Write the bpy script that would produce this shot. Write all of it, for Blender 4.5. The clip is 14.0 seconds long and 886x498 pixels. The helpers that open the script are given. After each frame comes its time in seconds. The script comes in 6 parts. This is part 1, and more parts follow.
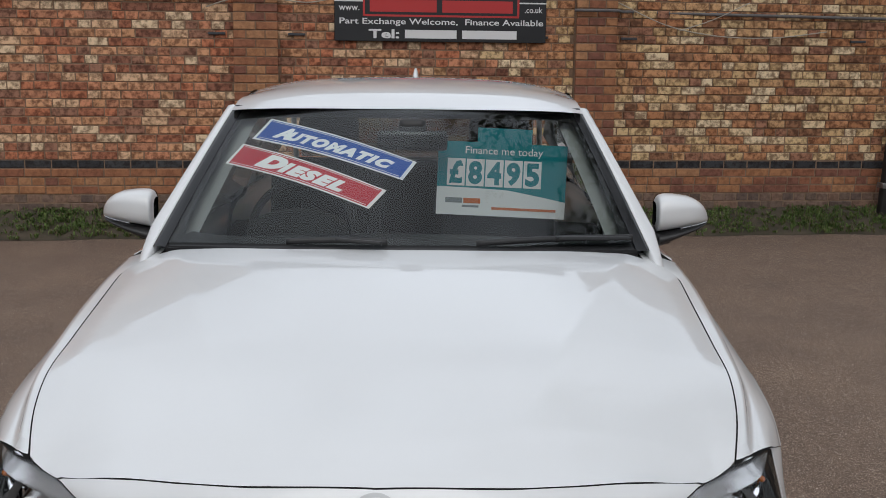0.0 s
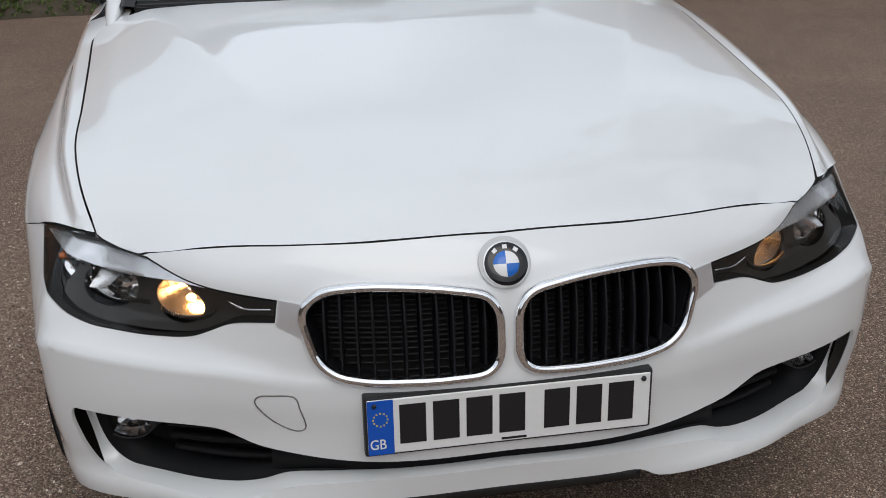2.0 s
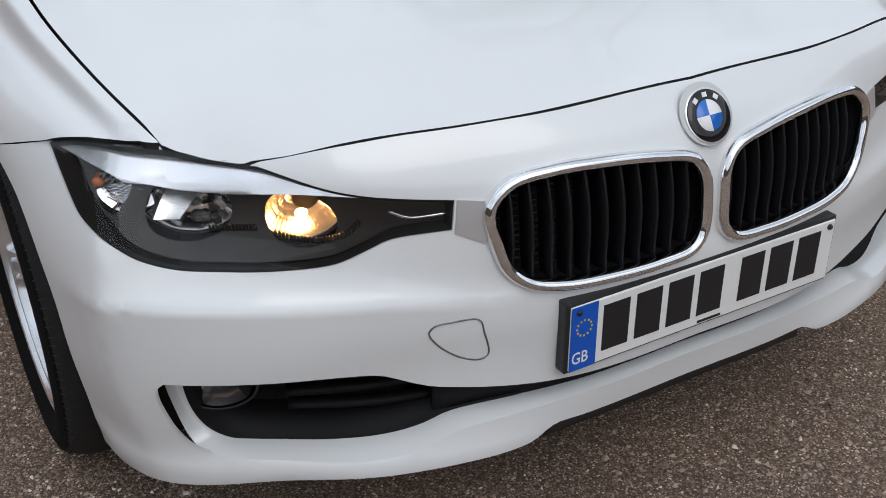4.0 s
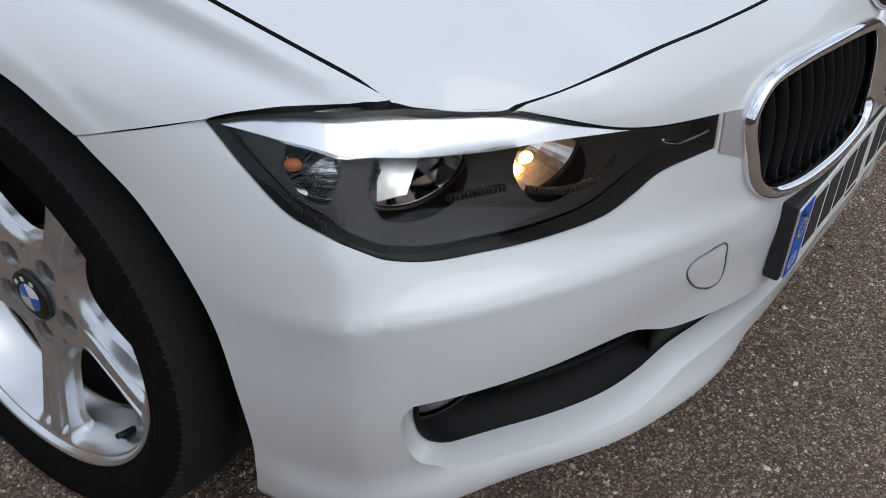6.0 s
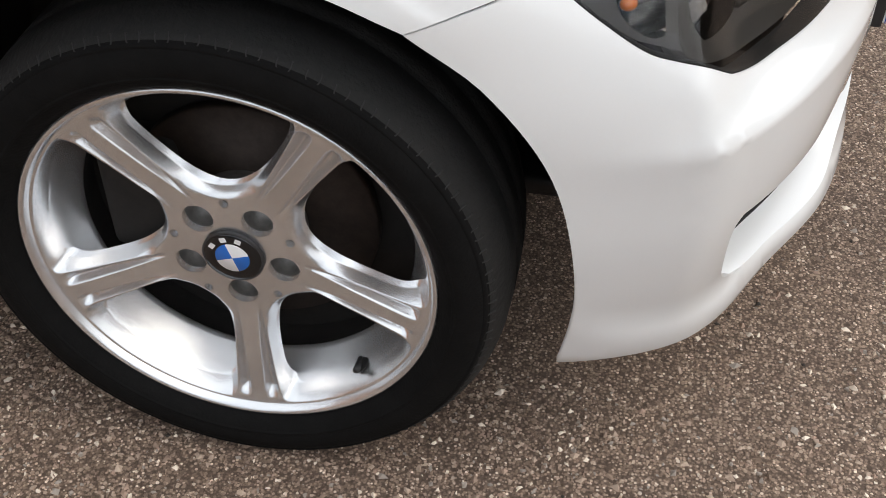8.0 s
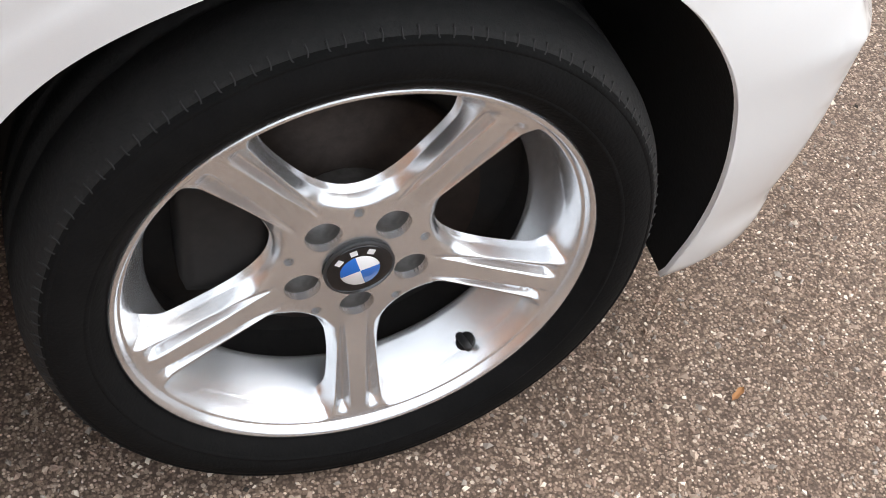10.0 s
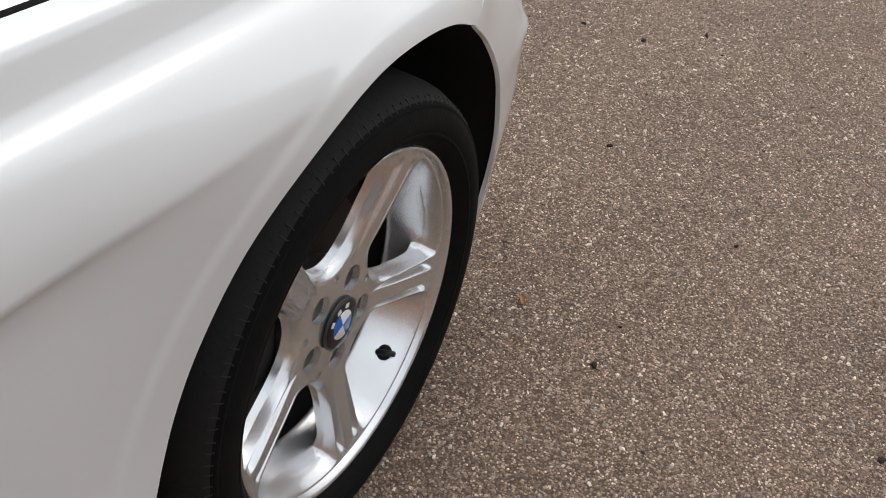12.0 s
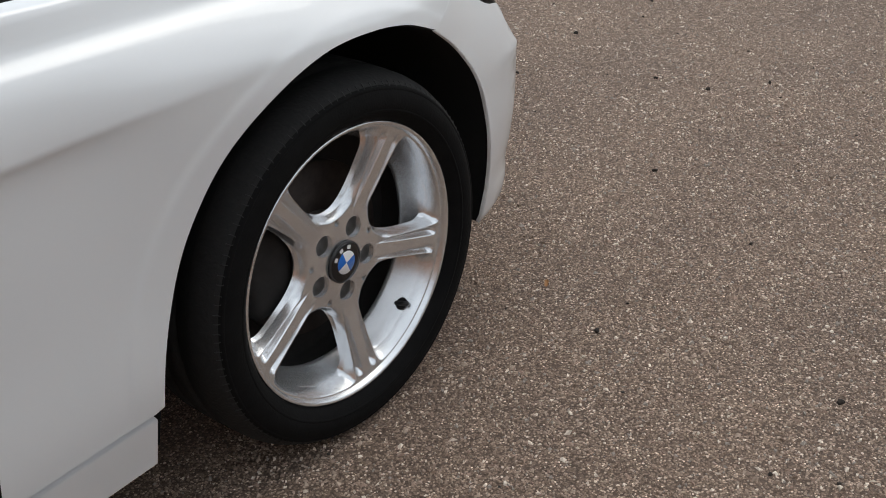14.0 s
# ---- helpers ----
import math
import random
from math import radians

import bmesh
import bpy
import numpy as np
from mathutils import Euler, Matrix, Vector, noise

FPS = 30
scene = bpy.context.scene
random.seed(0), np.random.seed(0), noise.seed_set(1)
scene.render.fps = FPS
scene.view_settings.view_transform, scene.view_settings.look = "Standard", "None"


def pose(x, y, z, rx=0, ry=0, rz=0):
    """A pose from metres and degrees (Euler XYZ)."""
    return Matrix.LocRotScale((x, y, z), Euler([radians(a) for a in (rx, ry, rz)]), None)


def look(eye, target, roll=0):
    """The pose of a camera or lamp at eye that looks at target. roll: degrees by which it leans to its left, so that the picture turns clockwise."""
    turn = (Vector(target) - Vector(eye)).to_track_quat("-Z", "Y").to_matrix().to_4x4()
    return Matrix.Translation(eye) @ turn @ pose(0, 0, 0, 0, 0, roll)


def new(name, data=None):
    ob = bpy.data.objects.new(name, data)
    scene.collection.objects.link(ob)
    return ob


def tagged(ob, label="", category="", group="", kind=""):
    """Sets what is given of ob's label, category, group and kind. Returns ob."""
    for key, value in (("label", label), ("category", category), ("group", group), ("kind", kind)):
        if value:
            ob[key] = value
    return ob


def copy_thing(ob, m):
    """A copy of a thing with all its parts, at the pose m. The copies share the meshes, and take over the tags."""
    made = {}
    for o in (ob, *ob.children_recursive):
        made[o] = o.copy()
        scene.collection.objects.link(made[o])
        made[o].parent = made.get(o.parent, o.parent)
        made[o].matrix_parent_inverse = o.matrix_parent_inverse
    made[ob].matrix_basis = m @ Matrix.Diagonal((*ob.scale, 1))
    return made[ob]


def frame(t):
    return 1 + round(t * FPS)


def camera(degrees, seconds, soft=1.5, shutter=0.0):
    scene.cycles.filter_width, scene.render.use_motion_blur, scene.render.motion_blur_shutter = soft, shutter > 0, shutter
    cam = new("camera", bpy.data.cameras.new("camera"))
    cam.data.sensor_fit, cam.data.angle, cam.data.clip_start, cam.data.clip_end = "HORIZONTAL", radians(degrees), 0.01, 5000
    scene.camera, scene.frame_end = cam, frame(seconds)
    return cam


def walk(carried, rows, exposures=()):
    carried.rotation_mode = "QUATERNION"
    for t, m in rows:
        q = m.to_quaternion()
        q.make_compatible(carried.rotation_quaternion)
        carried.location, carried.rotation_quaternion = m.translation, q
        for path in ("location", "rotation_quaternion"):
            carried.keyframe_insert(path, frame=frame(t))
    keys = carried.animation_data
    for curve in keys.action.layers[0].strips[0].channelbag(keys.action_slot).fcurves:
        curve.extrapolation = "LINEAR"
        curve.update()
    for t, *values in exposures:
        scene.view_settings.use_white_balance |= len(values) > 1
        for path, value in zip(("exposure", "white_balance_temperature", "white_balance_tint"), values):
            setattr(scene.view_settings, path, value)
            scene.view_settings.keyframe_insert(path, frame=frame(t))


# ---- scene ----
cam = camera(44.1, 14.0, soft=0.9)
PATH = [
    (0, (0.102, -2.537, 1.484), (0.114, -0.564, 1.154), 0.6),
    (0.5, (0.009, -2.557, 1.48), (0.085, -0.585, 1.157), 1.1),
    (1, (-0.132, -2.606, 1.468), (0.032, -0.653, 1.07), 0.8),
    (1.5, (-0.279, -2.526, 1.426), (-0.031, -0.627, 0.847), 0.1),
    (2, (-0.397, -2.4, 1.402), (-0.08, -0.566, 0.67), -1.1),
    (2.5, (-0.552, -2.283, 1.38), (-0.074, -0.525, 0.553), -0.4),
    (3, (-0.762, -2.154, 1.358), (-0.102, -0.474, 0.498), 0.2),
    (3.5, (-0.897, -1.979, 1.325), (-0.121, -0.384, 0.402), 0.2),
    (3.7, (-0.946, -1.898, 1.31), (-0.143, -0.33, 0.362), -0.2),
    (5.8, (-1.412, -1.078, 1.236), (-0.093, -0.154, 0.05), 3.2),
    (6, (-1.432, -1.027, 1.23), (-0.094, -0.142, 0.037), 3.5),
    (6.5, (-1.536, -0.867, 1.207), (-0.143, -0.136, -0.028), 4.0),
    (7, (-1.632, -0.709, 1.197), (-0.192, -0.129, -0.064), 2.7),
    (7.5, (-1.666, -0.552, 1.172), (-0.216, -0.107, -0.131), 0.4),
    (8, (-1.703, -0.402, 1.17), (-0.238, -0.141, -0.167), 0.5),
    (8.2, (-1.695, -0.324, 1.174), (-0.235, -0.166, -0.184), 1.6),
    (10.3, (-1.517, 0.36, 1.121), (-0.293, -0.393, -0.27), 10.0),
    (10.5, (-1.543, 0.432, 1.131), (-0.341, -0.412, -0.227), 9.1),
    (11, (-1.494, 0.586, 1.15), (-0.416, -0.436, -0.189), 8.0),
    (11.5, (-1.402, 0.691, 1.176), (-0.484, -0.498, -0.144), 6.0),
    (12, (-1.365, 0.885, 1.251), (-0.704, -0.552, 0.027), 6.3),
    (12.5, (-1.32, 1.076, 1.29), (-0.702, -0.465, 0.175), 8.0),
    (13, (-1.41, 1.094, 1.246), (-0.55, -0.359, 0.174), 5.4),
    (13.5, (-1.733, 1.063, 1.265), (-0.66, -0.261, 0.22), 0.6),
    (14, (-1.936, 1.087, 1.274), (-0.849, -0.231, 0.233), -3.0),
]
walk(cam, [(t, look(eye, target, roll)) for t, eye, target, roll in PATH],
     exposures=[(0, -0.24, 6540, 9), (2.0, -0.17, 6500, 8.5), (3.0, -0.14, 6400, 8.5), (3.7, -0.13, 6350, 8.5), (6.0, -0.2, 6060, 7.5), (6.5, -0.22, 6150, 7.5), (7.0, -0.1, 6480, 8.5), (7.5, 0.19, 6700, 8.7), (8.2, 0.77, 6840, 9), (10.3, 1.20, 6680, 9),
                (11.0, 1.08, 6720, 9.5), (11.5, 0.54, 6820, 9.5), (12.0, 0.32, 6840, 9.2), (12.4, 0.15, 6830, 9), (13, -0.22, 6280, 3.2), (13.5, -0.06, 6350, 4.5), (14, 0.15, 6590, 7)])

# ---- world, sun, exposure ----
world = bpy.data.worlds.new("overcast_sky")
scene.world = world
world.use_nodes = True
wt = world.node_tree
wt.nodes.clear()
sky = wt.nodes.new("ShaderNodeTexSky")
sky.sky_type = "NISHITA"
sky.sun_disc = False
sky.sun_elevation, sky.sun_rotation = radians(52), radians(183)
sky.air_density, sky.dust_density, sky.ozone_density = 1.0, 5.0, 1.0
soft_white = wt.nodes.new("ShaderNodeMix")
soft_white.data_type = "RGBA"
soft_white.inputs["Factor"].default_value = 0.75
soft_white.inputs["B"].default_value = (8.7, 9.3, 10.2, 1)
wt.links.new(sky.outputs[0], soft_white.inputs["A"])
sky_at = wt.nodes.new("ShaderNodeTexCoord")
cloud = wt.nodes.new("ShaderNodeTexNoise")
cloud.inputs["Scale"].default_value, cloud.inputs["Detail"].default_value, cloud.inputs["Distortion"].default_value = 3.4, 9, 0.5
wt.links.new(sky_at.outputs["Generated"], cloud.inputs["Vector"])
cover = wt.nodes.new("ShaderNodeMapRange")
cover.inputs["From Min"].default_value, cover.inputs["From Max"].default_value = 0.32, 0.68
cover.inputs["To Min"].default_value, cover.inputs["To Max"].default_value = 0.60, 1.42
wt.links.new(cloud.outputs[0], cover.inputs["Value"])
clouded = wt.nodes.new("ShaderNodeVectorMath")
clouded.operation = "SCALE"
wt.links.new(soft_white.outputs["Result"], clouded.inputs[0])
wt.links.new(cover.outputs[0], clouded.inputs["Scale"])
back = wt.nodes.new("ShaderNodeBackground")
back.inputs["Strength"].default_value = 0.115
wt.links.new(clouded.outputs[0], back.inputs[0])
wout = wt.nodes.new("ShaderNodeOutputWorld")
wt.links.new(back.outputs[0], wout.inputs[0])

sun = new("sun", bpy.data.lights.new("sun", "SUN"))
sun.data.energy, sun.data.angle, sun.data.color = 0.65, radians(40), (1.0, 0.98, 0.95)
sun.matrix_world = look((-0.5, -9.0, 11.7), (0, 0, 0))


# ---- materials ----
def material(name, color=(0.5, 0.5, 0.5), rough=0.5, metal=0.0, coat=0.0, vary=0.0, scale=20.0, bump=0.0, bump_scale=200.0, color2=None, emit=None, strength=0.0):
    m = bpy.data.materials.new(name)
    m.use_nodes = True
    nt = m.node_tree
    b = nt.nodes["Principled BSDF"]
    b.inputs["Base Color"].default_value = (*color, 1)
    b.inputs["Roughness"].default_value = rough
    b.inputs["Metallic"].default_value = metal
    b.inputs["Coat Weight"].default_value = coat
    b.inputs["Coat Roughness"].default_value = 0.03
    tc = nt.nodes.new("ShaderNodeTexCoord")
    if vary or color2:
        n = nt.nodes.new("ShaderNodeTexNoise")
        n.inputs["Scale"].default_value, n.inputs["Detail"].default_value, n.inputs["Roughness"].default_value = scale, 8, 0.65
        nt.links.new(tc.outputs["Object"], n.inputs["Vector"])
        r = nt.nodes.new("ShaderNodeValToRGB")
        lo = color2 or tuple(c * (1 - vary) for c in color)
        r.color_ramp.elements[0].position, r.color_ramp.elements[1].position = 0.35, 0.65
        r.color_ramp.elements[0].color, r.color_ramp.elements[1].color = (*lo, 1), (*color, 1)
        nt.links.new(n.outputs[0], r.inputs[0])
        nt.links.new(r.outputs[0], b.inputs["Base Color"])
    if bump:
        n2 = nt.nodes.new("ShaderNodeTexNoise")
        n2.inputs["Scale"].default_value, n2.inputs["Detail"].default_value = bump_scale, 6
        nt.links.new(tc.outputs["Object"], n2.inputs["Vector"])
        bp = nt.nodes.new("ShaderNodeBump")
        bp.inputs["Strength"].default_value, bp.inputs["Distance"].default_value = bump, 0.002
        nt.links.new(n2.outputs[0], bp.inputs["Height"])
        nt.links.new(bp.outputs[0], b.inputs["Normal"])
    if emit:
        b.inputs["Emission Color"].default_value = (*emit, 1)
        b.inputs["Emission Strength"].default_value = strength
    return m


M_PAINT = material("white_car_paint", (0.74, 0.75, 0.755), 0.35, 0.0, 1.0, 0.02, 900)
M_PAINT.node_tree.nodes["Principled BSDF"].inputs["Coat Roughness"].default_value = 0.035
M_GAP = material("gap_black", (0.012, 0.012, 0.012), 0.7)
M_BLACK = material("black_plastic", (0.018, 0.018, 0.019), 0.45, bump=0.2, bump_scale=900)
M_GLOSS = material("gloss_black", (0.01, 0.01, 0.011), 0.12)
M_RUBBER = material("tyre_rubber", (0.0065, 0.0064, 0.0064), 0.85, scale=30, bump=0.45, bump_scale=260, color2=(0.004, 0.004, 0.004))
M_RIM = material("silver_alloy", (0.73, 0.735, 0.745), 0.27, 0.86, 0.25, 0.05, 500)
M_CHROME = material("chrome", (0.85, 0.85, 0.86), 0.07, 1.0)
M_BLUE = material("enamel_blue", (0.01, 0.14, 0.55), 0.25, coat=0.5)
M_SLAT = material("grille_black", (0.011, 0.011, 0.013), 0.40)
M_SATIN = material("satin_dark", (0.03, 0.03, 0.032), 0.35, bump=0.1, bump_scale=400)
M_STEEL = material("dull_steel", (0.32, 0.31, 0.30), 0.45, 0.8, vary=0.4, scale=40)
M_BROW = material("bright_satin_trim", (0.95, 0.95, 0.96), 0.22, 0.85)
M_MIRROR = material("reflector_silver", (0.60, 0.60, 0.61), 0.15, 1.0)
M_AMBER = material("amber_plastic", (0.55, 0.14, 0.02), 0.25, coat=0.5)
M_WHITE = material("white_plastic", (0.82, 0.82, 0.82), 0.4)


# ---- mesh helpers ----
def part(name, bm, mat, parent=None, label="", smooth=True):
    """Links a bmesh as one mesh object under its parent."""
    me = bpy.data.meshes.new(name)
    bm.to_mesh(me)
    bm.free()
    for m in mat if isinstance(mat, (list, tuple)) else [mat]:
        me.materials.append(m)
    if smooth:
        me.polygons.foreach_set("use_smooth", [True] * len(me.polygons))
    ob = new(name, me)
    ob.parent = parent
    if label:
        tagged(ob, label)
    return ob


def thing(name, label, category, group="", kind="", at=(0, 0, 0)):
    ob = new(name)
    ob.location = at
    return tagged(ob, label, category, group, kind)


def herm(xs, ys, x):
    """Smooth curve through the values ys at the knots xs, evaluated at x (any number of values)."""
    xs, ys, x = np.asarray(xs, float), np.asarray(ys, float), np.asarray(x, float)
    flat = ys.reshape(len(xs), -1)
    d = np.diff(flat, axis=0) / np.diff(xs)[:, None]
    h = np.diff(xs)[:, None]
    m = np.empty_like(flat)
    m[0], m[-1] = d[0], d[-1]
    m[1:-1] = (d[:-1] * h[1:] + d[1:] * h[:-1]) / (h[1:] + h[:-1])
    xr = x.ravel()
    i = np.clip(np.searchsorted(xs, xr) - 1, 0, len(xs) - 2)
    hh = (xs[i + 1] - xs[i])[:, None]
    t = (xr - xs[i])[:, None] / hh
    tc = np.clip(t, 0, 1)
    v = (2 * tc**3 - 3 * tc**2 + 1) * flat[i] + (tc**3 - 2 * tc**2 + tc) * hh * m[i] + (3 * tc**2 - 2 * tc**3) * flat[i + 1] + (tc**3 - tc**2) * hh * m[i + 1]
    v = v + np.where(t > 1, (t - 1) * hh * m[i + 1], 0) + np.where(t < 0, t * hh * m[i], 0)
    return v.reshape(x.shape + ys.shape[1:])


def path(points, n=60, closed=False):
    """Evenly spaced points on a smooth curve through the given ones."""
    p = np.asarray(points, float)
    if closed:
        p = np.vstack([p[-2:], p, p[:2]])
    k = np.r_[0, np.cumsum(np.linalg.norm(np.diff(p, axis=0), axis=1) ** 0.5)]
    a, b = (k[2], k[-2]) if closed else (k[0], k[-1])
    fine = herm(k, p, np.linspace(a, b, 12 * len(p) + 200))
    s = np.r_[0, np.cumsum(np.linalg.norm(np.diff(fine, axis=0), axis=1))]
    want = np.linspace(0, s[-1], n + 1)[:-1] if closed else np.linspace(0, s[-1], n)
    return np.stack([np.interp(want, s, fine[:, c]) for c in range(p.shape[1])], 1)


def line(points, step=0.02):
    """Straight segments cut into short steps (open)."""
    p = np.asarray(points, float)
    out = []
    for a, b in zip(p[:-1], p[1:]):
        n = max(1, int(np.linalg.norm(b - a) / step))
        out += [a + (b - a) * i / n for i in range(n)]
    return np.array(out + [p[-1]])


def ring(*runs):
    """One closed outline from several open runs, without doubled ends."""
    pts = []
    for q in np.vstack(runs):
        if not pts or np.linalg.norm(q - pts[-1]) > 1e-4:
            pts.append(q)
    if np.linalg.norm(pts[0] - pts[-1]) < 1e-4:
        pts.pop()
    return np.array(pts)


def inside(poly, pts):
    x, y = pts[:, 0], pts[:, 1]
    hit = np.zeros(len(pts), bool)
    a = poly
    b = np.roll(poly, -1, 0)
    for (x0, y0), (x1, y1) in zip(a, b):
        if y0 == y1:
            continue
        c = (y0 > y) != (y1 > y)
        hit ^= c & (x < (x1 - x0) * (y - y0) / (y1 - y0) + x0)
    return hit


def away(poly, pts):
    """Distance of points to an outline."""
    best = np.full(len(pts), 9.0)
    for a, b in zip(poly, np.roll(poly, -1, 0)):
        e = b - a
        t = np.clip(((pts - a) @ e) / max(e @ e, 1e-12), 0, 1)
        best = np.minimum(best, np.linalg.norm(pts - a - t[:, None] * e, axis=1))
    return best


def shrink(poly, d):
    """The outline moved inwards by d."""
    area = np.sum(poly[:, 0] * np.roll(poly[:, 1], -1) - np.roll(poly[:, 0], -1) * poly[:, 1])
    e = np.roll(poly, -1, 0) - np.roll(poly, 1, 0)
    n = np.stack([-e[:, 1], e[:, 0]], 1) * (1 if area > 0 else -1)
    return poly + d * n / np.maximum(np.linalg.norm(n, axis=1, keepdims=True), 1e-9)


def patch(name, surf, outline, holes=(), step=0.03, gap=0.0022, flange=0.016, mat=None, parent=None, label="", side=1, lift=0.0, rim_mat=None, flip=False, creases=(), fold=None):
    """A trimmed panel: the region inside an outline, less holes, of a surface surf(a, b) -> xyz. Its rims are folded inwards."""
    from mathutils.geometry import delaunay_2d_cdt
    out = shrink(outline, gap) if gap else outline
    rims = [out, *holes]
    lo, hi = out.min(0), out.max(0)
    gx, gy = np.meshgrid(np.arange(lo[0], hi[0], step), np.arange(lo[1], hi[1], step))
    gx = gx + (np.arange(len(gx)) % 2)[:, None] * step / 2
    g = np.stack([gx.ravel(), gy.ravel()], 1)
    ok = inside(out, g) & (away(out, g) > step * 0.45)
    for h in holes:
        ok &= ~inside(h, g) & (away(h, g) > step * 0.45)
    for c in creases:
        near = np.full(len(g), 9.0)
        for a, b in zip(c[:-1], c[1:]):
            near = np.minimum(near, np.linalg.norm(g - (a + b) / 2, axis=1))
        ok &= near > step * 0.6
    pts, edges, count = [], [], 0
    for c in creases:
        edges += [(count + i, count + i + 1) for i in range(len(c) - 1)]
        pts.append(c)
        count += len(c)
    for r in rims:
        edges += [(count + i, count + (i + 1) % len(r)) for i in range(len(r))]
        pts.append(r)
        count += len(r)
    pts = np.vstack(pts + [g[ok]])
    v2, _, f2, ov, _, _ = delaunay_2d_cdt([Vector(p) for p in pts], edges, [], 0, 1e-6)
    v2 = np.array([tuple(v) for v in v2])
    tri = np.array([f for f in f2 if len(f) == 3])
    cen = v2[tri].mean(1)
    keep = inside(out, cen)
    for h in holes:
        keep &= ~inside(h, cen)
    tri = tri[keep]
    p3 = surf(v2[:, 0], v2[:, 1])
    e = 1e-4
    du = surf(v2[:, 0] + e, v2[:, 1]) - surf(v2[:, 0] - e, v2[:, 1])
    dv = surf(v2[:, 0], v2[:, 1] + e) - surf(v2[:, 0], v2[:, 1] - e)
    nor = np.cross(du, dv)
    nor /= np.maximum(np.linalg.norm(nor, axis=1, keepdims=True), 1e-12)
    if flip:
        nor = -nor
    fn = np.cross(p3[tri[:, 1]] - p3[tri[:, 0]], p3[tri[:, 2]] - p3[tri[:, 0]])
    wrong = (fn * nor[tri[:, 0]]).sum(1) < 0
    tri[wrong] = tri[wrong][:, ::-1]
    p3 = p3 + lift * nor
    p3[:, 0] *= side
    nor[:, 0] *= side
    if side < 0:
        tri = tri[:, ::-1]
    edge_use = {}
    for t in tri:
        for a, b in ((t[0], t[1]), (t[1], t[2]), (t[2], t[0])):
            edge_use[(a, b)] = edge_use.get((a, b), 0) + 1
    border = [(a, b) for a, b in edge_use if (b, a) not in edge_use]
    faces = [tuple(int(i) for i in t) for t in tri]
    verts = list(p3)
    norms = list(nor)
    slots = [0] * len(faces)
    if flange:
        twin = {}
        for a, b in border:
            for i in (a, b):
                if i not in twin:
                    twin[i] = (int(i), len(verts))
                    verts += [p3[i] - flange * nor[i] if fold is None else p3[i] + np.array(fold)]
                    norms += [nor[i]]
            faces.append((int(b), int(a), twin[a][1], twin[b][1]) if False else (twin[b][0], twin[a][0], twin[a][1], twin[b][1]))
            slots.append(1)
    me = bpy.data.meshes.new(name)
    me.from_pydata([tuple(v) for v in verts], [], faces)
    me.materials.append(mat or M_PAINT)
    me.materials.append(rim_mat or M_GAP)
    me.polygons.foreach_set("material_index", slots)
    me.polygons.foreach_set("use_smooth", [s == 0 for s in slots])
    me.normals_split_custom_set_from_vertices([tuple(n) for n in norms])
    ob = new(name, me)
    ob.parent = parent
    if label:
        tagged(ob, label)
    return ob


def grid_mesh(p, closed_u=False, closed_v=False):
    """A bmesh from a grid of points, shape (n, m, 3)."""
    bm = bmesh.new()
    n, m = p.shape[:2]
    vs = [[bm.verts.new(p[i, j]) for j in range(m)] for i in range(n)]
    for i in range(n if closed_u else n - 1):
        for j in range(m if closed_v else m - 1):
            try:
                bm.faces.new((vs[i][j], vs[(i + 1) % n][j], vs[(i + 1) % n][(j + 1) % m], vs[i][(j + 1) % m]))
            except ValueError:
                pass
    return bm


def sweep(curve, section, closed=False, up=(0, 0, 1), close_section=True):
    """A section (list of across, up) carried along a 3D curve."""
    c = np.asarray(curve, float)
    tan = (np.roll(c, -1, 0) - np.roll(c, 1, 0)) if closed else np.gradient(c, axis=0)
    tan /= np.linalg.norm(tan, axis=1, keepdims=True)
    upv = np.broadcast_to(np.asarray(up, float), c.shape)
    right = np.cross(tan, upv)
    right /= np.maximum(np.linalg.norm(right, axis=1, keepdims=True), 1e-9)
    u = np.cross(right, tan)
    s = np.asarray(section, float)
    p = c[:, None] + s[None, :, :1] * right[:, None] + s[None, :, 1:2] * u[:, None]
    bm = grid_mesh(p, closed, close_section)
    if not closed and close_section:
        bm.verts.ensure_lookup_table()
        n = len(s)
        bm.faces.new([bm.verts[i] for i in range(n)])
        bm.faces.new([bm.verts[len(c) * n - n + i] for i in reversed(range(n))])
    bmesh.ops.recalc_face_normals(bm, faces=bm.faces)
    return bm


def lathe(profile, n=72, axis="x", center=(0, 0, 0)):
    """Profile (along axis, radius) turned about the x axis."""
    a = np.linspace(0, 2 * np.pi, n, endpoint=False)
    pr = np.asarray(profile, float)
    p = np.empty((n, len(pr), 3))
    p[..., 0] = pr[None, :, 0]
    p[..., 1] = pr[None, :, 1] * np.cos(a)[:, None]
    p[..., 2] = pr[None, :, 1] * np.sin(a)[:, None]
    bm = grid_mesh(p + np.array(center), True, False)
    bmesh.ops.recalc_face_normals(bm, faces=bm.faces)
    return bm


def box(size, at=(0, 0, 0), bevel=0.0, seg=2):
    bm = bmesh.new()
    bmesh.ops.create_cube(bm, size=1, matrix=Matrix.LocRotScale(at, None, size))
    if bevel:
        bmesh.ops.bevel(bm, geom=bm.edges[:], offset=bevel, segments=seg, affect="EDGES", profile=0.6)
    return bm


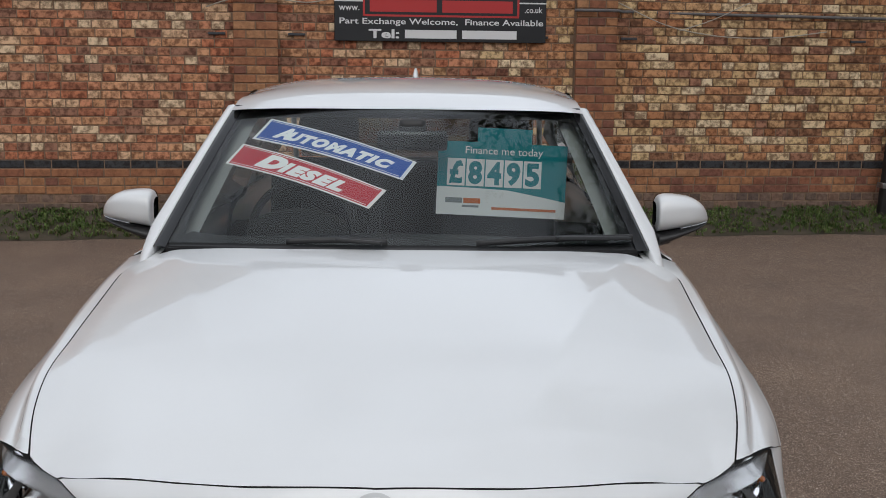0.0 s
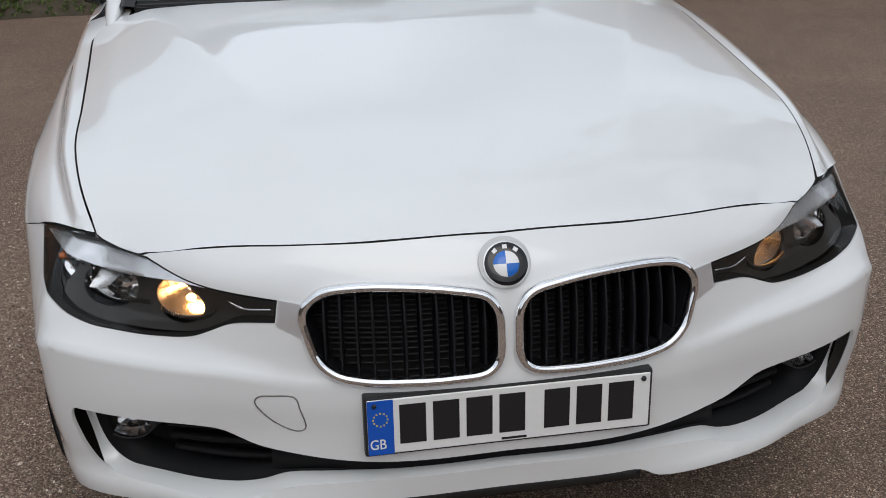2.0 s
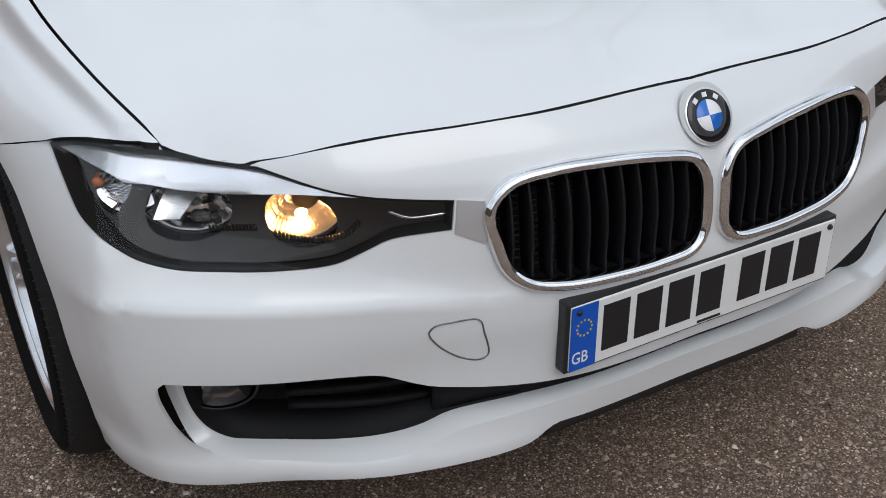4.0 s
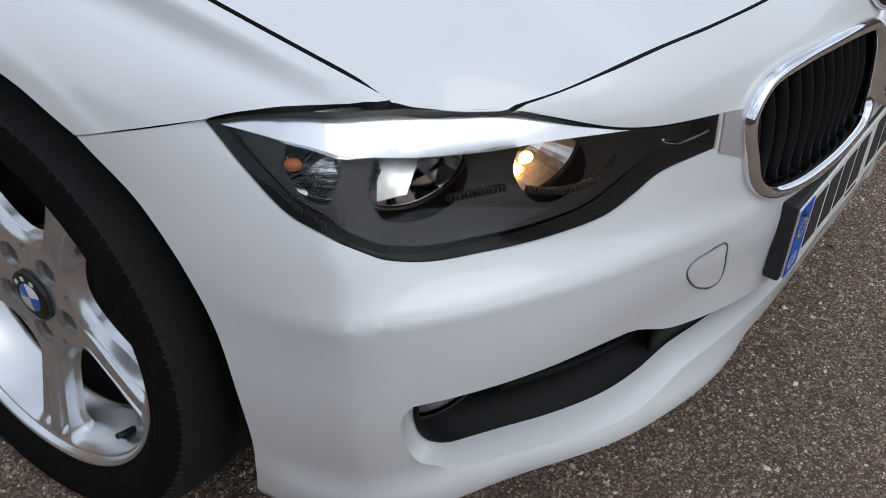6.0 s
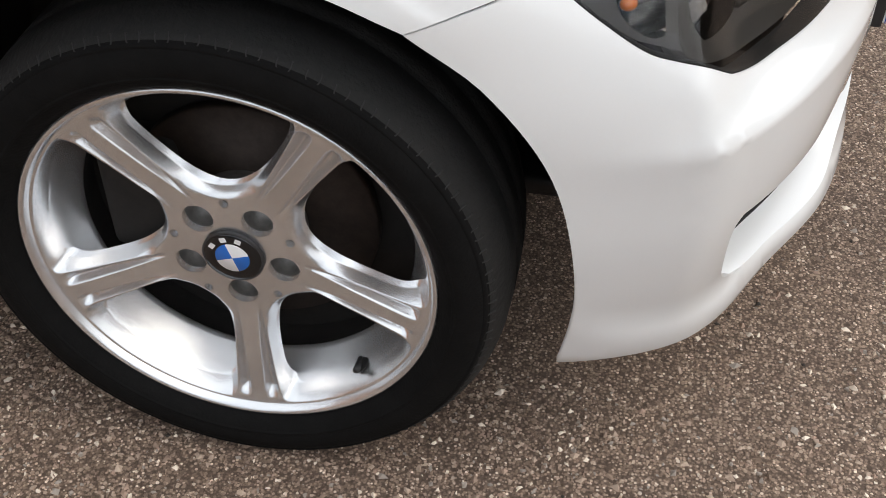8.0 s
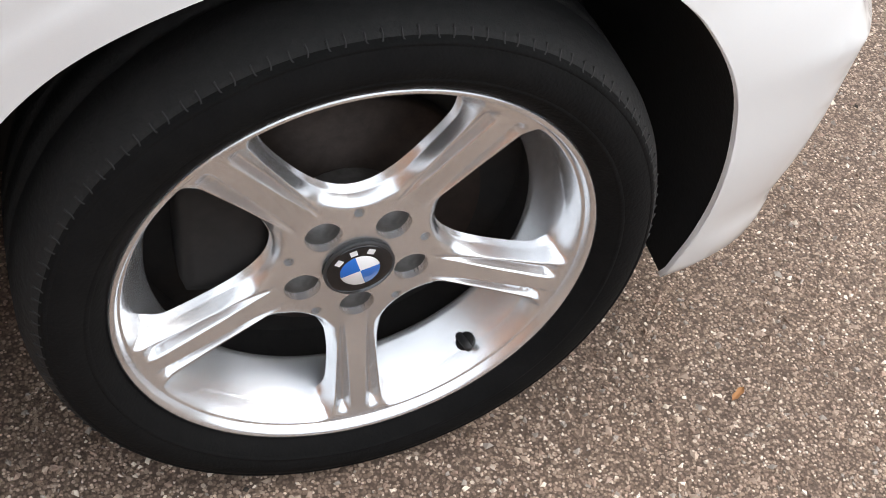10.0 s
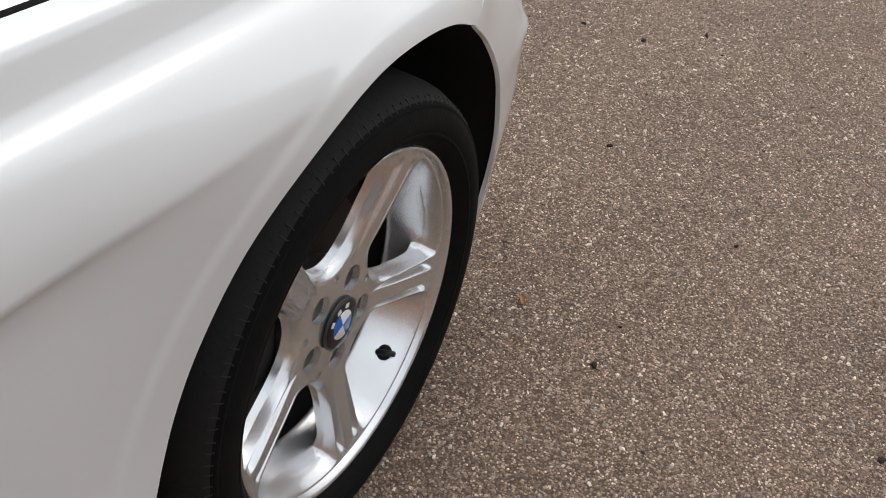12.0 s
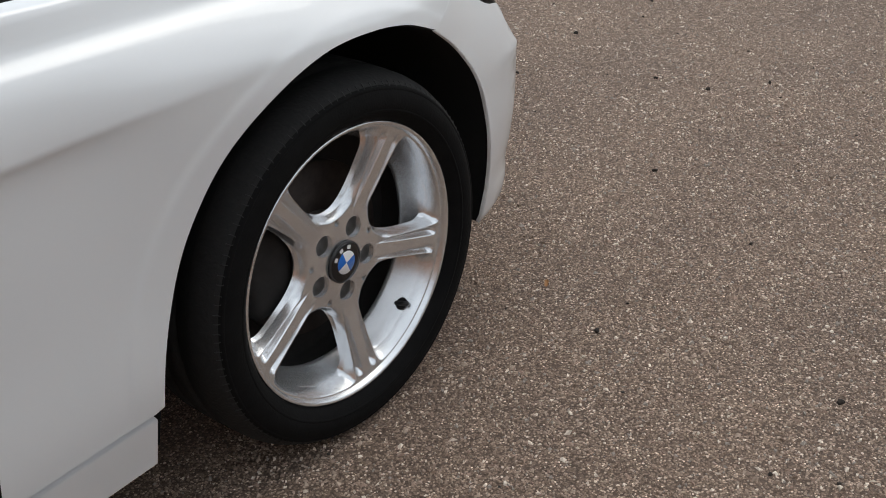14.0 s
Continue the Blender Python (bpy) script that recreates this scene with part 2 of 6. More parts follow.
# ---- the car's surfaces (x to its left side seen from ahead, y rearwards from the front axle) ----
NOSE_Z = np.array([0.17, 0.215, 0.25, 0.29, 0.34, 0.40, 0.48, 0.535, 0.60, 0.70, 0.76])
NOSE_A = [(0, -0.68), (0.2, -0.68), (0.36, -0.68), (0.47, -0.65), (0.60, -0.575), (0.70, -0.515), (0.775, -0.43), (0.80, -0.33), (0.81, -0.12)]
NOSE_B = [(0, -0.725), (0.2, -0.725), (0.36, -0.715), (0.48, -0.68), (0.615, -0.60), (0.728, -0.547), (0.797, -0.452), (0.82, -0.35), (0.83, -0.12)]
NOSE_L = [(0, -0.745), (0.2, -0.745), (0.365, -0.738), (0.496, -0.703), (0.636, -0.624), (0.745, -0.560), (0.816, -0.453), (0.833, -0.345), (0.845, -0.12)]
NOSE_C = [(0, -0.750), (0.2, -0.75), (0.36, -0.730), (0.485, -0.69), (0.625, -0.61), (0.742, -0.556), (0.818, -0.45), (0.847, -0.335), (0.865, -0.12)]
NOSE_M = [(0, -0.758), (0.2, -0.753), (0.36, -0.726), (0.485, -0.69), (0.632, -0.622), (0.749, -0.562), (0.828, -0.445), (0.855, -0.32), (0.878, -0.12)]
NOSE_D = [(0, -0.765), (0.2, -0.757), (0.36, -0.727), (0.48, -0.697), (0.64, -0.64), (0.757, -0.570), (0.835, -0.44), (0.862, -0.31), (0.885, -0.12)]
NOSE_E = [(0, -0.768), (0.2, -0.76), (0.36, -0.729), (0.48, -0.70), (0.63, -0.645), (0.75, -0.568), (0.832, -0.43), (0.864, -0.30), (0.889, -0.12)]
NOSE_F = [(0, -0.765), (0.2, -0.755), (0.36, -0.722), (0.47, -0.695), (0.62, -0.636), (0.742, -0.555), (0.828, -0.42), (0.865, -0.29), (0.89, -0.12)]
NOSE_G = [(0, -0.755), (0.2, -0.745), (0.36, -0.708), (0.47, -0.668), (0.60, -0.605), (0.72, -0.51), (0.815, -0.40), (0.864, -0.27), (0.888, -0.12)]
NOSE_H = [(0, -0.722), (0.2, -0.712), (0.36, -0.677), (0.5, -0.637), (0.613, -0.560), (0.70, -0.478), (0.79, -0.37), (0.848, -0.26), (0.878, -0.12)]
NOSE_I = [(0, -0.664), (0.2, -0.655), (0.36, -0.628), (0.5, -0.575), (0.60, -0.502), (0.68, -0.43), (0.76, -0.34), (0.82, -0.24), (0.85, -0.12)]
NOSE_B = 0.55 * np.array(NOSE_L) + 0.45 * np.array(NOSE_B)
NOSE = np.array([NOSE_A, NOSE_B, NOSE_L, NOSE_C, NOSE_M, NOSE_D, NOSE_E, NOSE_F, NOSE_G, NOSE_H, NOSE_I])


FOLD_Z = (0.513, 0.524, 0.535)


def fold_rise(s):
    """How far the fold lies above or below its usual height along the bumper."""
    return np.interp(np.abs(s), [0.36, 0.42, 0.50, 0.70, 0.84, 0.95], [-0.020, -0.012, 0.0, 0.008, 0.012, 0.0])


def crisp():
    """Adds the fold under the lamps and the corner's edge between its front and its flank."""
    rows, zs = list(NOSE), list(NOSE_Z)
    k = zs.index(0.535)
    fold = NOSE[k - 1] + (NOSE[k] - NOSE[k - 1]) * 0.5
    up = fold + (NOSE[k + 1] - fold) * 0.27
    rows[k:k + 1], zs[k:k + 1] = [NOSE[k - 1] + (fold - NOSE[k - 1]) * 0.9, fold, up], list(FOLD_Z)
    own = np.array([1, 1, 1, 1, 1, 0.8, 0.2, 0, 0])[:, None]
    for j, z in enumerate(FOLD_Z):
        rows[k + j] = own * rows[k + j] + (1 - own) * herm(NOSE_Z, NOSE, z)
    tuck = np.interp(zs, [0.29, 0.34, 0.40, 0.48, FOLD_Z[0]], [0.0, 0.003, 0.008, 0.003, 0.0])
    rows = [row + np.array([0.0, d]) * np.array([0, 0, 0.6, 1, 1, 0.8, 0.2, 0, 0])[:, None] for row, d in zip(rows, tuck)]
    push = np.interp(zs, [0.17, 0.25, 0.32, 0.58, 0.70, 0.76], [0.012, 0.014, 0.020, 0.024, 0.016, 0.012])
    done = []
    swell = np.interp(zs, [0.38, 0.45, 0.50, 0.56, 0.60, 0.66, 0.72], [0.0, 0.007, 0.017, 0.029, 0.032, 0.018, 0.006])
    for row, d, x in zip(rows, push, swell):
        a, b = row[5], row[6]
        e = b - a
        out = np.array([e[1], -e[0]]) / np.linalg.norm(e)
        a, b = a + 0.55 * x * out, b + 0.55 * x * out
        row = np.vstack([row[:5], a, b, row[7:]])
        c = (a * 0.55 + b * 0.45) + (d + 0.32 * x - 0.0025) * out
        done.append(np.vstack([row[:6], a + 0.58 * (c - a) + 0.0025 * out, c, c + 0.42 * (b - c) + 0.0025 * out, row[6:]]))
    return np.array(done), np.array(zs)


NOSE, NOSE_Z = crisp()
NOSE_S = np.r_[0, np.cumsum(np.linalg.norm(np.diff(NOSE[6], axis=0), axis=1))]


def nose(s, z):
    """The front bumper's skin: s metres along it from the middle, at height z."""
    s, z = np.broadcast_arrays(np.asarray(s, float), np.asarray(z, float))
    shape = s.shape
    s, z = s.ravel(), z.ravel()
    level = z - fold_rise(s) * np.interp(z, [0.43, 0.495, 0.555, 0.62], [0, 1, 1, 0])
    cols = herm(NOSE_Z, NOSE, level)
    out = np.empty(s.shape + (3,))
    sign = np.where(s < 0, -1.0, 1.0)
    a = np.abs(s)
    d = np.diff(cols, axis=-2) / np.diff(NOSE_S)[:, None]
    h = np.diff(NOSE_S)[:, None]
    m = np.empty_like(cols)
    m[..., 1:-1, :] = (d[..., :-1, :] * h[1:] + d[..., 1:, :] * h[:-1]) / (h[1:] + h[:-1])
    m[..., 0, :] = d[..., 0, :] * np.array([1.0, 0.0])
    m[..., -1, :] = d[..., -1, :]
    i = np.clip(np.searchsorted(NOSE_S, a) - 1, 0, len(NOSE_S) - 2)
    k = np.arange(len(a))
    hh = (NOSE_S[i + 1] - NOSE_S[i])[..., None]
    t = (a - NOSE_S[i])[..., None] / hh
    p0, p1, m0, m1 = cols[k, i], cols[k, i + 1], m[k, i], m[k, i + 1]
    v = (2 * t**3 - 3 * t**2 + 1) * p0 + (t**3 - 2 * t**2 + t) * hh * m0 + (3 * t**2 - 2 * t**3) * p1 + (t**3 - t**2) * hh * m1
    out[..., 0], out[..., 1], out[..., 2] = v[..., 0] * sign, v[..., 1], z
    return out.reshape(shape + (3,))


SIDE_Y = [-0.5, -0.34, -0.2, 0.0, 0.3, 0.48, 0.62, 1.5, 2.4, 3.2, 3.8]
SIDE_W = [0.90, 0.85, 0.8435, 0.8395, 0.8375, 0.829, 0.80, 0.745, 0.71, 0.60, 0.5, 0.32, 0.2]
# widths and heights of the lines that run along the side, from the bonnet's edge down to the sill
SHUT_X = [0.690, 0.734, 0.756, 0.763, 0.777, 0.787, 0.789, 0.775, 0.765, 0.72, 0.57]
SHUT_Z = [0.712, 0.766, 0.802, 0.835, 0.873, 0.893, 0.908, 0.935, 0.95, 0.965, 0.95]
CREST_X = [0.735, 0.770, 0.800, 0.823, 0.845, 0.852, 0.854, 0.846, 0.842, 0.80, 0.64]
CREST_Z = [0.704, 0.742, 0.772, 0.806, 0.838, 0.850, 0.857, 0.872, 0.885, 0.89, 0.87]
HOLLOW_X = [0.752, 0.792, 0.820, 0.838, 0.856, 0.860, 0.859, 0.852, 0.855, 0.82, 0.67]
HOLLOW_Z = [0.697, 0.728, 0.752, 0.780, 0.810, 0.824, 0.833, 0.850, 0.86, 0.86, 0.85]
LINE_X = [0.775, 0.820, 0.857, 0.878, 0.889, 0.882, 0.880, 0.882, 0.888, 0.86, 0.72]
LINE_Z = [0.672, 0.695, 0.712, 0.735, 0.745, 0.748, 0.749, 0.765, 0.78, 0.79, 0.79]
UNDER_X = [0.782, 0.833, 0.868, 0.888, 0.888, 0.876, 0.8745, 0.8755, 0.884, 0.865, 0.73]
UNDER_Z = [0.645, 0.665, 0.682, 0.703, 0.718, 0.726, 0.729, 0.742, 0.755, 0.76, 0.76]
HIP_X = [0.792, 0.841, 0.874, 0.894, 0.880, 0.871, 0.870, 0.875, 0.895, 0.88, 0.75]
FOLD = np.array([0.3, 0.5, 0.7, 0.85, 1, 1, 1, 1, 1, 1, 1])


def shoulder(edge, fall, lift):
    """Runs of the sharp shoulder edge between the bonnet's edge and the hollow under it."""
    edge, fall = np.array(edge), np.array(fall)
    top = edge + 0.42 * (fall - edge) + 0.010 * FOLD
    low = edge + 0.84 * (fall - edge) - 0.0065 * FOLD
    return [edge + 0.68 * (top - edge) + lift * FOLD, top, top + 0.25 * (low - top), low]


SIDE_X = np.array([np.array(SHUT_X) - 0.06, SHUT_X, *shoulder(SHUT_X, CREST_X, 0.0), HOLLOW_X, LINE_X, UNDER_X, HIP_X])
SIDE_Z = np.array([np.array(SHUT_Z) + 0.021, SHUT_Z, *shoulder(SHUT_Z, CREST_Z, 0.001), HOLLOW_Z, LINE_Z, UNDER_Z, [0.585, 0.59, 0.595, 0.6, 0.6, 0.6, 0.6, 0.61, 0.62, 0.62, 0.62]])
LOW_X = [0.797, 0.846, 0.876, 0.893, 0.874, 0.869, 0.867, 0.868, 0.895, 0.88, 0.76]
SIDE_X = np.vstack([SIDE_X, LOW_X, np.array(LOW_X) - 0.004, np.array(LOW_X) - 0.028])
SIDE_Z = np.vstack([SIDE_Z, [[0.5] * 11, [0.32] * 11, [0.2] * 11]])
SIDE_V = -np.array(SIDE_W)


def flank(y, w):
    """The body side: station y and the running height w."""
    y, w = np.asarray(y, float), np.asarray(w, float)
    xs, zs = herm(SIDE_Y, SIDE_X.T, y), herm(SIDE_Y, SIDE_Z.T, y)
    out = np.empty(y.shape + (3,))
    flat = [(herm(SIDE_V, np.stack([a, b], 1), -c)) for a, b, c in zip(xs.reshape(-1, 13), zs.reshape(-1, 13), w.ravel())]
    out[..., 0], out[..., 2] = np.array(flat)[:, 0].reshape(y.shape), np.array(flat)[:, 1].reshape(y.shape)
    out[..., 1] = y
    # the flat band that runs round the wheel arches
    for yc in (0.0, 2.81):
        d = np.hypot((y - yc - 0.015) / 1.02, out[..., 2] - 0.305) - 0.404
        f = np.clip((d - 0.034) / 0.016, 0, 1)
        out[..., 0] += 0.0022 * (1 - f * f * (3 - 2 * f)) * np.clip((0.5 - np.abs(y - yc)) / 0.05, 0, 1) * np.clip((out[..., 2] - 0.25) / 0.1, 0, 1)
    return out


def flank_w(yz):
    """Outline in side view (y, z) to the flank's own coordinates."""
    ws = np.linspace(0.90, 0.14, 145)
    res = []
    for y, z in yz:
        zz = flank(np.full(145, y), ws)[:, 2]
        res.append((y, np.interp(-z, -zz, ws)))
    return np.array(res)


def nose_s(yz):
    """Outline in side view (y, z) to the bumper's own coordinates."""
    ss = np.linspace(0.3, NOSE_S[-1], 160)
    res = []
    for y, z in yz:
        yy = nose(ss, np.full(160, z))[:, 1]
        res.append((np.interp(y, yy, ss), z))
    return np.array(res)


def shut_x(y):
    return herm(SIDE_Y, SHUT_X, y)


BON_Y = [-0.72, -0.69, -0.60, -0.4, 0.0, 0.3, 0.5, 0.7]
BON_Z = [0.705, 0.732, 0.775, 0.83, 0.905, 0.95, 0.977, 0.995]


def bonnet_height(x, y):
    """The bonnet's height over the plan."""
    x, y = np.asarray(x, float), np.asarray(y, float)
    zc, ze, xe = herm(BON_Y, BON_Z, y), herm(SIDE_Y, SHUT_Z, y), shut_x(y)
    r = np.abs(x) / xe
    f = np.clip((-0.15 - y) / 0.4, 0, 1)
    full = (0.25 + 0.45 * f) * r**2 + (0.75 - 0.45 * f) * r**4
    z = zc + (ze - zc) * full - 0.012 * np.clip((-0.5 - y) / 0.08, 0, 1) * r**2
    # the two long ridges that run from the pillars to the grilles
    ridge = 0.455 + 0.338 * y
    off = np.sqrt((np.abs(x) - ridge) ** 2 + 0.008**2)
    z = z + 0.010 * np.exp(-off / 0.07) * np.clip((y + 0.60) / 0.25, 0, 1)
    off2 = np.sqrt((np.abs(x) - xe + 0.055) ** 2 + 0.012**2)
    z = z + 0.006 * np.exp(-off2 / 0.04) * np.clip((y + 0.40) / 0.25, 0, 1) * np.clip((0.5 - y) / 0.2, 0, 1)
    return z


def bonnet(x, y):
    """The bonnet over the plan, its front rim laid flush with the bumper's skin."""
    x, y = np.asarray(x, float), np.asarray(y, float)
    rim = herm(EDGE_X, EDGE_Y, np.clip(np.abs(x), 0, 0.70))
    fix = herm(EDGE_X, EDGE_FIX, np.clip(np.abs(x), 0, 0.70))
    z = bonnet_height(x, y) + fix * np.exp(-np.clip(y - rim, 0, 2) / 0.10)
    # the side rims lie flush with the wings
    xe = shut_x(y)
    fix_e = herm(EDGE_X, EDGE_FIX, np.clip(xe, 0, 0.70))
    rim_e = herm(EDGE_X, EDGE_Y, np.clip(xe, 0, 0.70))
    at_rim = bonnet_height(xe, y) + fix_e * np.exp(-np.clip(y - rim_e, 0, 2) / 0.10)
    w = np.clip((np.abs(x) / xe - 0.82) / 0.18, 0, 1) ** 2 * np.clip((y + 0.485) / 0.05, 0, 1)
    z = z + w * (herm(SIDE_Y, SHUT_Z, y) + 0.0015 - at_rim)
    return np.stack([x, y, z], -1)


EDGE_X = [0, 0.10, 0.19, 0.28, 0.36, 0.43, 0.47, 0.51, 0.56, 0.608, 0.65, 0.69, 0.72]
EDGE_Y = [-0.684, -0.6825, -0.677, -0.667, -0.650, -0.631, -0.620, -0.608, -0.586, -0.557, -0.522, -0.473, -0.44]


def edge_fix():
    """How far the bonnet's rim lies off the bumper's skin in height."""
    a, b = np.meshgrid(np.linspace(0, 0.85, 300), np.linspace(0.66, 0.765, 120))
    p = nose(a.ravel(), b.ravel())
    res = []
    for x, y in zip(EDGE_X[:-1], EDGE_Y[:-1]):
        near = p[np.hypot(p[:, 0] - x, p[:, 1] - y).argmin(), 2]
        res.append(near - float(bonnet_height(x, y)) - (0.003 if x > 0.55 else 0.001))
    return res + [res[-1]]


EDGE_FIX = edge_fix()
HUB_Z = 0.318
ARCH = [(-0.382, 0.205), (-0.395, 0.33), (-0.360, 0.50), (-0.292, 0.597), (-0.216, 0.659), (-0.137, 0.693), (-0.045, 0.711), (0.058, 0.714), (0.158, 0.690), (0.254, 0.636), (0.328, 0.552), (0.375, 0.459), (0.407, 0.362), (0.421, 0.235)]


def arch(n0, n1, n=60, yc=0.0):
    """Points of the wheel arch in side view, from one of its knots to another."""
    return path(ARCH[n0:n1 + 1], n) + np.array([yc, 0.0])


def lifted(surf, d):
    """The same surface moved by d along its outward side (towards the front)."""
    def moved(a, b):
        a, b = np.broadcast_arrays(np.asarray(a, float), np.asarray(b, float))
        e = 1e-3
        n = np.cross(surf(a + e, b) - surf(a - e, b), surf(a, b + e) - surf(a, b - e))
        n /= np.maximum(np.linalg.norm(n, axis=-1, keepdims=True), 1e-12)
        return surf(a, b) + d * n * np.where(n[..., 1:2] > 0, -1.0, 1.0)
    return moved


def recess(d):
    """The bumper's skin pushed level into the car by d."""
    def moved(s, z):
        s, z = np.broadcast_arrays(np.asarray(s, float), np.asarray(z, float))
        t = nose(s + 2e-3, 0 * z + 0.45) - nose(s - 2e-3, 0 * z + 0.45)
        n = np.stack([-t[..., 1], t[..., 0], 0 * z], -1)
        return nose(s, z) + d * n / np.linalg.norm(n, axis=-1, keepdims=True)
    return moved


# ---- ground and wall ----
def ground_material():
    """Brown asphalt: a fine matrix with pale chips of stone set in it."""
    m = material("worn_asphalt", (0.13, 0.115, 0.10), 0.85)
    nt = m.node_tree
    b = nt.nodes["Principled BSDF"]
    tc = nt.nodes.new("ShaderNodeTexCoord")

    def noise_node(scale, detail=8, rough=0.7):
        n = nt.nodes.new("ShaderNodeTexNoise")
        n.inputs["Scale"].default_value, n.inputs["Detail"].default_value, n.inputs["Roughness"].default_value = scale, detail, rough
        nt.links.new(tc.outputs["Object"], n.inputs["Vector"])
        return n.outputs[0]

    def ramp(src, *stops):
        r = nt.nodes.new("ShaderNodeValToRGB")
        e = r.color_ramp.elements
        e[0].position, e[0].color = stops[0][0], (*stops[0][1], 1)
        e[1].position, e[1].color = stops[-1][0], (*stops[-1][1], 1)
        for pos, c in stops[1:-1]:
            e.new(pos).color = (*c, 1)
        nt.links.new(src, r.inputs[0])
        return r.outputs[0]

    def mix(a, bb, f, kind="MIX"):
        x = nt.nodes.new("ShaderNodeMix")
        x.data_type, x.blend_type = "RGBA", kind
        for src, key in ((a, "A"), (bb, "B"), (f, "Factor")):
            if isinstance(src, float):
                x.inputs[key].default_value = src
            else:
                nt.links.new(src, x.inputs[key])
        return x.outputs["Result"]

    def math_node(op, a, bb):
        x = nt.nodes.new("ShaderNodeMath")
        x.operation = op
        for k, src in enumerate((a, bb)):
            if isinstance(src, float):
                x.inputs[k].default_value = src
            else:
                nt.links.new(src, x.inputs[k])
        return x.outputs[0]

    matrix = ramp(noise_node(170, 6), (0.32, (0.13, 0.090, 0.067)), (0.5, (0.225, 0.158, 0.119)), (0.68, (0.34, 0.243, 0.185)))
    col, mask = matrix, None
    for scale, part_of, reach in ((230, 0.30, 0.50), (150, 0.62, 0.44)):
        v = nt.nodes.new("ShaderNodeTexVoronoi")
        v.inputs["Scale"].default_value = scale
        nt.links.new(tc.outputs["Object"], v.inputs["Vector"])
        sep = nt.nodes.new("ShaderNodeSeparateColor")
        nt.links.new(v.outputs["Color"], sep.inputs[0])
        on = math_node("MULTIPLY", math_node("GREATER_THAN", sep.outputs[0], part_of), math_node("LESS_THAN", v.outputs["Distance"], reach))
        tone = ramp(sep.outputs[1], (0.0, (0.20, 0.140, 0.103)), (0.4, (0.32, 0.230, 0.172)), (0.75, (0.43, 0.318, 0.240)), (0.92, (0.60, 0.47, 0.37)), (1.0, (0.90, 0.78, 0.66)))
        col = mix(col, tone, on)
        if mask is None:
            # dark binder round each chip, also standing in for shade in the gaps
            col = mix(col, ramp(v.outputs["Distance"], (0.34, (1.2, 1.2, 1.2)), (0.64, (0.62, 0.60, 0.58))), 1.0, "MULTIPLY")
        mask = on if mask is None else math_node("MAXIMUM", mask, on)
    col = mix(col, ramp(noise_node(1.7, 5, 0.6), (0.3, (0.80, 0.79, 0.80)), (0.7, (1.10, 1.08, 1.05))), 1.0, "MULTIPLY")
    col = mix(col, ramp(noise_node(42, 5, 0.8), (0.34, (0.80, 0.79, 0.78)), (0.66, (1.18, 1.18, 1.18))), 1.0, "MULTIPLY")
    nt.links.new(col, b.inputs["Base Color"])
    bp = nt.nodes.new("ShaderNodeBump")
    bp.inputs["Strength"].default_value, bp.inputs["Distance"].default_value = 1.0, 0.009
    nt.links.new(math_node("ADD", noise_node(120), math_node("MULTIPLY", mask, 0.5)), bp.inputs["Height"])
    nt.links.new(bp.outputs[0], b.inputs["Normal"])
    return m


M_ASPHALT = ground_material()
bm = bmesh.new()
bmesh.ops.create_grid(bm, x_segments=60, y_segments=60, size=300)
tagged(part("ground", bm, M_ASPHALT), "worn brown-grey asphalt with pale stone chips", "ground", kind="structure")

WALL_TURN = math.atan(0.105)
WALL_POSE = Matrix.Translation((0, 7.37, 0)) @ Matrix.Rotation(WALL_TURN, 4, "Z")
M_MORTAR = material("mortar", (0.27, 0.175, 0.115), 0.9, vary=0.3, scale=30, bump=0.4, bump_scale=120)
wall = tagged(part("wall_north", box((30, 0.2, 4.2), (0, 0.112, 2.1)), M_MORTAR, smooth=False), "mixed red and buff brick yard wall", "wall", kind="structure")
wall.matrix_world = WALL_POSE


# ---- the car ----
car = thing("car", "white four-door saloon parked on asphalt with its lamps lit", "car")

FOG_TOP = [(0, 0.352), (0.15, 0.350), (0.25, 0.352), (0.325, 0.359), (0.39, 0.370), (0.442, 0.382), (0.477, 0.397), (0.51, 0.412), (0.56, 0.418), (0.64, 0.420), (0.758, 0.4195), (0.80, 0.4185)]
FOG_END = [(0.80, 0.4185), (0.811, 0.408), (0.814, 0.39), (0.811, 0.362), (0.804, 0.332), (0.788, 0.303), (0.752, 0.2845)]
FOG_BOT = [(0.752, 0.2845), (0.70, 0.275), (0.62, 0.2705), (0.56, 0.2695), (0.478, 0.2745), (0.443, 0.2835), (0.40, 0.2995), (0.30, 0.310), (0, 0.316)]
# white ledge and post inside the lower opening: (s, z) at the black insert, then (s, z, depth) at its outer edge
LEDGE = [((0.787, 0.425), (0.818, 0.425, 0.035)), ((0.785, 0.345), (0.815, 0.340, 0.035)), ((0.768, 0.308), (0.798, 0.300, 0.022)), ((0.737, 0.288), (0.760, 0.285, 0.002)), ((0.69, 0.281), (0.70, 0.2752, 0.0)), ((0.62, 0.278), (0.62, 0.2707, 0.0)), ((0.56, 0.280), (0.56, 0.2697, 0.0)), ((0.478, 0.288), (0.478, 0.2747, 0.0)), ((0.443, 0.296), (0.443, 0.2837, 0.0)), ((0.404, 0.310), (0.40, 0.2997, 0.0)), ((0.30, 0.315), (0.30, 0.3102, 0.0)), ((0.0, 0.320), (0.0, 0.3162, 0.0))]
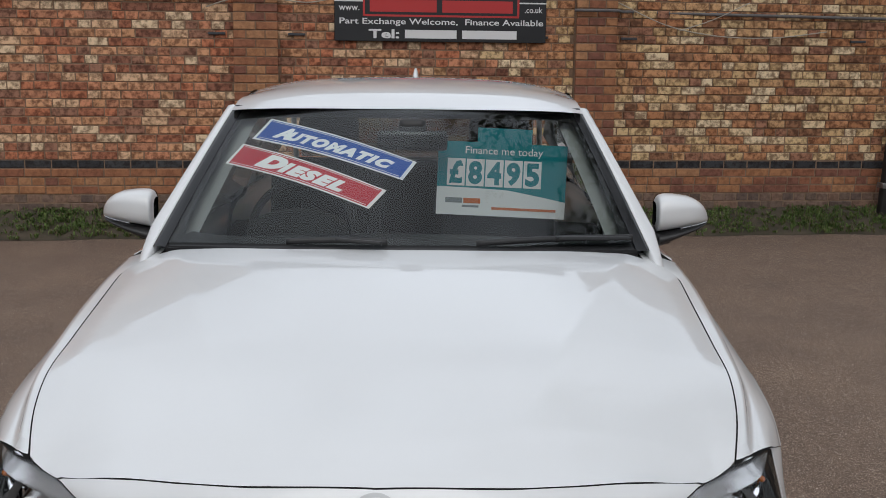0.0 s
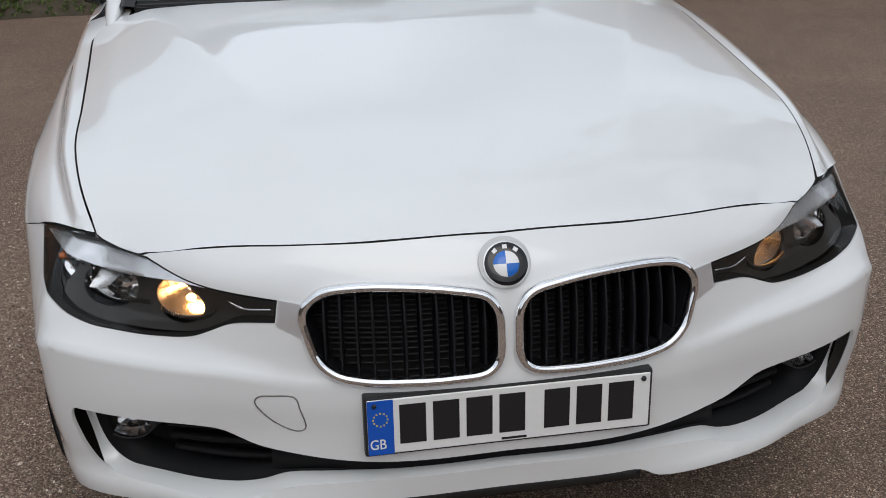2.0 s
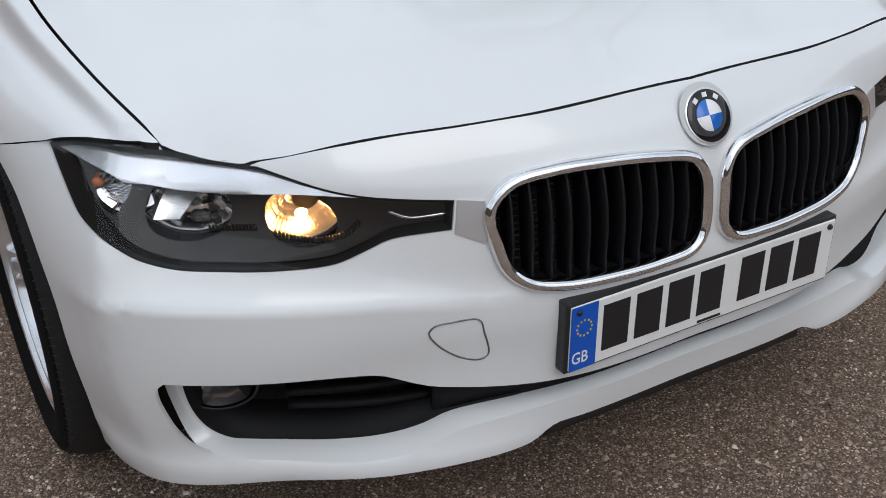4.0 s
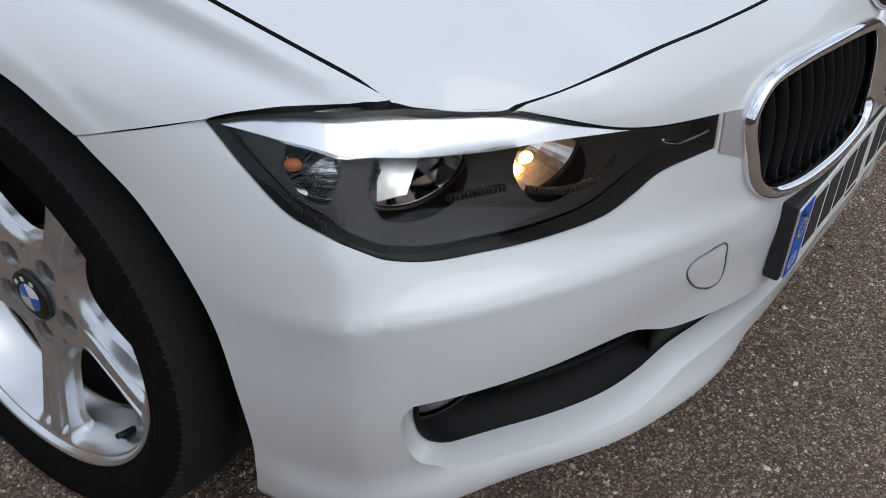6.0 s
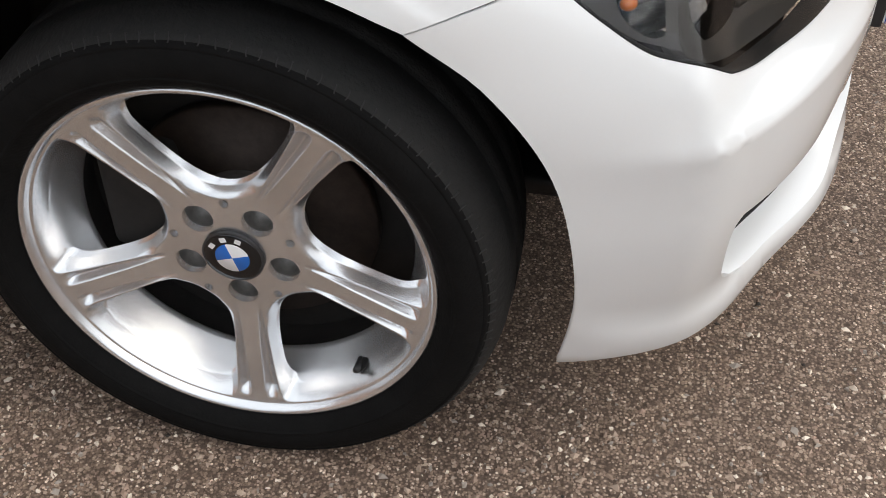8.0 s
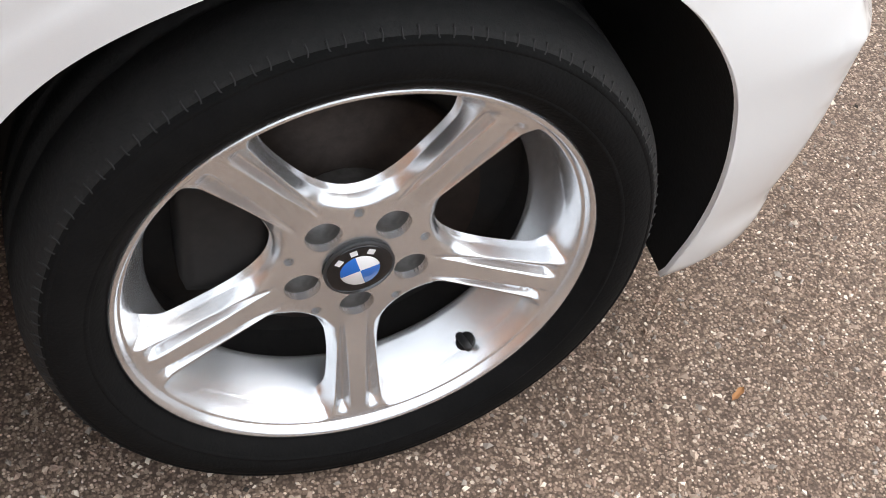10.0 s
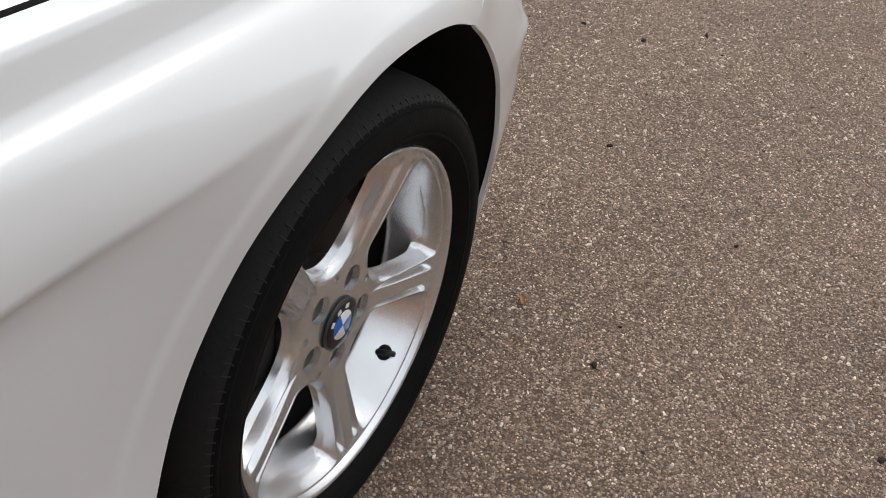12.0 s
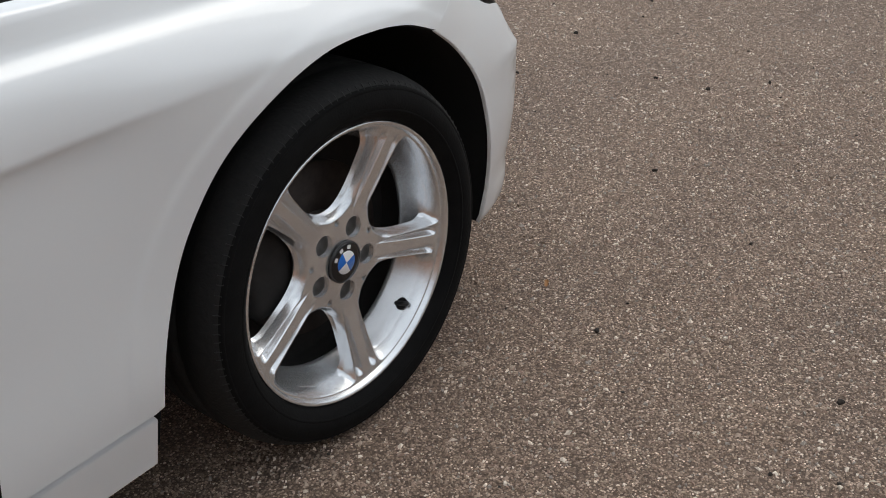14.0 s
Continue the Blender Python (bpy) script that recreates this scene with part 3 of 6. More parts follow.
LAMP = [(1.004, 0.698), (0.963, 0.659), (0.921, 0.629), (0.866, 0.612), (0.817, 0.587), (0.774, 0.575), (0.718, 0.572), (0.648, 0.572), (0.572, 0.577), (0.530, 0.590), (0.487, 0.604), (0.40, 0.610)]
LAMP_TOP = [(0.39, 0.651), (0.455, 0.6615), (0.522, 0.6745), (0.588, 0.6915), (0.645, 0.7045), (0.725, 0.7085), (0.797, 0.7135), (0.838, 0.7155), (0.89, 0.716), (0.93, 0.712), (0.968, 0.7065), (1.004, 0.698)]
KIDNEY = [(0.345, 0.640), (0.318, 0.663), (0.258, 0.6725), (0.180, 0.672), (0.096, 0.6635), (0.038, 0.649), (0.020, 0.625), (0.016, 0.580), (0.020, 0.535), (0.040, 0.515), (0.10, 0.509), (0.18, 0.509), (0.255, 0.512), (0.30, 0.523), (0.328, 0.548), (0.343, 0.590), (0.350, 0.620)]
SEAM_A, HL_OUT = (-0.216, 0.659), (-0.342, 0.700)


def mirror(p):
    return np.asarray(p, float)[::-1] * np.array([-1, 1])


lamp_low, lamp_top = path(LAMP, 60), path(LAMP_TOP, 40)
arch_front = nose_s(arch(0, 4, 30))
seam = nose_s(line([SEAM_A, HL_OUT], 0.02))
bottom = path([(0, 0.270), (0.2, 0.270), (0.250, 0.271), (0.268, 0.264), (0.285, 0.254), (0.305, 0.2505), (0.34, 0.2495), (0.42, 0.2495), (0.5, 0.248), (0.6, 0.243), (0.7, 0.237), (0.85, 0.230), (0.98, 0.218), tuple(arch_front[0])], 80)
BON_EDGE = path([(0, -0.684), (0.18, -0.678), (0.26, -0.6695), (0.35, -0.652), (0.43, -0.631), (0.51, -0.608), (0.56, -0.586), (0.608, -0.557)], 40)
front_edge = []
for s_at in np.linspace(0, 0.645, 36):
    zs = np.linspace(0.68, 0.765, 120)
    q = nose(np.full(120, s_at), zs)
    over = q[:, 1] - np.interp(q[:, 0], BON_EDGE[:, 0], BON_EDGE[:, 1]) + 0.0022
    front_edge.append((s_at, np.interp(0, over, zs)))
front_edge = np.array(front_edge)
half = ring(bottom, arch_front, seam, lamp_low, line([LAMP[-1], LAMP_TOP[0]], 0.01), path(LAMP_TOP[:5], 24)[:-1], front_edge[::-1])
half = half[half[:, 0] > 1e-4]
full = np.vstack([[(0, bottom[0, 1])], half, [(0, front_edge[0, 1])], mirror(half)])

fog_l = ring(path(FOG_TOP, 50), path(FOG_END, 24), path(FOG_BOT, 50))
fog_l = fog_l[fog_l[:, 0] > 1e-3][::-1]
fog_hole = np.vstack([[(0, FOG_BOT[-1][1])], fog_l, [(0, FOG_TOP[0][1])], mirror(fog_l)])
kidney_line = path(KIDNEY, 90, True)
nose_creases = []
for z_at in FOLD_Z:
    for sg in (-1, 1):
        along = np.linspace(0.37, 0.98, 60)
        nose_creases.append(np.stack([sg * along, z_at + fold_rise(along)], 1))
for s_at in NOSE_S[6:9]:
    for sg in (-1, 1):
        nose_creases.append(np.stack([np.full(16, sg * s_at), np.linspace(0.43, 0.565, 16)], 1))
patch("front_bumper", nose, full, [kidney_line, mirror(kidney_line), fog_hole], 0.022, 0.0, 0.007, parent=car, rim_mat=M_PAINT, creases=nose_creases)

y_side = np.linspace(-0.473, 0.49, 60)
corner = path([(float(shut_x(0.49)), 0.49), (0.7855, 0.524), (0.777, 0.55), (0.766, 0.567), (0.749, 0.581), (0.714, 0.597), (0.66, 0.588), (0.55, 0.56), (0.32, 0.50), (0, 0.483)], 70)
bon_half = ring(BON_EDGE, path([(0.608, -0.557), (0.617, -0.5535), (0.637, -0.535), (0.660, -0.513), (0.682, -0.491), (0.695, -0.475)], 14), np.stack([shut_x(y_side), y_side], 1), corner)
bon_half = bon_half[bon_half[:, 0] > 1e-4]
bon_out = np.vstack([[(0, -0.684)], bon_half, [(0, 0.483)], bon_half[::-1] * np.array([-1, 1])])
patch("bonnet", bonnet, bon_out, step=0.025, gap=0.0018, parent=car)

DOOR_SEAM = [(0.718, 0.905), (0.709, 0.880), (0.702, 0.864), (0.687, 0.835), (0.675, 0.812), (0.660, 0.779), (0.649, 0.751), (0.638, 0.719), (0.635, 0.684), (0.640, 0.60), (0.655, 0.44), (0.672, 0.305)]
top_run = np.vstack([np.stack([np.linspace(-0.473, 0.49, 50), np.full(50, 0.8513)], 1), path([(0.50, 0.8515), (0.527, 0.8535), (0.554, 0.857), (0.572, 0.863), (0.583, 0.876), (0.589, 0.896), (0.598, 0.918)], 26), path([(0.60, 0.922), (0.66, 0.925), (0.70, 0.905)], 8)])
door_run = flank_w(path(DOOR_SEAM, 50))
arch_run = flank_w(arch(4, 13, 90))
arch_run = arch_run[[i for i, q in enumerate(arch(4, 13, 90)) if q[0] < 0 or q[1] > 0.307]]
front_run = np.vstack([path([(-0.4735, 0.8463), (-0.4655, 0.8397), (-0.4535, 0.8345), (-0.421, 0.8195), (-0.396, 0.799), (-0.368, 0.776), tuple(flank_w([HL_OUT])[0])], 24), flank_w(line([HL_OUT, SEAM_A], 0.015))[1:]])
fender_out = ring(top_run, door_run, flank_w(line([(0.672, 0.305), (0.432, 0.305)], 0.02))[1:], arch_run[::-1], front_run[::-1])


def side_creases(outline, y0, y1):
    """The sharp lines along the side, as far as they lie inside a panel."""
    res = []
    for w in (0.8435, 0.8395, 0.8375, 0.833, 0.829, 0.815, 0.80, 0.772, 0.745, 0.73, 0.71):
        c = np.stack([np.arange(y0, y1, 0.018), np.full(len(np.arange(y0, y1, 0.018)), w)], 1)
        c = c[inside(outline, c) & (away(outline, c) > 0.007)]
        if len(c) > 2:
            res.append(c)
    return res


def band_creases(outline, yc=0.0):
    """Lines along the outer edge of the flat band round a wheel arch."""
    res = []
    a = np.linspace(radians(2), radians(140), 110)
    for d in (0.030, 0.036, 0.042, 0.048, 0.054):
        c = flank_w(np.stack([yc + 0.015 + 1.02 * (0.404 + d) * np.cos(a), 0.305 + (0.404 + d) * np.sin(a)], 1))
        c = c[inside(outline, c) & (away(outline, c) > 0.004)]
        if len(c) > 2:
            res.append(c)
    return res


for sd in (-1, 1):
    patch("front_wing", flank, fender_out, step=0.02, parent=car, side=sd, creases=side_creases(fender_out, -0.42, 0.72) + band_creases(fender_out))

# doors, quarter and sill
DOOR_MID, DOOR_END = [(1.78, 0.96), (1.80, 0.6), (1.79, 0.305)], [(2.62, 0.97), (2.64, 0.8), (2.52, 0.66), (2.40, 0.5), (2.36, 0.305)]
mid_run, end_run = flank_w(path(DOOR_MID, 30)), flank_w(path(DOOR_END, 40))


def span(y0, y1, z, n=40):
    return flank_w(np.stack([np.linspace(y0, y1, n), np.full(n, z)], 1))


def top_line(y0, y1, n=40):
    return np.stack([np.linspace(y0, y1, n), np.full(n, 0.85)], 1)


door_front = ring(top_line(0.80, 1.78), mid_run[1:], span(1.79, 0.672, 0.305)[1:], door_run[::-1])
door_rear = ring(top_line(1.78, 2.62), end_run[1:], span(2.36, 1.79, 0.305)[1:], mid_run[::-1])
rear_arch = flank_w(np.array([q for q in arch(0, 13, 90, 2.81) if q[0] > 2.81 or q[1] > 0.31]))
quarter = ring(top_line(2.62, 3.75), flank_w(line([(3.75, 0.93), (3.78, 0.30)], 0.03))[1:], span(3.78, 3.24, 0.235)[1:], rear_arch[::-1], span(2.40, 2.36, 0.305), end_run[::-1])
sill = ring(span(0.434, 2.41, 0.3035), span(2.41, 0.438, 0.215))
for sd in (-1, 1):
    patch("front_door", flank, door_front, step=0.04, parent=car, side=sd, creases=side_creases(door_front, 0.64, 1.76))
    patch("rear_door", flank, door_rear, step=0.06, parent=car, side=sd)
    patch("rear_quarter", flank, quarter, step=0.06, parent=car, side=sd)
    patch("sill", flank, sill, step=0.05, gap=0.0005, flange=0.02, parent=car, side=sd, lift=0.006, rim_mat=M_PAINT)

# greenhouse
def glass_material(name, tint, rough=0.0, index=1.5):
    m = bpy.data.materials.new(name)
    m.use_nodes = True
    nt = m.node_tree
    nt.nodes.clear()
    o, mx, tr, gl, fr = (nt.nodes.new(k) for k in ("ShaderNodeOutputMaterial", "ShaderNodeMixShader", "ShaderNodeBsdfTransparent", "ShaderNodeBsdfGlossy", "ShaderNodeFresnel"))
    tr.inputs[0].default_value = (*tint, 1)
    gl.inputs["Roughness"].default_value = rough
    fr.inputs[0].default_value = index
    nt.links.new(fr.outputs[0], mx.inputs[0])
    nt.links.new(tr.outputs[0], mx.inputs[1])
    nt.links.new(gl.outputs[0], mx.inputs[2])
    nt.links.new(mx.outputs[0], o.inputs[0])
    return m


M_GLASS = glass_material("windscreen_glass", (0.84, 0.90, 0.89), 0.0, 1.56)
M_TINT = glass_material("side_glass", (0.16, 0.18, 0.175))
M_LENS = glass_material("lamp_lens", (0.98, 0.98, 0.98), 0.0, 1.4)


def screen(u, v):
    """Windscreen: u across from -1 to 1, v up from 0 to 1."""
    u, v = np.asarray(u, float), np.asarray(v, float)
    xb, xt = 0.715, 0.575
    half_w = xb + (xt - xb) * v
    x = u * half_w
    y = 0.50 + 0.145 * u**2 + v * (0.60 - 0.045 * u**2)
    z = 0.985 - 0.02 * u**2 + v * 0.362 + 0.03 * v * (1 - v) + 0.017 * u**2 * v
    return np.stack([x, y, z], -1)


M_PALETRIM = material("pale_trim", (0.30, 0.31, 0.30), 0.8)
ROOF_Y = [1.09, 1.3, 1.6, 2.0, 2.4, 2.65]
ROOF_Z = [1.343, 1.395, 1.428, 1.438, 1.405, 1.35]
ROOF_X = [0.585, 0.59, 0.595, 0.59, 0.57, 0.55]


def roof(x, y):
    x, y = np.asarray(x, float), np.asarray(y, float)
    r = np.abs(x) / herm(ROOF_Y, ROOF_X, y)
    return np.stack([x, y + 0.05 * r**2 * np.clip((1.6 - y) / 0.5, 0, 1), herm(ROOF_Y, ROOF_Z, y) - (0.022 - 0.019 * np.clip((1.5 - y) / 0.4, 0, 1)) * r**2 - (0.03 - 0.022 * np.clip((1.5 - y) / 0.4, 0, 1)) * r**6], -1)


ug, vg = np.meshgrid(np.linspace(-1, 1, 33), np.linspace(0, 1, 17), indexing="ij")
glass = part("windscreen", grid_mesh(screen(ug, vg)), M_GLASS, car)
glass.visible_shadow = False
yr = np.linspace(1.09, 2.65, 30)
roof_pts = np.array([[roof(np.array(f * herm(ROOF_Y, ROOF_X, np.array(y))), np.array(y)) for f in np.linspace(-1, 1, 31)] for y in yr])
part("roof", grid_mesh(roof_pts), M_PAINT, car)
for sd in (-1, 1):
    vv = np.linspace(-0.16, 1.0, 30)
    inner = screen(np.full(30, sd * 1.012), vv)
    outer = inner + np.stack([sd * np.interp(vv, [-0.16, -0.02, 0.12, 1.0], [0.018, 0.046, 0.060, 0.034]), 0.03 + 0.0 * vv, -0.024 + 0.006 * vv], 1)
    midl = (inner + outer) / 2 + np.stack([sd * (0.012 + 0 * vv), 0 * vv, 0.010 + 0 * vv], 1)
    deep = outer + np.stack([sd * 0.004 + 0 * vv, 0.03 + 0 * vv, -0.04 + 0 * vv], 1)
    rows = np.stack([inner + np.array([0, 0.02, -0.03]), inner, inner * 0.7 + midl * 0.3 + np.array([0, 0, 0.005]), midl, midl * 0.3 + outer * 0.7 + np.array([0, 0, 0.004]), outer, deep], 1)
    part("windscreen_pillar", grid_mesh(rows), M_PAINT, car)
    vs = np.linspace(-0.03, 1.0, 30)
    seal = [screen(np.full(30, sd * u), vs) + np.array([0, -0.6, 0.8]) * h for u, h in ((1.014, -0.004), (1.013, 0.004), (0.995, 0.0045), (0.958, 0.0015))]
    part("windscreen_seal", grid_mesh(np.stack(seal, 1)), M_GLOSS, car)
    vt = np.linspace(0.05, 0.97, 26)
    trim = [screen(np.full(26, sd * u), vt) + np.array([0, 0.035, -0.028]) for u in (1.0, 0.93, 0.87)]
    part("pillar_trim", grid_mesh(np.stack(trim, 1)), M_PALETRIM, car, "pale grey inner pillar trim")
    ry = np.linspace(1.12, 2.55, 40)
    c = np.stack([sd * (herm(ROOF_Y, ROOF_X, ry) + 0.013), ry + 0.03, herm(ROOF_Y, ROOF_Z, ry) - 0.066], 1)
    c = np.vstack([c, path([tuple(c[-1]), (sd * 0.60, 2.85, 1.15), (sd * 0.62, 3.1, 0.99)], 12)[1:]])
    part("roof_rail", sweep(c, [(-0.010, -0.03), (-0.012, -0.004), (-0.007, 0.004), (0.007, 0.002), (0.014, -0.008), (0.016, -0.03)]), M_PAINT, car)
    yy = np.linspace(0.68, 2.85, 40)
    lower = np.stack([sd * herm(SIDE_Y, SHUT_X, yy) - sd * 0.01, yy, herm(SIDE_Y, SHUT_Z, yy) - 0.005], 1)
    uy = np.interp(yy, [0.68, 1.2, 2.4, 2.85], [0.72, 1.2, 2.4, 2.75])
    upper = np.stack([sd * np.interp(yy, [0.68, 1.17, 2.4, 2.85], [0.745, 0.605, 0.595, 0.61]), uy, np.interp(yy, [0.68, 0.85, 1.17, 1.7, 2.4, 2.85], [0.98, 1.10, 1.32, 1.39, 1.35, 1.16])], 1)
    part("side_window", grid_mesh(np.stack([lower, upper], 1)), M_TINT, car)
yb = np.linspace(0, 1, 8)
part("rear_window", grid_mesh(np.array([[(f * (0.55 + 0.05 * t), 2.63 + 0.5 * t, 1.345 - 0.33 * t) for f in np.linspace(-1, 1, 12)] for t in yb])), M_TINT, car)
part("boot_lid", grid_mesh(np.array([[(f * (0.62 + 0.1 * math.sin(t * 3)), 3.1 + 0.7 * min(t, 1) - 0.02 * f * f, (1.02 - 0.05 * t if t < 1 else 0.97 - 0.4 * (t - 1)) - 0.03 * f * f) for f in np.linspace(-1, 1, 16)] for t in np.linspace(0, 2, 24)])), M_PAINT, car)
part("rear_bumper", grid_mesh(np.array([[(f * 0.78, 3.84 - 0.12 * abs(f) ** 3, z) for f in np.linspace(-1, 1, 20)] for z in np.linspace(0.22, 0.62, 8)])), M_PAINT, car)
part("underbody", box((1.2, 3.0, 0.12), (0, 1.95, 0.26), 0.03), M_BLACK, car)

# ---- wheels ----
# near-black brown for the parts behind the spokes and the pin holes
M_WHEEL_INNER = material("wheel_inner_black", (0.016, 0.014, 0.013), 0.85, vary=0.4, scale=40)
for m_dull, spec in ((M_SLAT, 0.25), (M_RUBBER, 0.13), (M_GAP, 0.2)):
    m_dull.node_tree.nodes["Principled BSDF"].inputs["Specular IOR Level"].default_value = spec
M_LINER = material("arch_liner", (0.007, 0.007, 0.007), 0.9, vary=0.4, scale=60, bump=0.3, bump_scale=200)
M_TREAD = material("dusty_tread_rubber", (0.010, 0.0095, 0.009), 0.85, scale=70, bump=0.8, bump_scale=160, color2=(0.006, 0.006, 0.006))
M_CURL = material("moulded_rubber", (0.010, 0.010, 0.010), 0.7)
M_DISC = material("rusted_disc", (0.045, 0.032, 0.026), 0.6, 0.5, vary=0.4, scale=60)
SPOKES = [radians(-93 + 72 * k) for k in range(5)]


def step_up(a, b, x):
    t = np.clip((x - a) / (b - a), 0, 1)
    return t * t * (3 - 2 * t)


def crest(r):
    """Half the distance between the two outer ribs of a spoke."""
    return herm([0.08, 0.15, 0.222, 0.235], [0.0172, 0.0224, 0.0282, 0.0298], r)


def band(r):
    """Half the width of a spoke's raised middle band."""
    return herm([0.08, 0.15, 0.225], [0.0120, 0.0098, 0.0080], r)


PITCH_A = 2 * math.pi / 5
# half widths (radius, offset) of the spoke at the mouth of an opening and at its back edge, then (radius, degrees) round the hub
MOUTH = [(0.100, 0.0183), (0.120, 0.0200), (0.150, 0.0224), (0.180, 0.0248), (0.205, 0.0268), (0.222, 0.0292), (0.2315, 0.0342)]
THROAT = [(0.104, 0.0350), (0.120, 0.0300), (0.150, 0.0275), (0.180, 0.0290), (0.200, 0.0322), (0.213, 0.0372), (0.2205, 0.0450)]
MOUTH_HUB = [(0.0890, 17), (0.0815, 25), (0.0790, 36)]
THROAT_HUB = [(0.0955, 25), (0.0915, 30), (0.0900, 36)]


def opening(side_run, hub_run, rim_r, a):
    """Closed outline of the opening that follows the spoke at direction a."""
    b = a + PITCH_A
    up = [(r, a + math.asin(w / r)) for r, w in side_run]
    down = [(r, b - math.asin(w / r)) for r, w in side_run[::-1]]
    u0, u1 = up[-1][1], down[0][1]
    out = [(rim_r, u0 + (u1 - u0) * f) for f in (0.10, 0.35, 0.65, 0.90)]
    hub = [(r, b - radians(t)) for r, t in hub_run] + [(r, a + radians(t)) for r, t in hub_run[-2::-1]]
    return path([(r * math.cos(t), r * math.sin(t)) for r, t in up + out + down + hub], 140, True)


def mouth_line(a):
    return opening(MOUTH, MOUTH_HUB, 0.2340, a)


def window_line(a):
    return opening(THROAT, THROAT_HUB, 0.2225, a)


MOUTH_MID, WINDOW_MID = mouth_line(-PITCH_A / 2), window_line(-PITCH_A / 2)


def disc_surface(y, z):
    """The cast face of the wheel: a domed hub and five spokes, each a flat band between two grooves that deepen towards the rim."""
    r, th = np.hypot(y, z), np.arctan2(z, y)
    da = (th - SPOKES[0] + PITCH_A / 2) % PITCH_A - PITCH_A / 2
    q = np.abs(r * np.sin(da))
    x = herm([0.0, 0.05, 0.085, 0.15, 0.205, 0.24], [0.001, 0.002, 0.003, -0.007, -0.016, -0.0205], r)
    deep = 0.0125 * step_up(0.068, 0.175, r) * (1 - step_up(0.2125, 0.229, r))
    t = (q - band(r)) / (crest(r) - band(r))
    x = x + deep * np.interp(t, [0.0, 0.08, 0.30, 0.45, 0.60, 0.92, 1.0], [0.0, 0.10, 0.88, 1.0, 0.92, 0.30, 0.24])
    # the sides that fall from ribs, hub and rim into the openings
    db = (th - SPOKES[0] - PITCH_A / 2 + PITCH_A / 2) % PITCH_A - PITCH_A / 2
    flat = np.stack([r * np.cos(db), r * np.sin(db)], -1).reshape(-1, 2)
    near = np.where(inside(MOUTH_MID, flat), away(MOUTH_MID, flat), 0.0)
    e = np.where(inside(WINDOW_MID, flat), 0.0, away(WINDOW_MID, flat))
    fall = (near / (near + e + 1e-6)).reshape(r.shape)
    x = x + (0.017 + 0.006 * step_up(0.195, 0.222, r)) * (0.85 + 0.15 * step_up(0.09, 0.16, r)) * fall ** (1.75 - 0.6 * step_up(0.090, 0.125, r))
    return np.stack([x, y, z], -1)


def circle(r, n=40, c=(0.0, 0.0)):
    a = np.linspace(0, 2 * np.pi, n, endpoint=False)
    return np.stack([c[0] + r * np.cos(a), c[1] + r * np.sin(a)], 1)


M_SEAT = material("badge_back_grey", (0.55, 0.56, 0.56), 0.5)


def badge(name, radius, parent, m, ring_mat, seat=1.0):
    """A round badge: grey disc shifted up behind it, black ring with pale marks, and blue and white quarters. It faces
    -y before the pose m.
    """
    def disc(r0, r1, a0, a1, h, n=24, base=0.0):
        bm = bmesh.new()
        aa = np.linspace(a0, a1, n)
        full_turn = abs(a1 - a0) > 6.28
        rings = [[(r * math.cos(a), -hh, r * math.sin(a)) for a in (aa[:-1] if full_turn else aa)] for r, hh in ((r1, base), (r1, h * 0.7), (r1 - 0.0012, h), (max(r0, 0.0004), h))]
        g = np.array(rings)
        bm.free()
        b2 = grid_mesh(g, False, full_turn)
        bmesh.ops.recalc_face_normals(b2, faces=b2.faces)
        return b2

    top = part(name, disc(0, radius, 0, 2 * math.pi, 0.003, 48), ring_mat, parent)
    top.matrix_local = m
    if seat > 1:
        part("seat", disc(0, radius * seat, 0, 2 * math.pi, 0.0012, 48), M_SEAT, top, "pale grey disc behind the badge").location = (-0.002, 0, 0.0035)
    part("black_ring", disc(radius * 0.56, radius * 0.93, 0, 2 * math.pi, 0.0045, 48, 0.002), M_GLOSS, top)
    for k in range(4):
        part("quarter", disc(0, radius * 0.57, k * math.pi / 2, (k + 1) * math.pi / 2, 0.0052, 12, 0.002), M_WHITE if k % 2 == 0 else M_BLUE, top)
    for k, a in enumerate((128, 90, 52)):
        bm = box((radius * 0.20, 0.001, radius * 0.17), (0, -0.0047, radius * 0.735))
        bmesh.ops.rotate(bm, verts=bm.verts, cent=(0, 0, 0), matrix=Matrix.Rotation(radians(90 - a), 3, "Y"))
        part("pale_mark", bm, M_WHITE, top, smooth=False)
    return top


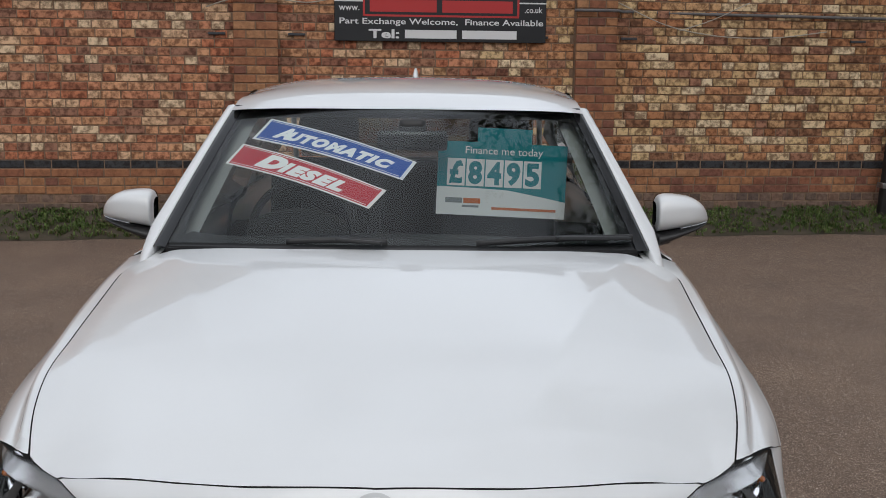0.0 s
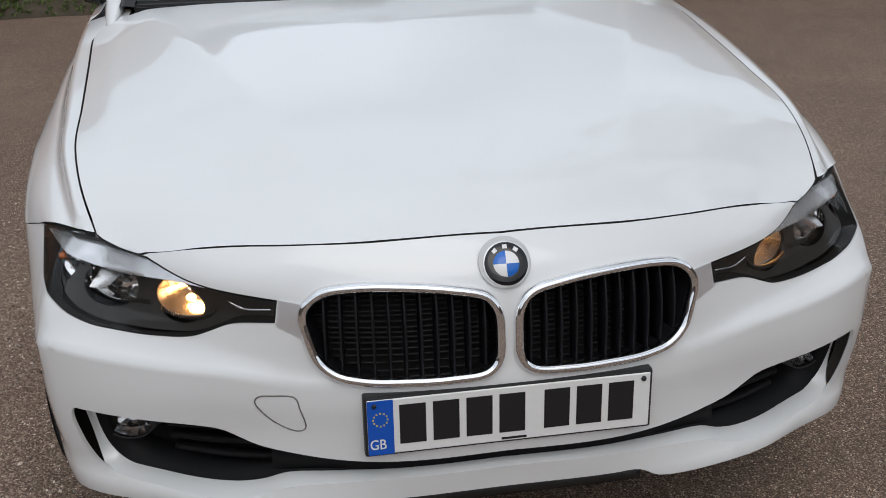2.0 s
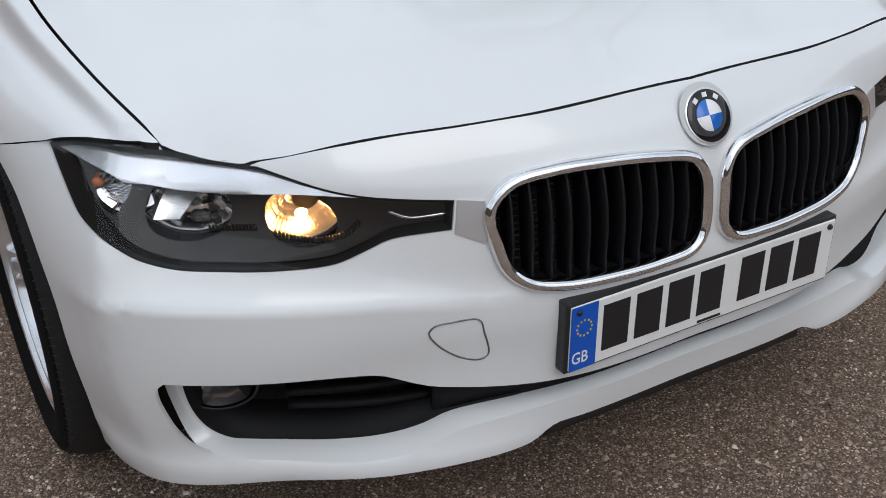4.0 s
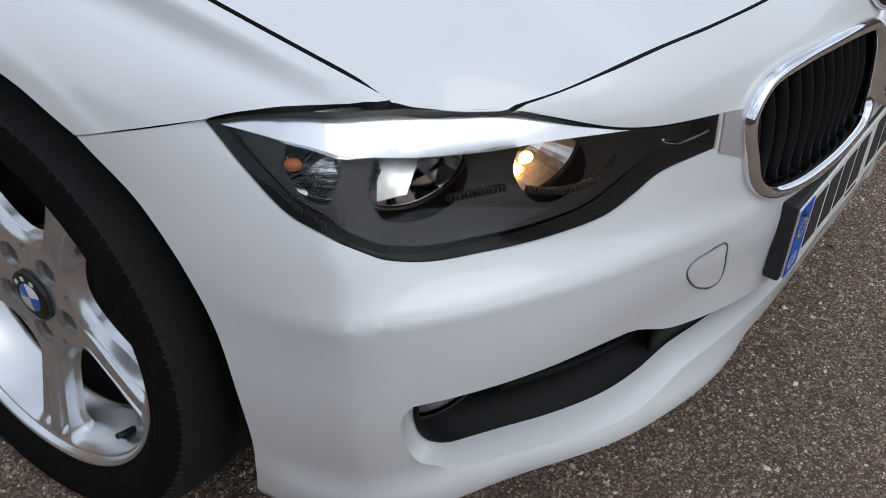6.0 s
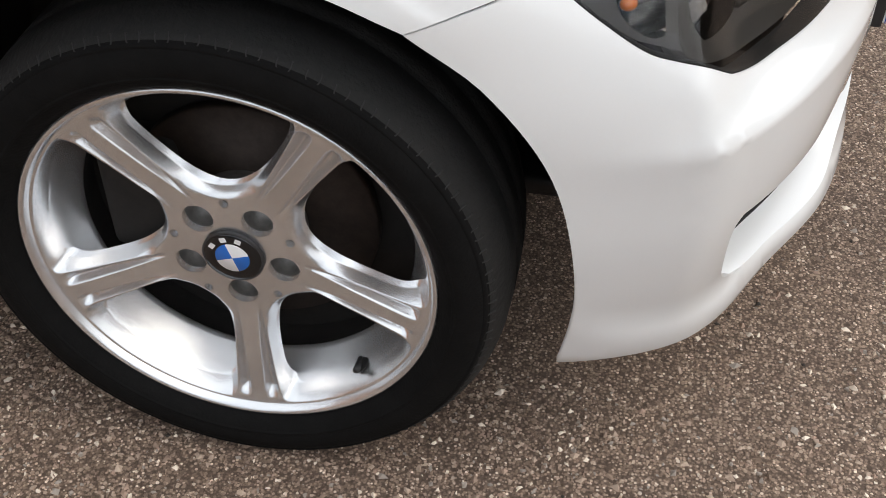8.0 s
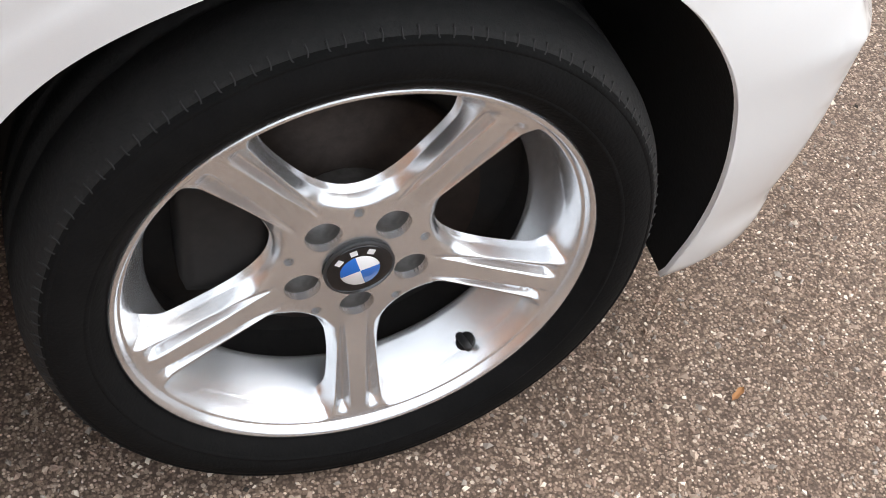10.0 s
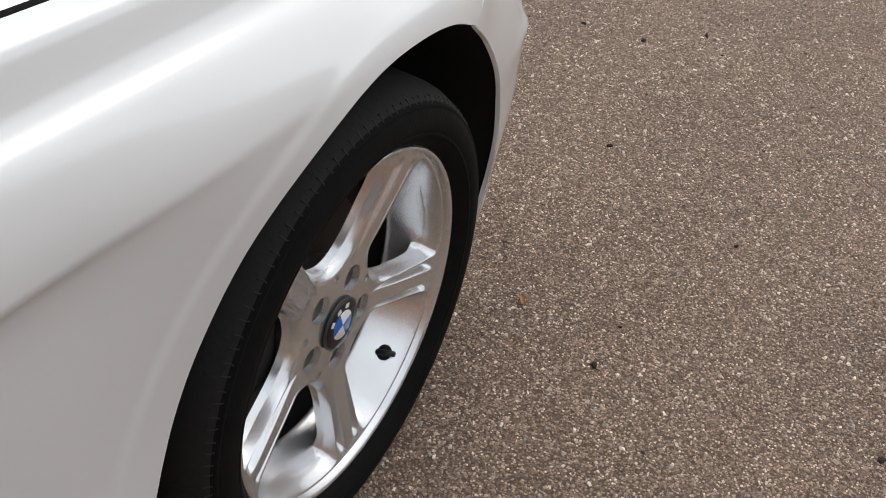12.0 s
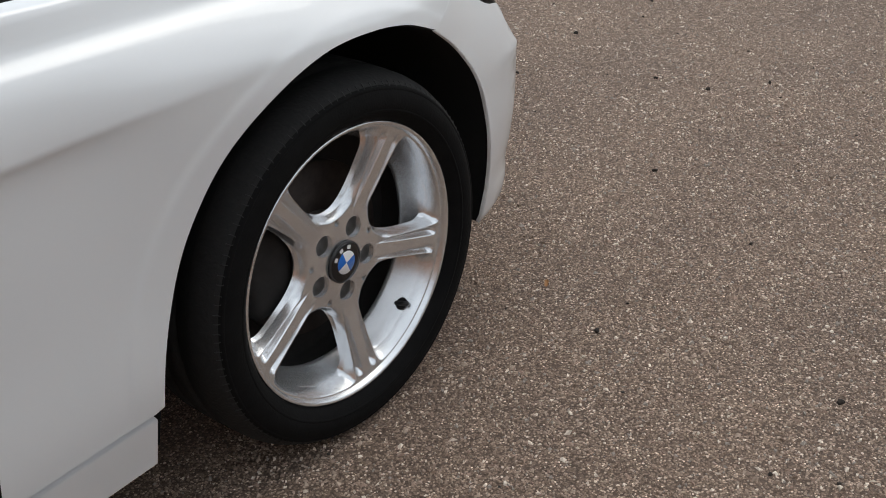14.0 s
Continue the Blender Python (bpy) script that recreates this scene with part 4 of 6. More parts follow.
def build_wheel(name, x, y, side):
    w = new(name)
    w.parent = car
    w.matrix_local = Matrix.Translation((x, y, HUB_Z)) @ (Matrix.Identity(4) if side < 0 else Matrix.Rotation(math.pi, 4, "Z"))
    # axle along x, outer face towards -x
    prof = [(-0.020, 0.2415), (-0.029, 0.2475), (-0.036, 0.253), (-0.043, 0.262), (-0.047, 0.274), (-0.046, 0.288), (-0.040, 0.301), (-0.033, 0.3085)]
    tread = [(-0.026, 0.313), (-0.010, 0.3205), (0.004, 0.3235), (0.030, 0.325), (0.0305, 0.319), (0.038, 0.319), (0.0385, 0.3255), (0.075, 0.326), (0.0755, 0.319), (0.084, 0.319), (0.0845, 0.326), (0.12, 0.325), (0.1205, 0.319), (0.128, 0.319), (0.1285, 0.324), (0.155, 0.318), (0.17, 0.30), (0.173, 0.27), (0.16, 0.24)]
    tyre = part("tyre", lathe(path(prof, 30), 144), M_RUBBER, w)
    part("tread", lathe([(-0.037, 0.3045)] + [(-0.0335, 0.3082)] + tread, 144), M_TREAD, tyre)
    curl = path([(0, -0.0068, 0.010), (0, -0.0072, 0.002), (0, -0.004, -0.004), (0, 0.002, -0.0045), (0, 0.0062, 0.0), (0, 0.0072, 0.009)], 14)
    bm = sweep(curl, [(-0.0007, -0.0012), (-0.0007, 0.0010), (0.0007, 0.0010), (0.0007, -0.0012)], up=(-1, 0, 0))
    for k in range(64):
        if k == 0:
            notch = part("shoulder_curl", bm, M_CURL, tyre)
            ob = notch
        else:
            ob = new("shoulder_curl", notch.data)
            ob.parent = tyre
        ob.matrix_local = Matrix.Rotation(2 * math.pi * (k + 0.3) / 64, 4, "X") @ Matrix.Translation((-0.0372, 0, 0.3035)) @ Matrix.Rotation(radians(40), 4, "Y")
    for k in range(72):
        a = 2 * math.pi * k / 72
        bm = box((0.034, 0.0055, 0.008), (-0.018, 0, 0.3165))
        bmesh.ops.rotate(bm, verts=bm.verts, cent=(0, 0, 0.3165), matrix=Matrix.Rotation(radians(-24), 3, "Y"))
        if k == 0:
            lug = part("tread_lug", bm, M_TREAD, tyre, smooth=False)
            lug.matrix_local = Matrix.Rotation(a, 4, "X")
        else:
            bm.free()
            ob = new("tread_lug", lug.data)
            ob.parent = tyre
            ob.matrix_local = Matrix.Rotation(a, 4, "X")
    for r, h in ((0.2665, 0.0012), (0.2995, 0.001)):
        xo = float(np.interp(r, [0.262, 0.274, 0.288, 0.301], [-0.043, -0.047, -0.046, -0.040]))
        part("sidewall_rib", lathe([(xo + 0.002, r - 0.004), (xo - h, r - 0.002), (xo - h, r + 0.002), (xo + 0.002, r + 0.004)], 120), M_RUBBER, tyre)
    rim = part("rim_barrel", lathe([(-0.018, 0.2465), (-0.027, 0.2465), (-0.0305, 0.2445), (-0.0305, 0.2415), (-0.027, 0.2385), (-0.020, 0.236), (-0.010, 0.2305), (0.0, 0.2248), (0.006, 0.2222), (0.02, 0.2165), (0.045, 0.2065), (0.050, 0.2035), (0.053, 0.2035)], 144), M_RIM, w)
    part("inner_barrel", lathe([(0.052, 0.204), (0.056, 0.214), (0.09, 0.212), (0.15, 0.215), (0.16, 0.235)], 96), M_WHEEL_INNER, w)
    part("brake_disc", lathe([(0.07, 0.01), (0.07, 0.155), (0.09, 0.155), (0.09, 0.01)], 60), M_DISC, w)
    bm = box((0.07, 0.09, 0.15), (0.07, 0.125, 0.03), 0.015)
    part("brake_caliper", bm, M_WHEEL_INNER, w)
    part("dust_shield", lathe([(0.10, 0.02), (0.10, 0.213)], 60), M_WHEEL_INNER, w)
    part("hub_tube", lathe([(0.03, 0.082), (0.07, 0.07), (0.09, 0.07)], 40), M_STEEL, w)
    holes = [circle(0.0188, 28, (0.060 * math.cos(a), 0.060 * math.sin(a))) for a in SPOKES]
    holes += [circle(0.0058, 14, (0.0735 * math.cos(a + radians(36)), 0.0735 * math.sin(a + radians(36)))) for a in SPOKES]
    holes += [window_line(a) for a in SPOKES]
    creases = []
    for a in SPOKES:
        rs = np.linspace(0.092, 0.229, 52)
        for sg in (-1, 1):
            for f in (-0.04, 0.02, 0.12, 0.30, 0.46, 0.72, 0.90):
                q = sg * (band(rs) + f * (crest(rs) - band(rs)))
                al = np.sqrt(rs**2 - q**2)
                creases.append(np.stack([al * math.cos(a) - q * math.sin(a), al * math.sin(a) + q * math.cos(a)], 1))
        for f in (0.0, 0.10, 0.3, 0.5, 0.7, 0.88):
            g = mouth_line(a) * (1 - f) + window_line(a) * f
            creases.append(np.vstack([g, g[:1]]))
    face = patch("wheel_face", disc_surface, circle(0.2362, 180), holes, 0.0028, 0.0, 0.024, M_RIM, w, rim_mat=M_RIM, flip=True, creases=creases, fold=(0.010, 0, 0))
    for a in SPOKES:
        bm = bmesh.new()
        bmesh.ops.create_cone(bm, cap_ends=True, segments=6, radius1=0.0095, radius2=0.0085, depth=0.018, matrix=Matrix.Translation((0.040, 0.060 * math.cos(a), 0.060 * math.sin(a))) @ Matrix.Rotation(radians(-90), 4, "Y"))
        part("wheel_bolt", bm, M_STEEL, face, smooth=False)
        bm = lathe([(0.008, 0.0189), (0.036, 0.0189), (0.036, 0.001)], 24)
        well = part("bolt_well", bm, M_STEEL, face)
        well.location = (0.0, 0.060 * math.cos(a), 0.060 * math.sin(a))
        pin = part("pin_hole", lathe([(0.005, 0.0059), (0.014, 0.0059), (0.014, 0.0005)], 14), M_WHEEL_INNER, face)
        pin.location = (0.0, 0.0735 * math.cos(a + radians(36)), 0.0735 * math.sin(a + radians(36)))
    badge("centre_cap", 0.0372, w, Matrix.Translation((-0.001, 0, 0)) @ Matrix.Rotation(radians(-90), 4, "Z") @ Matrix.Rotation(radians(-18), 4, "Y"), M_SATIN)
    va = math.atan2(-0.159, -0.135)
    bm = bmesh.new()
    bmesh.ops.create_cone(bm, cap_ends=True, segments=12, radius1=0.0055, radius2=0.004, depth=0.03)
    v = part("valve", bm, M_BLACK, w)
    v.matrix_local = Matrix.Translation((0.004, 0.216 * math.cos(va), 0.216 * math.sin(va))) @ Matrix.Rotation(radians(-70), 4, "Y")
    bm = bmesh.new()
    bmesh.ops.create_uvsphere(bm, u_segments=16, v_segments=8, radius=0.012)
    v2 = part("valve_well", bm, M_GAP, w)
    v2.matrix_local = Matrix.LocRotScale((0.008, 0.2195 * math.cos(va), 0.2195 * math.sin(va)), Euler((va, 0, 0)), (1, 0.35, 1))
    return w


wheel = build_wheel("front_wheel", -0.825, 0.0, -1)
half_turn = Matrix.Rotation(math.pi, 4, "Z")
copy_thing(wheel, Matrix.Translation((0.825, 0.0, HUB_Z)) @ half_turn)
for xx, m in ((-0.825, Matrix.Identity(4)), (0.825, half_turn)):
    rear = copy_thing(wheel, Matrix.Translation((xx, 2.81, HUB_Z)) @ m)
    rear.name = "rear_wheel"
front_edge3 = np.vstack([nose(*arch_front.T), flank(*flank_w(arch(4, 13, 70)[1:]).T)])
rear_edge3 = flank(*flank_w(arch(0, 13, 90, 2.81)).T)
for sd in (-1, 1):
    for yc, edge in ((0.0, front_edge3), (2.81, rear_edge3)):
        out = edge - np.array([0, yc, HUB_Z])
        out[:, 0] = 0
        out /= np.linalg.norm(out, axis=1, keepdims=True)
        rows = [edge + 0.004 * out - np.array([0.006, 0, 0])]
        for xx in (0.76, 0.68, 0.58, 0.45):
            q = edge + 0.010 * out
            q[:, 0] = np.minimum(q[:, 0] - 0.02, xx)
            rows.append(q)
        part("wheel_arch_liner", grid_mesh(np.stack(rows, 1) * np.array([sd, 1, 1])), M_LINER, car)
        bm = box((0.02, 0.86, 0.55), (sd * 0.45, yc, 0.45))
        part("inner_wall", bm, M_LINER, car)
part("inner_nose", grid_mesh(recess(0.11)(*np.meshgrid(np.linspace(-0.80, 0.80, 60), np.linspace(0.24, 0.68, 24), indexing="ij"))), M_GAP, car)
part("undertray", box((1.1, 0.4, 0.03), (0, -0.40, 0.25), 0.01), M_BLACK, car)

# ---- the car's front: lamps, grilles, badge, plate ----
def on_nose(points, d=0.0):
    p = np.asarray(points, float)
    return lifted(nose, d)(p[:, 0], p[:, 1])


def dish(radius, depth, n=40, hole=0.15, steps=8):
    """A hollow bowl that opens towards -y."""
    a = np.linspace(0, 2 * np.pi, n, endpoint=False)
    r = np.linspace(hole, 1, steps)
    p = np.empty((n, steps, 3))
    p[..., 0] = radius * np.cos(a)[:, None] * r[None]
    p[..., 2] = radius * np.sin(a)[:, None] * r[None]
    p[..., 1] = depth * (1 - r**2)[None]
    return grid_mesh(p, True, False)


M_BULB = material("hot_filament", (1, 0.8, 0.5), 0.4, emit=(1.0, 0.45, 0.13), strength=42)
M_GLOWBOWL = material("fluted_reflector", (0.90, 0.89, 0.87), 0.24, 0.95)
M_HOUSING = material("lamp_housing_grey", (0.034, 0.031, 0.028), 0.40)
M_FACET = material("faceted_reflector", (0.93, 0.93, 0.94), 0.06, 1.0)
M_LAMPRING = material("lamp_ring_silver", (0.5, 0.5, 0.5), 0.25, 1.0)
M_CLEAR = glass_material("clear_indicator", (0.88, 0.88, 0.88), 0.05)
lamp_line = ring(lamp_low, line([LAMP[-1], LAMP_TOP[0]], 0.01), lamp_top)
BROW_LOW = [(0.992, 0.692), (0.945, 0.6875), (0.893, 0.6835), (0.83, 0.6735), (0.77, 0.6645), (0.70, 0.663), (0.63, 0.666), (0.56, 0.666), (0.51, 0.663), (0.478, 0.6595)]
brow_line = ring(path([(0.478, 0.6625), (0.52, 0.668), (0.57, 0.676), (0.62, 0.687), (0.66, 0.694), (0.72, 0.700), (0.78, 0.7055), (0.83, 0.711), (0.87, 0.7135), (0.91, 0.711), (0.955, 0.7045), (0.992, 0.6965)], 40), path(BROW_LOW, 40))


def brow_shelf(s, z):
    """The white brow: a shelf that slopes back into the lamp."""
    s, z = np.broadcast_arrays(np.asarray(s, float), np.asarray(z, float))
    low = np.interp(np.abs(s), [q[0] for q in BROW_LOW[::-1]], [q[1] for q in BROW_LOW[::-1]])
    d = 0.010 + 0.35 * np.clip(z - low, 0, 0.06)
    a, b = nose(s, z), recess(0.1)(s, z)
    return a + (b - a) * d[..., None] / 0.1


for sd in (-1, 1):
    lamp = new("headlamp")
    lamp.parent = car
    inner = shrink(lamp_line, 0.0045)
    wide = {False: 1.38, True: 1.36}
    bowls = ((0.762, 0.632, 0.046, False), (0.606, 0.619, 0.042, True))
    wells = [circle(r - 0.001, 32) * np.array([wide[lit], 1]) + np.array([s, z]) for s, z, r, lit in bowls] + [circle(0.035, 24) * np.array([1.4, 1]) + np.array([0.893, 0.657])]
    patch("housing", recess(0.036), lamp_line, wells, 0.012, -0.004, 0.012, M_HOUSING, lamp, "matt dark grey lamp housing", sd, 0.0, M_HOUSING, fold=(0, 0.012, 0))
    patch("bezel", nose, lamp_line, [inner], 0.02, 0.001, 0.03, M_GAP, lamp, "", sd, -0.003)
    patch("brow", brow_shelf, brow_line, (), 0.014, 0.0, 0.014, M_BROW, lamp, "bright white brow strip", sd, 0.0, M_BROW)
    lens = patch("lens", nose, lamp_line, (), 0.007, 0.002, 0, M_LENS, lamp, "clear lamp cover", sd, -0.0005)
    lens.visible_shadow = False
    for s_at, z_at, rad, lit in bowls:
        c = recess(0.064 if lit else 0.057)(np.array([s_at]), np.array([z_at]))[0]
        m = Matrix.Translation((c[0] * sd, c[1], c[2])) @ (Matrix.Rotation(radians(14 * sd if lit else 24 * sd), 4, "Z"))
        bowl = part("reflector", dish(rad, 0.05, 13 if not lit else 44, 0.12, 5 if not lit else 6), M_GLOWBOWL if lit else M_FACET, lamp, smooth=False)
        bowl.matrix_local = m @ Matrix.Diagonal((wide[lit], 1, 1, 1))
        tube = part("reflector_ring", lathe([(0.0, rad - 0.002), (-0.003, rad + 0.003), (0.03, rad + 0.008), (0.05, rad + 0.008)], 48), M_LAMPRING, bowl)
        tube.matrix_local = Matrix.Rotation(radians(90), 4, "Z")
        bm = bmesh.new()
        bmesh.ops.create_uvsphere(bm, u_segments=16, v_segments=10, radius=0.0065)
        b = part("bulb", bm, M_BULB if lit else M_STEEL, bowl, "glowing warm bulb" if lit else "")
        b.matrix_local = Matrix.Translation((0, 0.022, -0.014))
    # added mirror panel, tilted to imitate the bright reflection in the bowl's side
    quad = [recess(d)(np.array([a]), np.array([b]))[0] * np.array([sd, 1, 1]) for a, b, d in ((0.750, 0.645, 0.057), (0.803, 0.650, 0.057), (0.813, 0.617, 0.040), (0.776, 0.616, 0.040))]
    panel = np.array([quad[0] + (quad[1] - quad[0]) * u for u in np.linspace(0, 1, 5)]), np.array([quad[3] + (quad[2] - quad[3]) * u for u in np.linspace(0, 1, 5)])
    sag = 0.003 * np.sin(np.linspace(0, np.pi, 5))[:, None] * np.array([0, 1, -0.5])
    bm = grid_mesh(np.stack([panel[0], 0.5 * (panel[0] + panel[1]) + sag, panel[1]], 1))
    part("glint_panel", bm, M_GLOWBOWL, lamp, "added silver panel tilted to mimic the bowl's bright reflection")
    c = recess(0.050)(np.array([0.895]), np.array([0.649]))[0]
    m = Matrix.Translation((c[0] * sd, c[1], c[2])) @ Matrix.Rotation(radians(50 * sd), 4, "Z")
    ind = part("indicator", dish(0.040, 0.03, 15, 0.1, 7), M_FACET, lamp, smooth=False)
    ind.matrix_local = m @ Matrix.Diagonal((1.22, 1.0, 0.88, 1))
    bm = bmesh.new()
    bmesh.ops.create_uvsphere(bm, u_segments=12, v_segments=8, radius=0.0075)
    part("amber_bulb", bm, M_AMBER, ind).matrix_local = Matrix.Translation((0.030 * sd, -0.004, 0.010))
    for k in range(7):
        part("rib", box((0.056 - 0.003 * k, 0.003, 0.003), (0, -0.004 + 0.002 * k, 0.010 - 0.006 * k), 0.0008, 1), M_CLEAR, ind, smooth=False)
    fin_run = np.vstack([path([(0.735, 0.609), (0.678, 0.611)], 14), path([(0.652, 0.605), (0.625, 0.598), (0.585, 0.595), (0.548, 0.601), (0.523, 0.615)], 26)])
    fin_at = recess(0.033)(*fin_run.T) * np.array([sd, 1, 1])
    flute = part("flute", box((0.0022, 0.007, 0.008), (0, 0, 0), 0.0006, 1), M_HOUSING, lamp)
    flute.location = fin_at[0]
    for q in fin_at[1:]:
        ob = new("flute", flute.data)
        ob.parent, ob.location = lamp, q
    bar = path([(0.475, 0.643), (0.452, 0.632), (0.425, 0.632), (0.405, 0.633)], 20)
    p3 = on_nose(bar, -0.006) * np.array([sd, 1, 1])
    part("accent_bar", sweep(p3, [(-0.002, -0.0015), (0.002, -0.0015), (0.002, 0.0015), (-0.002, 0.0015)], up=(0, -1, 0)), M_CHROME, lamp)

# kidney grilles
M_INSERT = material("grille_insert_black", (0.006, 0.006, 0.007), 0.6, bump=0.2, bump_scale=300)
M_INSERT.node_tree.nodes["Principled BSDF"].inputs["Specular IOR Level"].default_value = 0.2
M_SOFTCHROME = material("satin_chrome", (0.74, 0.74, 0.76), 0.30, 0.7)
M_MESHBAR = material("grille_mesh_grey", (0.015, 0.015, 0.016), 0.5)
for sd in (-1, 1):
    grille = new("kidney_grille")
    grille.parent = car
    rim3 = on_nose(kidney_line, 0.004) * np.array([sd, 1, 1])
    part("surround", sweep(rim3, [(-0.009, -0.012), (-0.0085, 0.003), (-0.005, 0.0085), (0.0, 0.0105), (0.005, 0.0085), (0.0085, 0.003), (0.009, -0.012)], True, (0, -1, 0.25)), M_CHROME, grille, "polished chrome surround")
    patch("backing", nose, kidney_line, (), 0.03, 0.0, 0, M_GAP, grille, "", sd, -0.055)
    inner_k = shrink(kidney_line, 0.007)
    wall3 = np.stack([on_nose(shrink(kidney_line, 0.005), 0.0), on_nose(shrink(kidney_line, 0.008), -0.05)], 1) * np.array([sd, 1, 1])
    part("throat", grid_mesh(wall3, True, False), M_SLAT, grille)
    for k in range(15):
        zb = 0.518 + 0.0105 * k
        ss = inner_k[np.abs(inner_k[:, 1] - zb) < 0.008]
        if len(ss) < 2:
            continue
        run = np.linspace(ss[:, 0].min(), ss[:, 0].max(), 14)
        bar3 = lifted(nose, -0.049)(run, np.full(14, zb)) * np.array([sd, 1, 1])
        part("mesh_bar", sweep(bar3, [(-0.0012, -0.0015), (-0.0012, 0.0015), (0.0012, 0.0015), (0.0012, -0.0015)], up=(0, -1, 0)), M_MESHBAR, grille)
    for k in range(11):
        s0 = 0.040 + k * 0.0277
        zz = inner_k[np.abs(inner_k[:, 0] - s0) < 0.012]
        if len(zz) < 2:
            continue
        lo, hi = zz[:, 1].min(), zz[:, 1].max()
        zs = np.linspace(lo - 0.003, hi + 0.003, 10)
        front = lifted(nose, -0.012)(np.full(10, s0), zs)
        rear = lifted(nose, -0.045)(np.full(10, s0 + 0.002), zs)
        bulge = 0.006 * np.sin(np.linspace(0, np.pi, 10))[:, None] * np.array([0, -1, 0])
        off = np.array([0.0022, 0, 0])
        p = np.stack([rear - off, front + bulge - off, front + bulge + np.array([0, -0.002, 0]), front + bulge + off, rear + off], 1) * np.array([sd, 1, 1])
        part("slat", grid_mesh(p, False, True), M_SLAT, grille)
    wing = ring(line([(0.388, 0.652), (0.352, 0.646)], 0.01), path([(0.352, 0.646), (0.350, 0.62), (0.356, 0.588)], 10), line([(0.356, 0.588), (0.398, 0.607), (0.388, 0.652)], 0.01))
    patch("chrome_wing", nose, wing, (), 0.012, 0.0008, 0.012, M_SOFTCHROME, grille, "", sd, 0.003, M_SOFTCHROME)

# bonnet badge
M_BADGERIM = material("badge_silver", (0.72, 0.72, 0.73), 0.3, 0.6)
c0 = nose(np.array([0.0]), np.array([0.697]))[0]
badge("round_badge", 0.0405, car, Matrix.Translation((c0[0], c0[1] - 0.002, c0[2])) @ Matrix.Rotation(radians(-32), 4, "X"), M_BADGERIM, 1.13)

# number plate
M_PLATE = material("plate_white", (0.80, 0.80, 0.79), 0.35, vary=0.03, scale=60)
M_EU = material("plate_blue", (0.005, 0.09, 0.50), 0.35)
M_INK = material("plate_ink", (0.012, 0.012, 0.014), 0.4)
M_STAR = material("plate_yellow", (0.75, 0.55, 0.03), 0.4)
plate = new("number_plate")
plate.parent = car
plate.location = (0, -0.764, 0.433)
part("holder", box((0.516, 0.022, 0.116), (0, 0.006, 0), 0.004), M_BLACK, plate, smooth=False)
part("face", box((0.505, 0.004, 0.106), (0, -0.0065, 0), 0.0015, 1), M_PLATE, plate, "white plate face", smooth=False)
part("country_strip", box((0.045, 0.001, 0.1055), (-0.2299, -0.0091, 0)), M_EU, plate, smooth=False)
for k in range(12):
    a = 2 * math.pi * k / 12
    part("star", box((0.0026, 0.001, 0.0026), (-0.2300 + 0.0125 * math.cos(a), -0.0099, 0.016 + 0.0125 * math.sin(a))), M_STAR, plate, smooth=False)
for k in range(7):
    xx = -0.174 + 0.0585 * k + (0.022 if k > 3 else 0)
    part("bar", box((0.046, 0.001, 0.076), (xx, -0.0091, 0.003)), M_INK, plate, smooth=False)
part("small_bar", box((0.045, 0.001, 0.004), (0.005, -0.0091, -0.047)), M_INK, plate, smooth=False)
for xx, zz in ((-0.240, 0.043), (0.240, 0.043)):
    bm = bmesh.new()
    bmesh.ops.create_cone(bm, cap_ends=True, segments=14, radius1=0.005, radius2=0.0035, depth=0.004, matrix=Matrix.Translation((xx, -0.0105, zz)) @ Matrix.Rotation(radians(90), 4, "X"))
    part("screw_cap", bm, M_INK, plate)


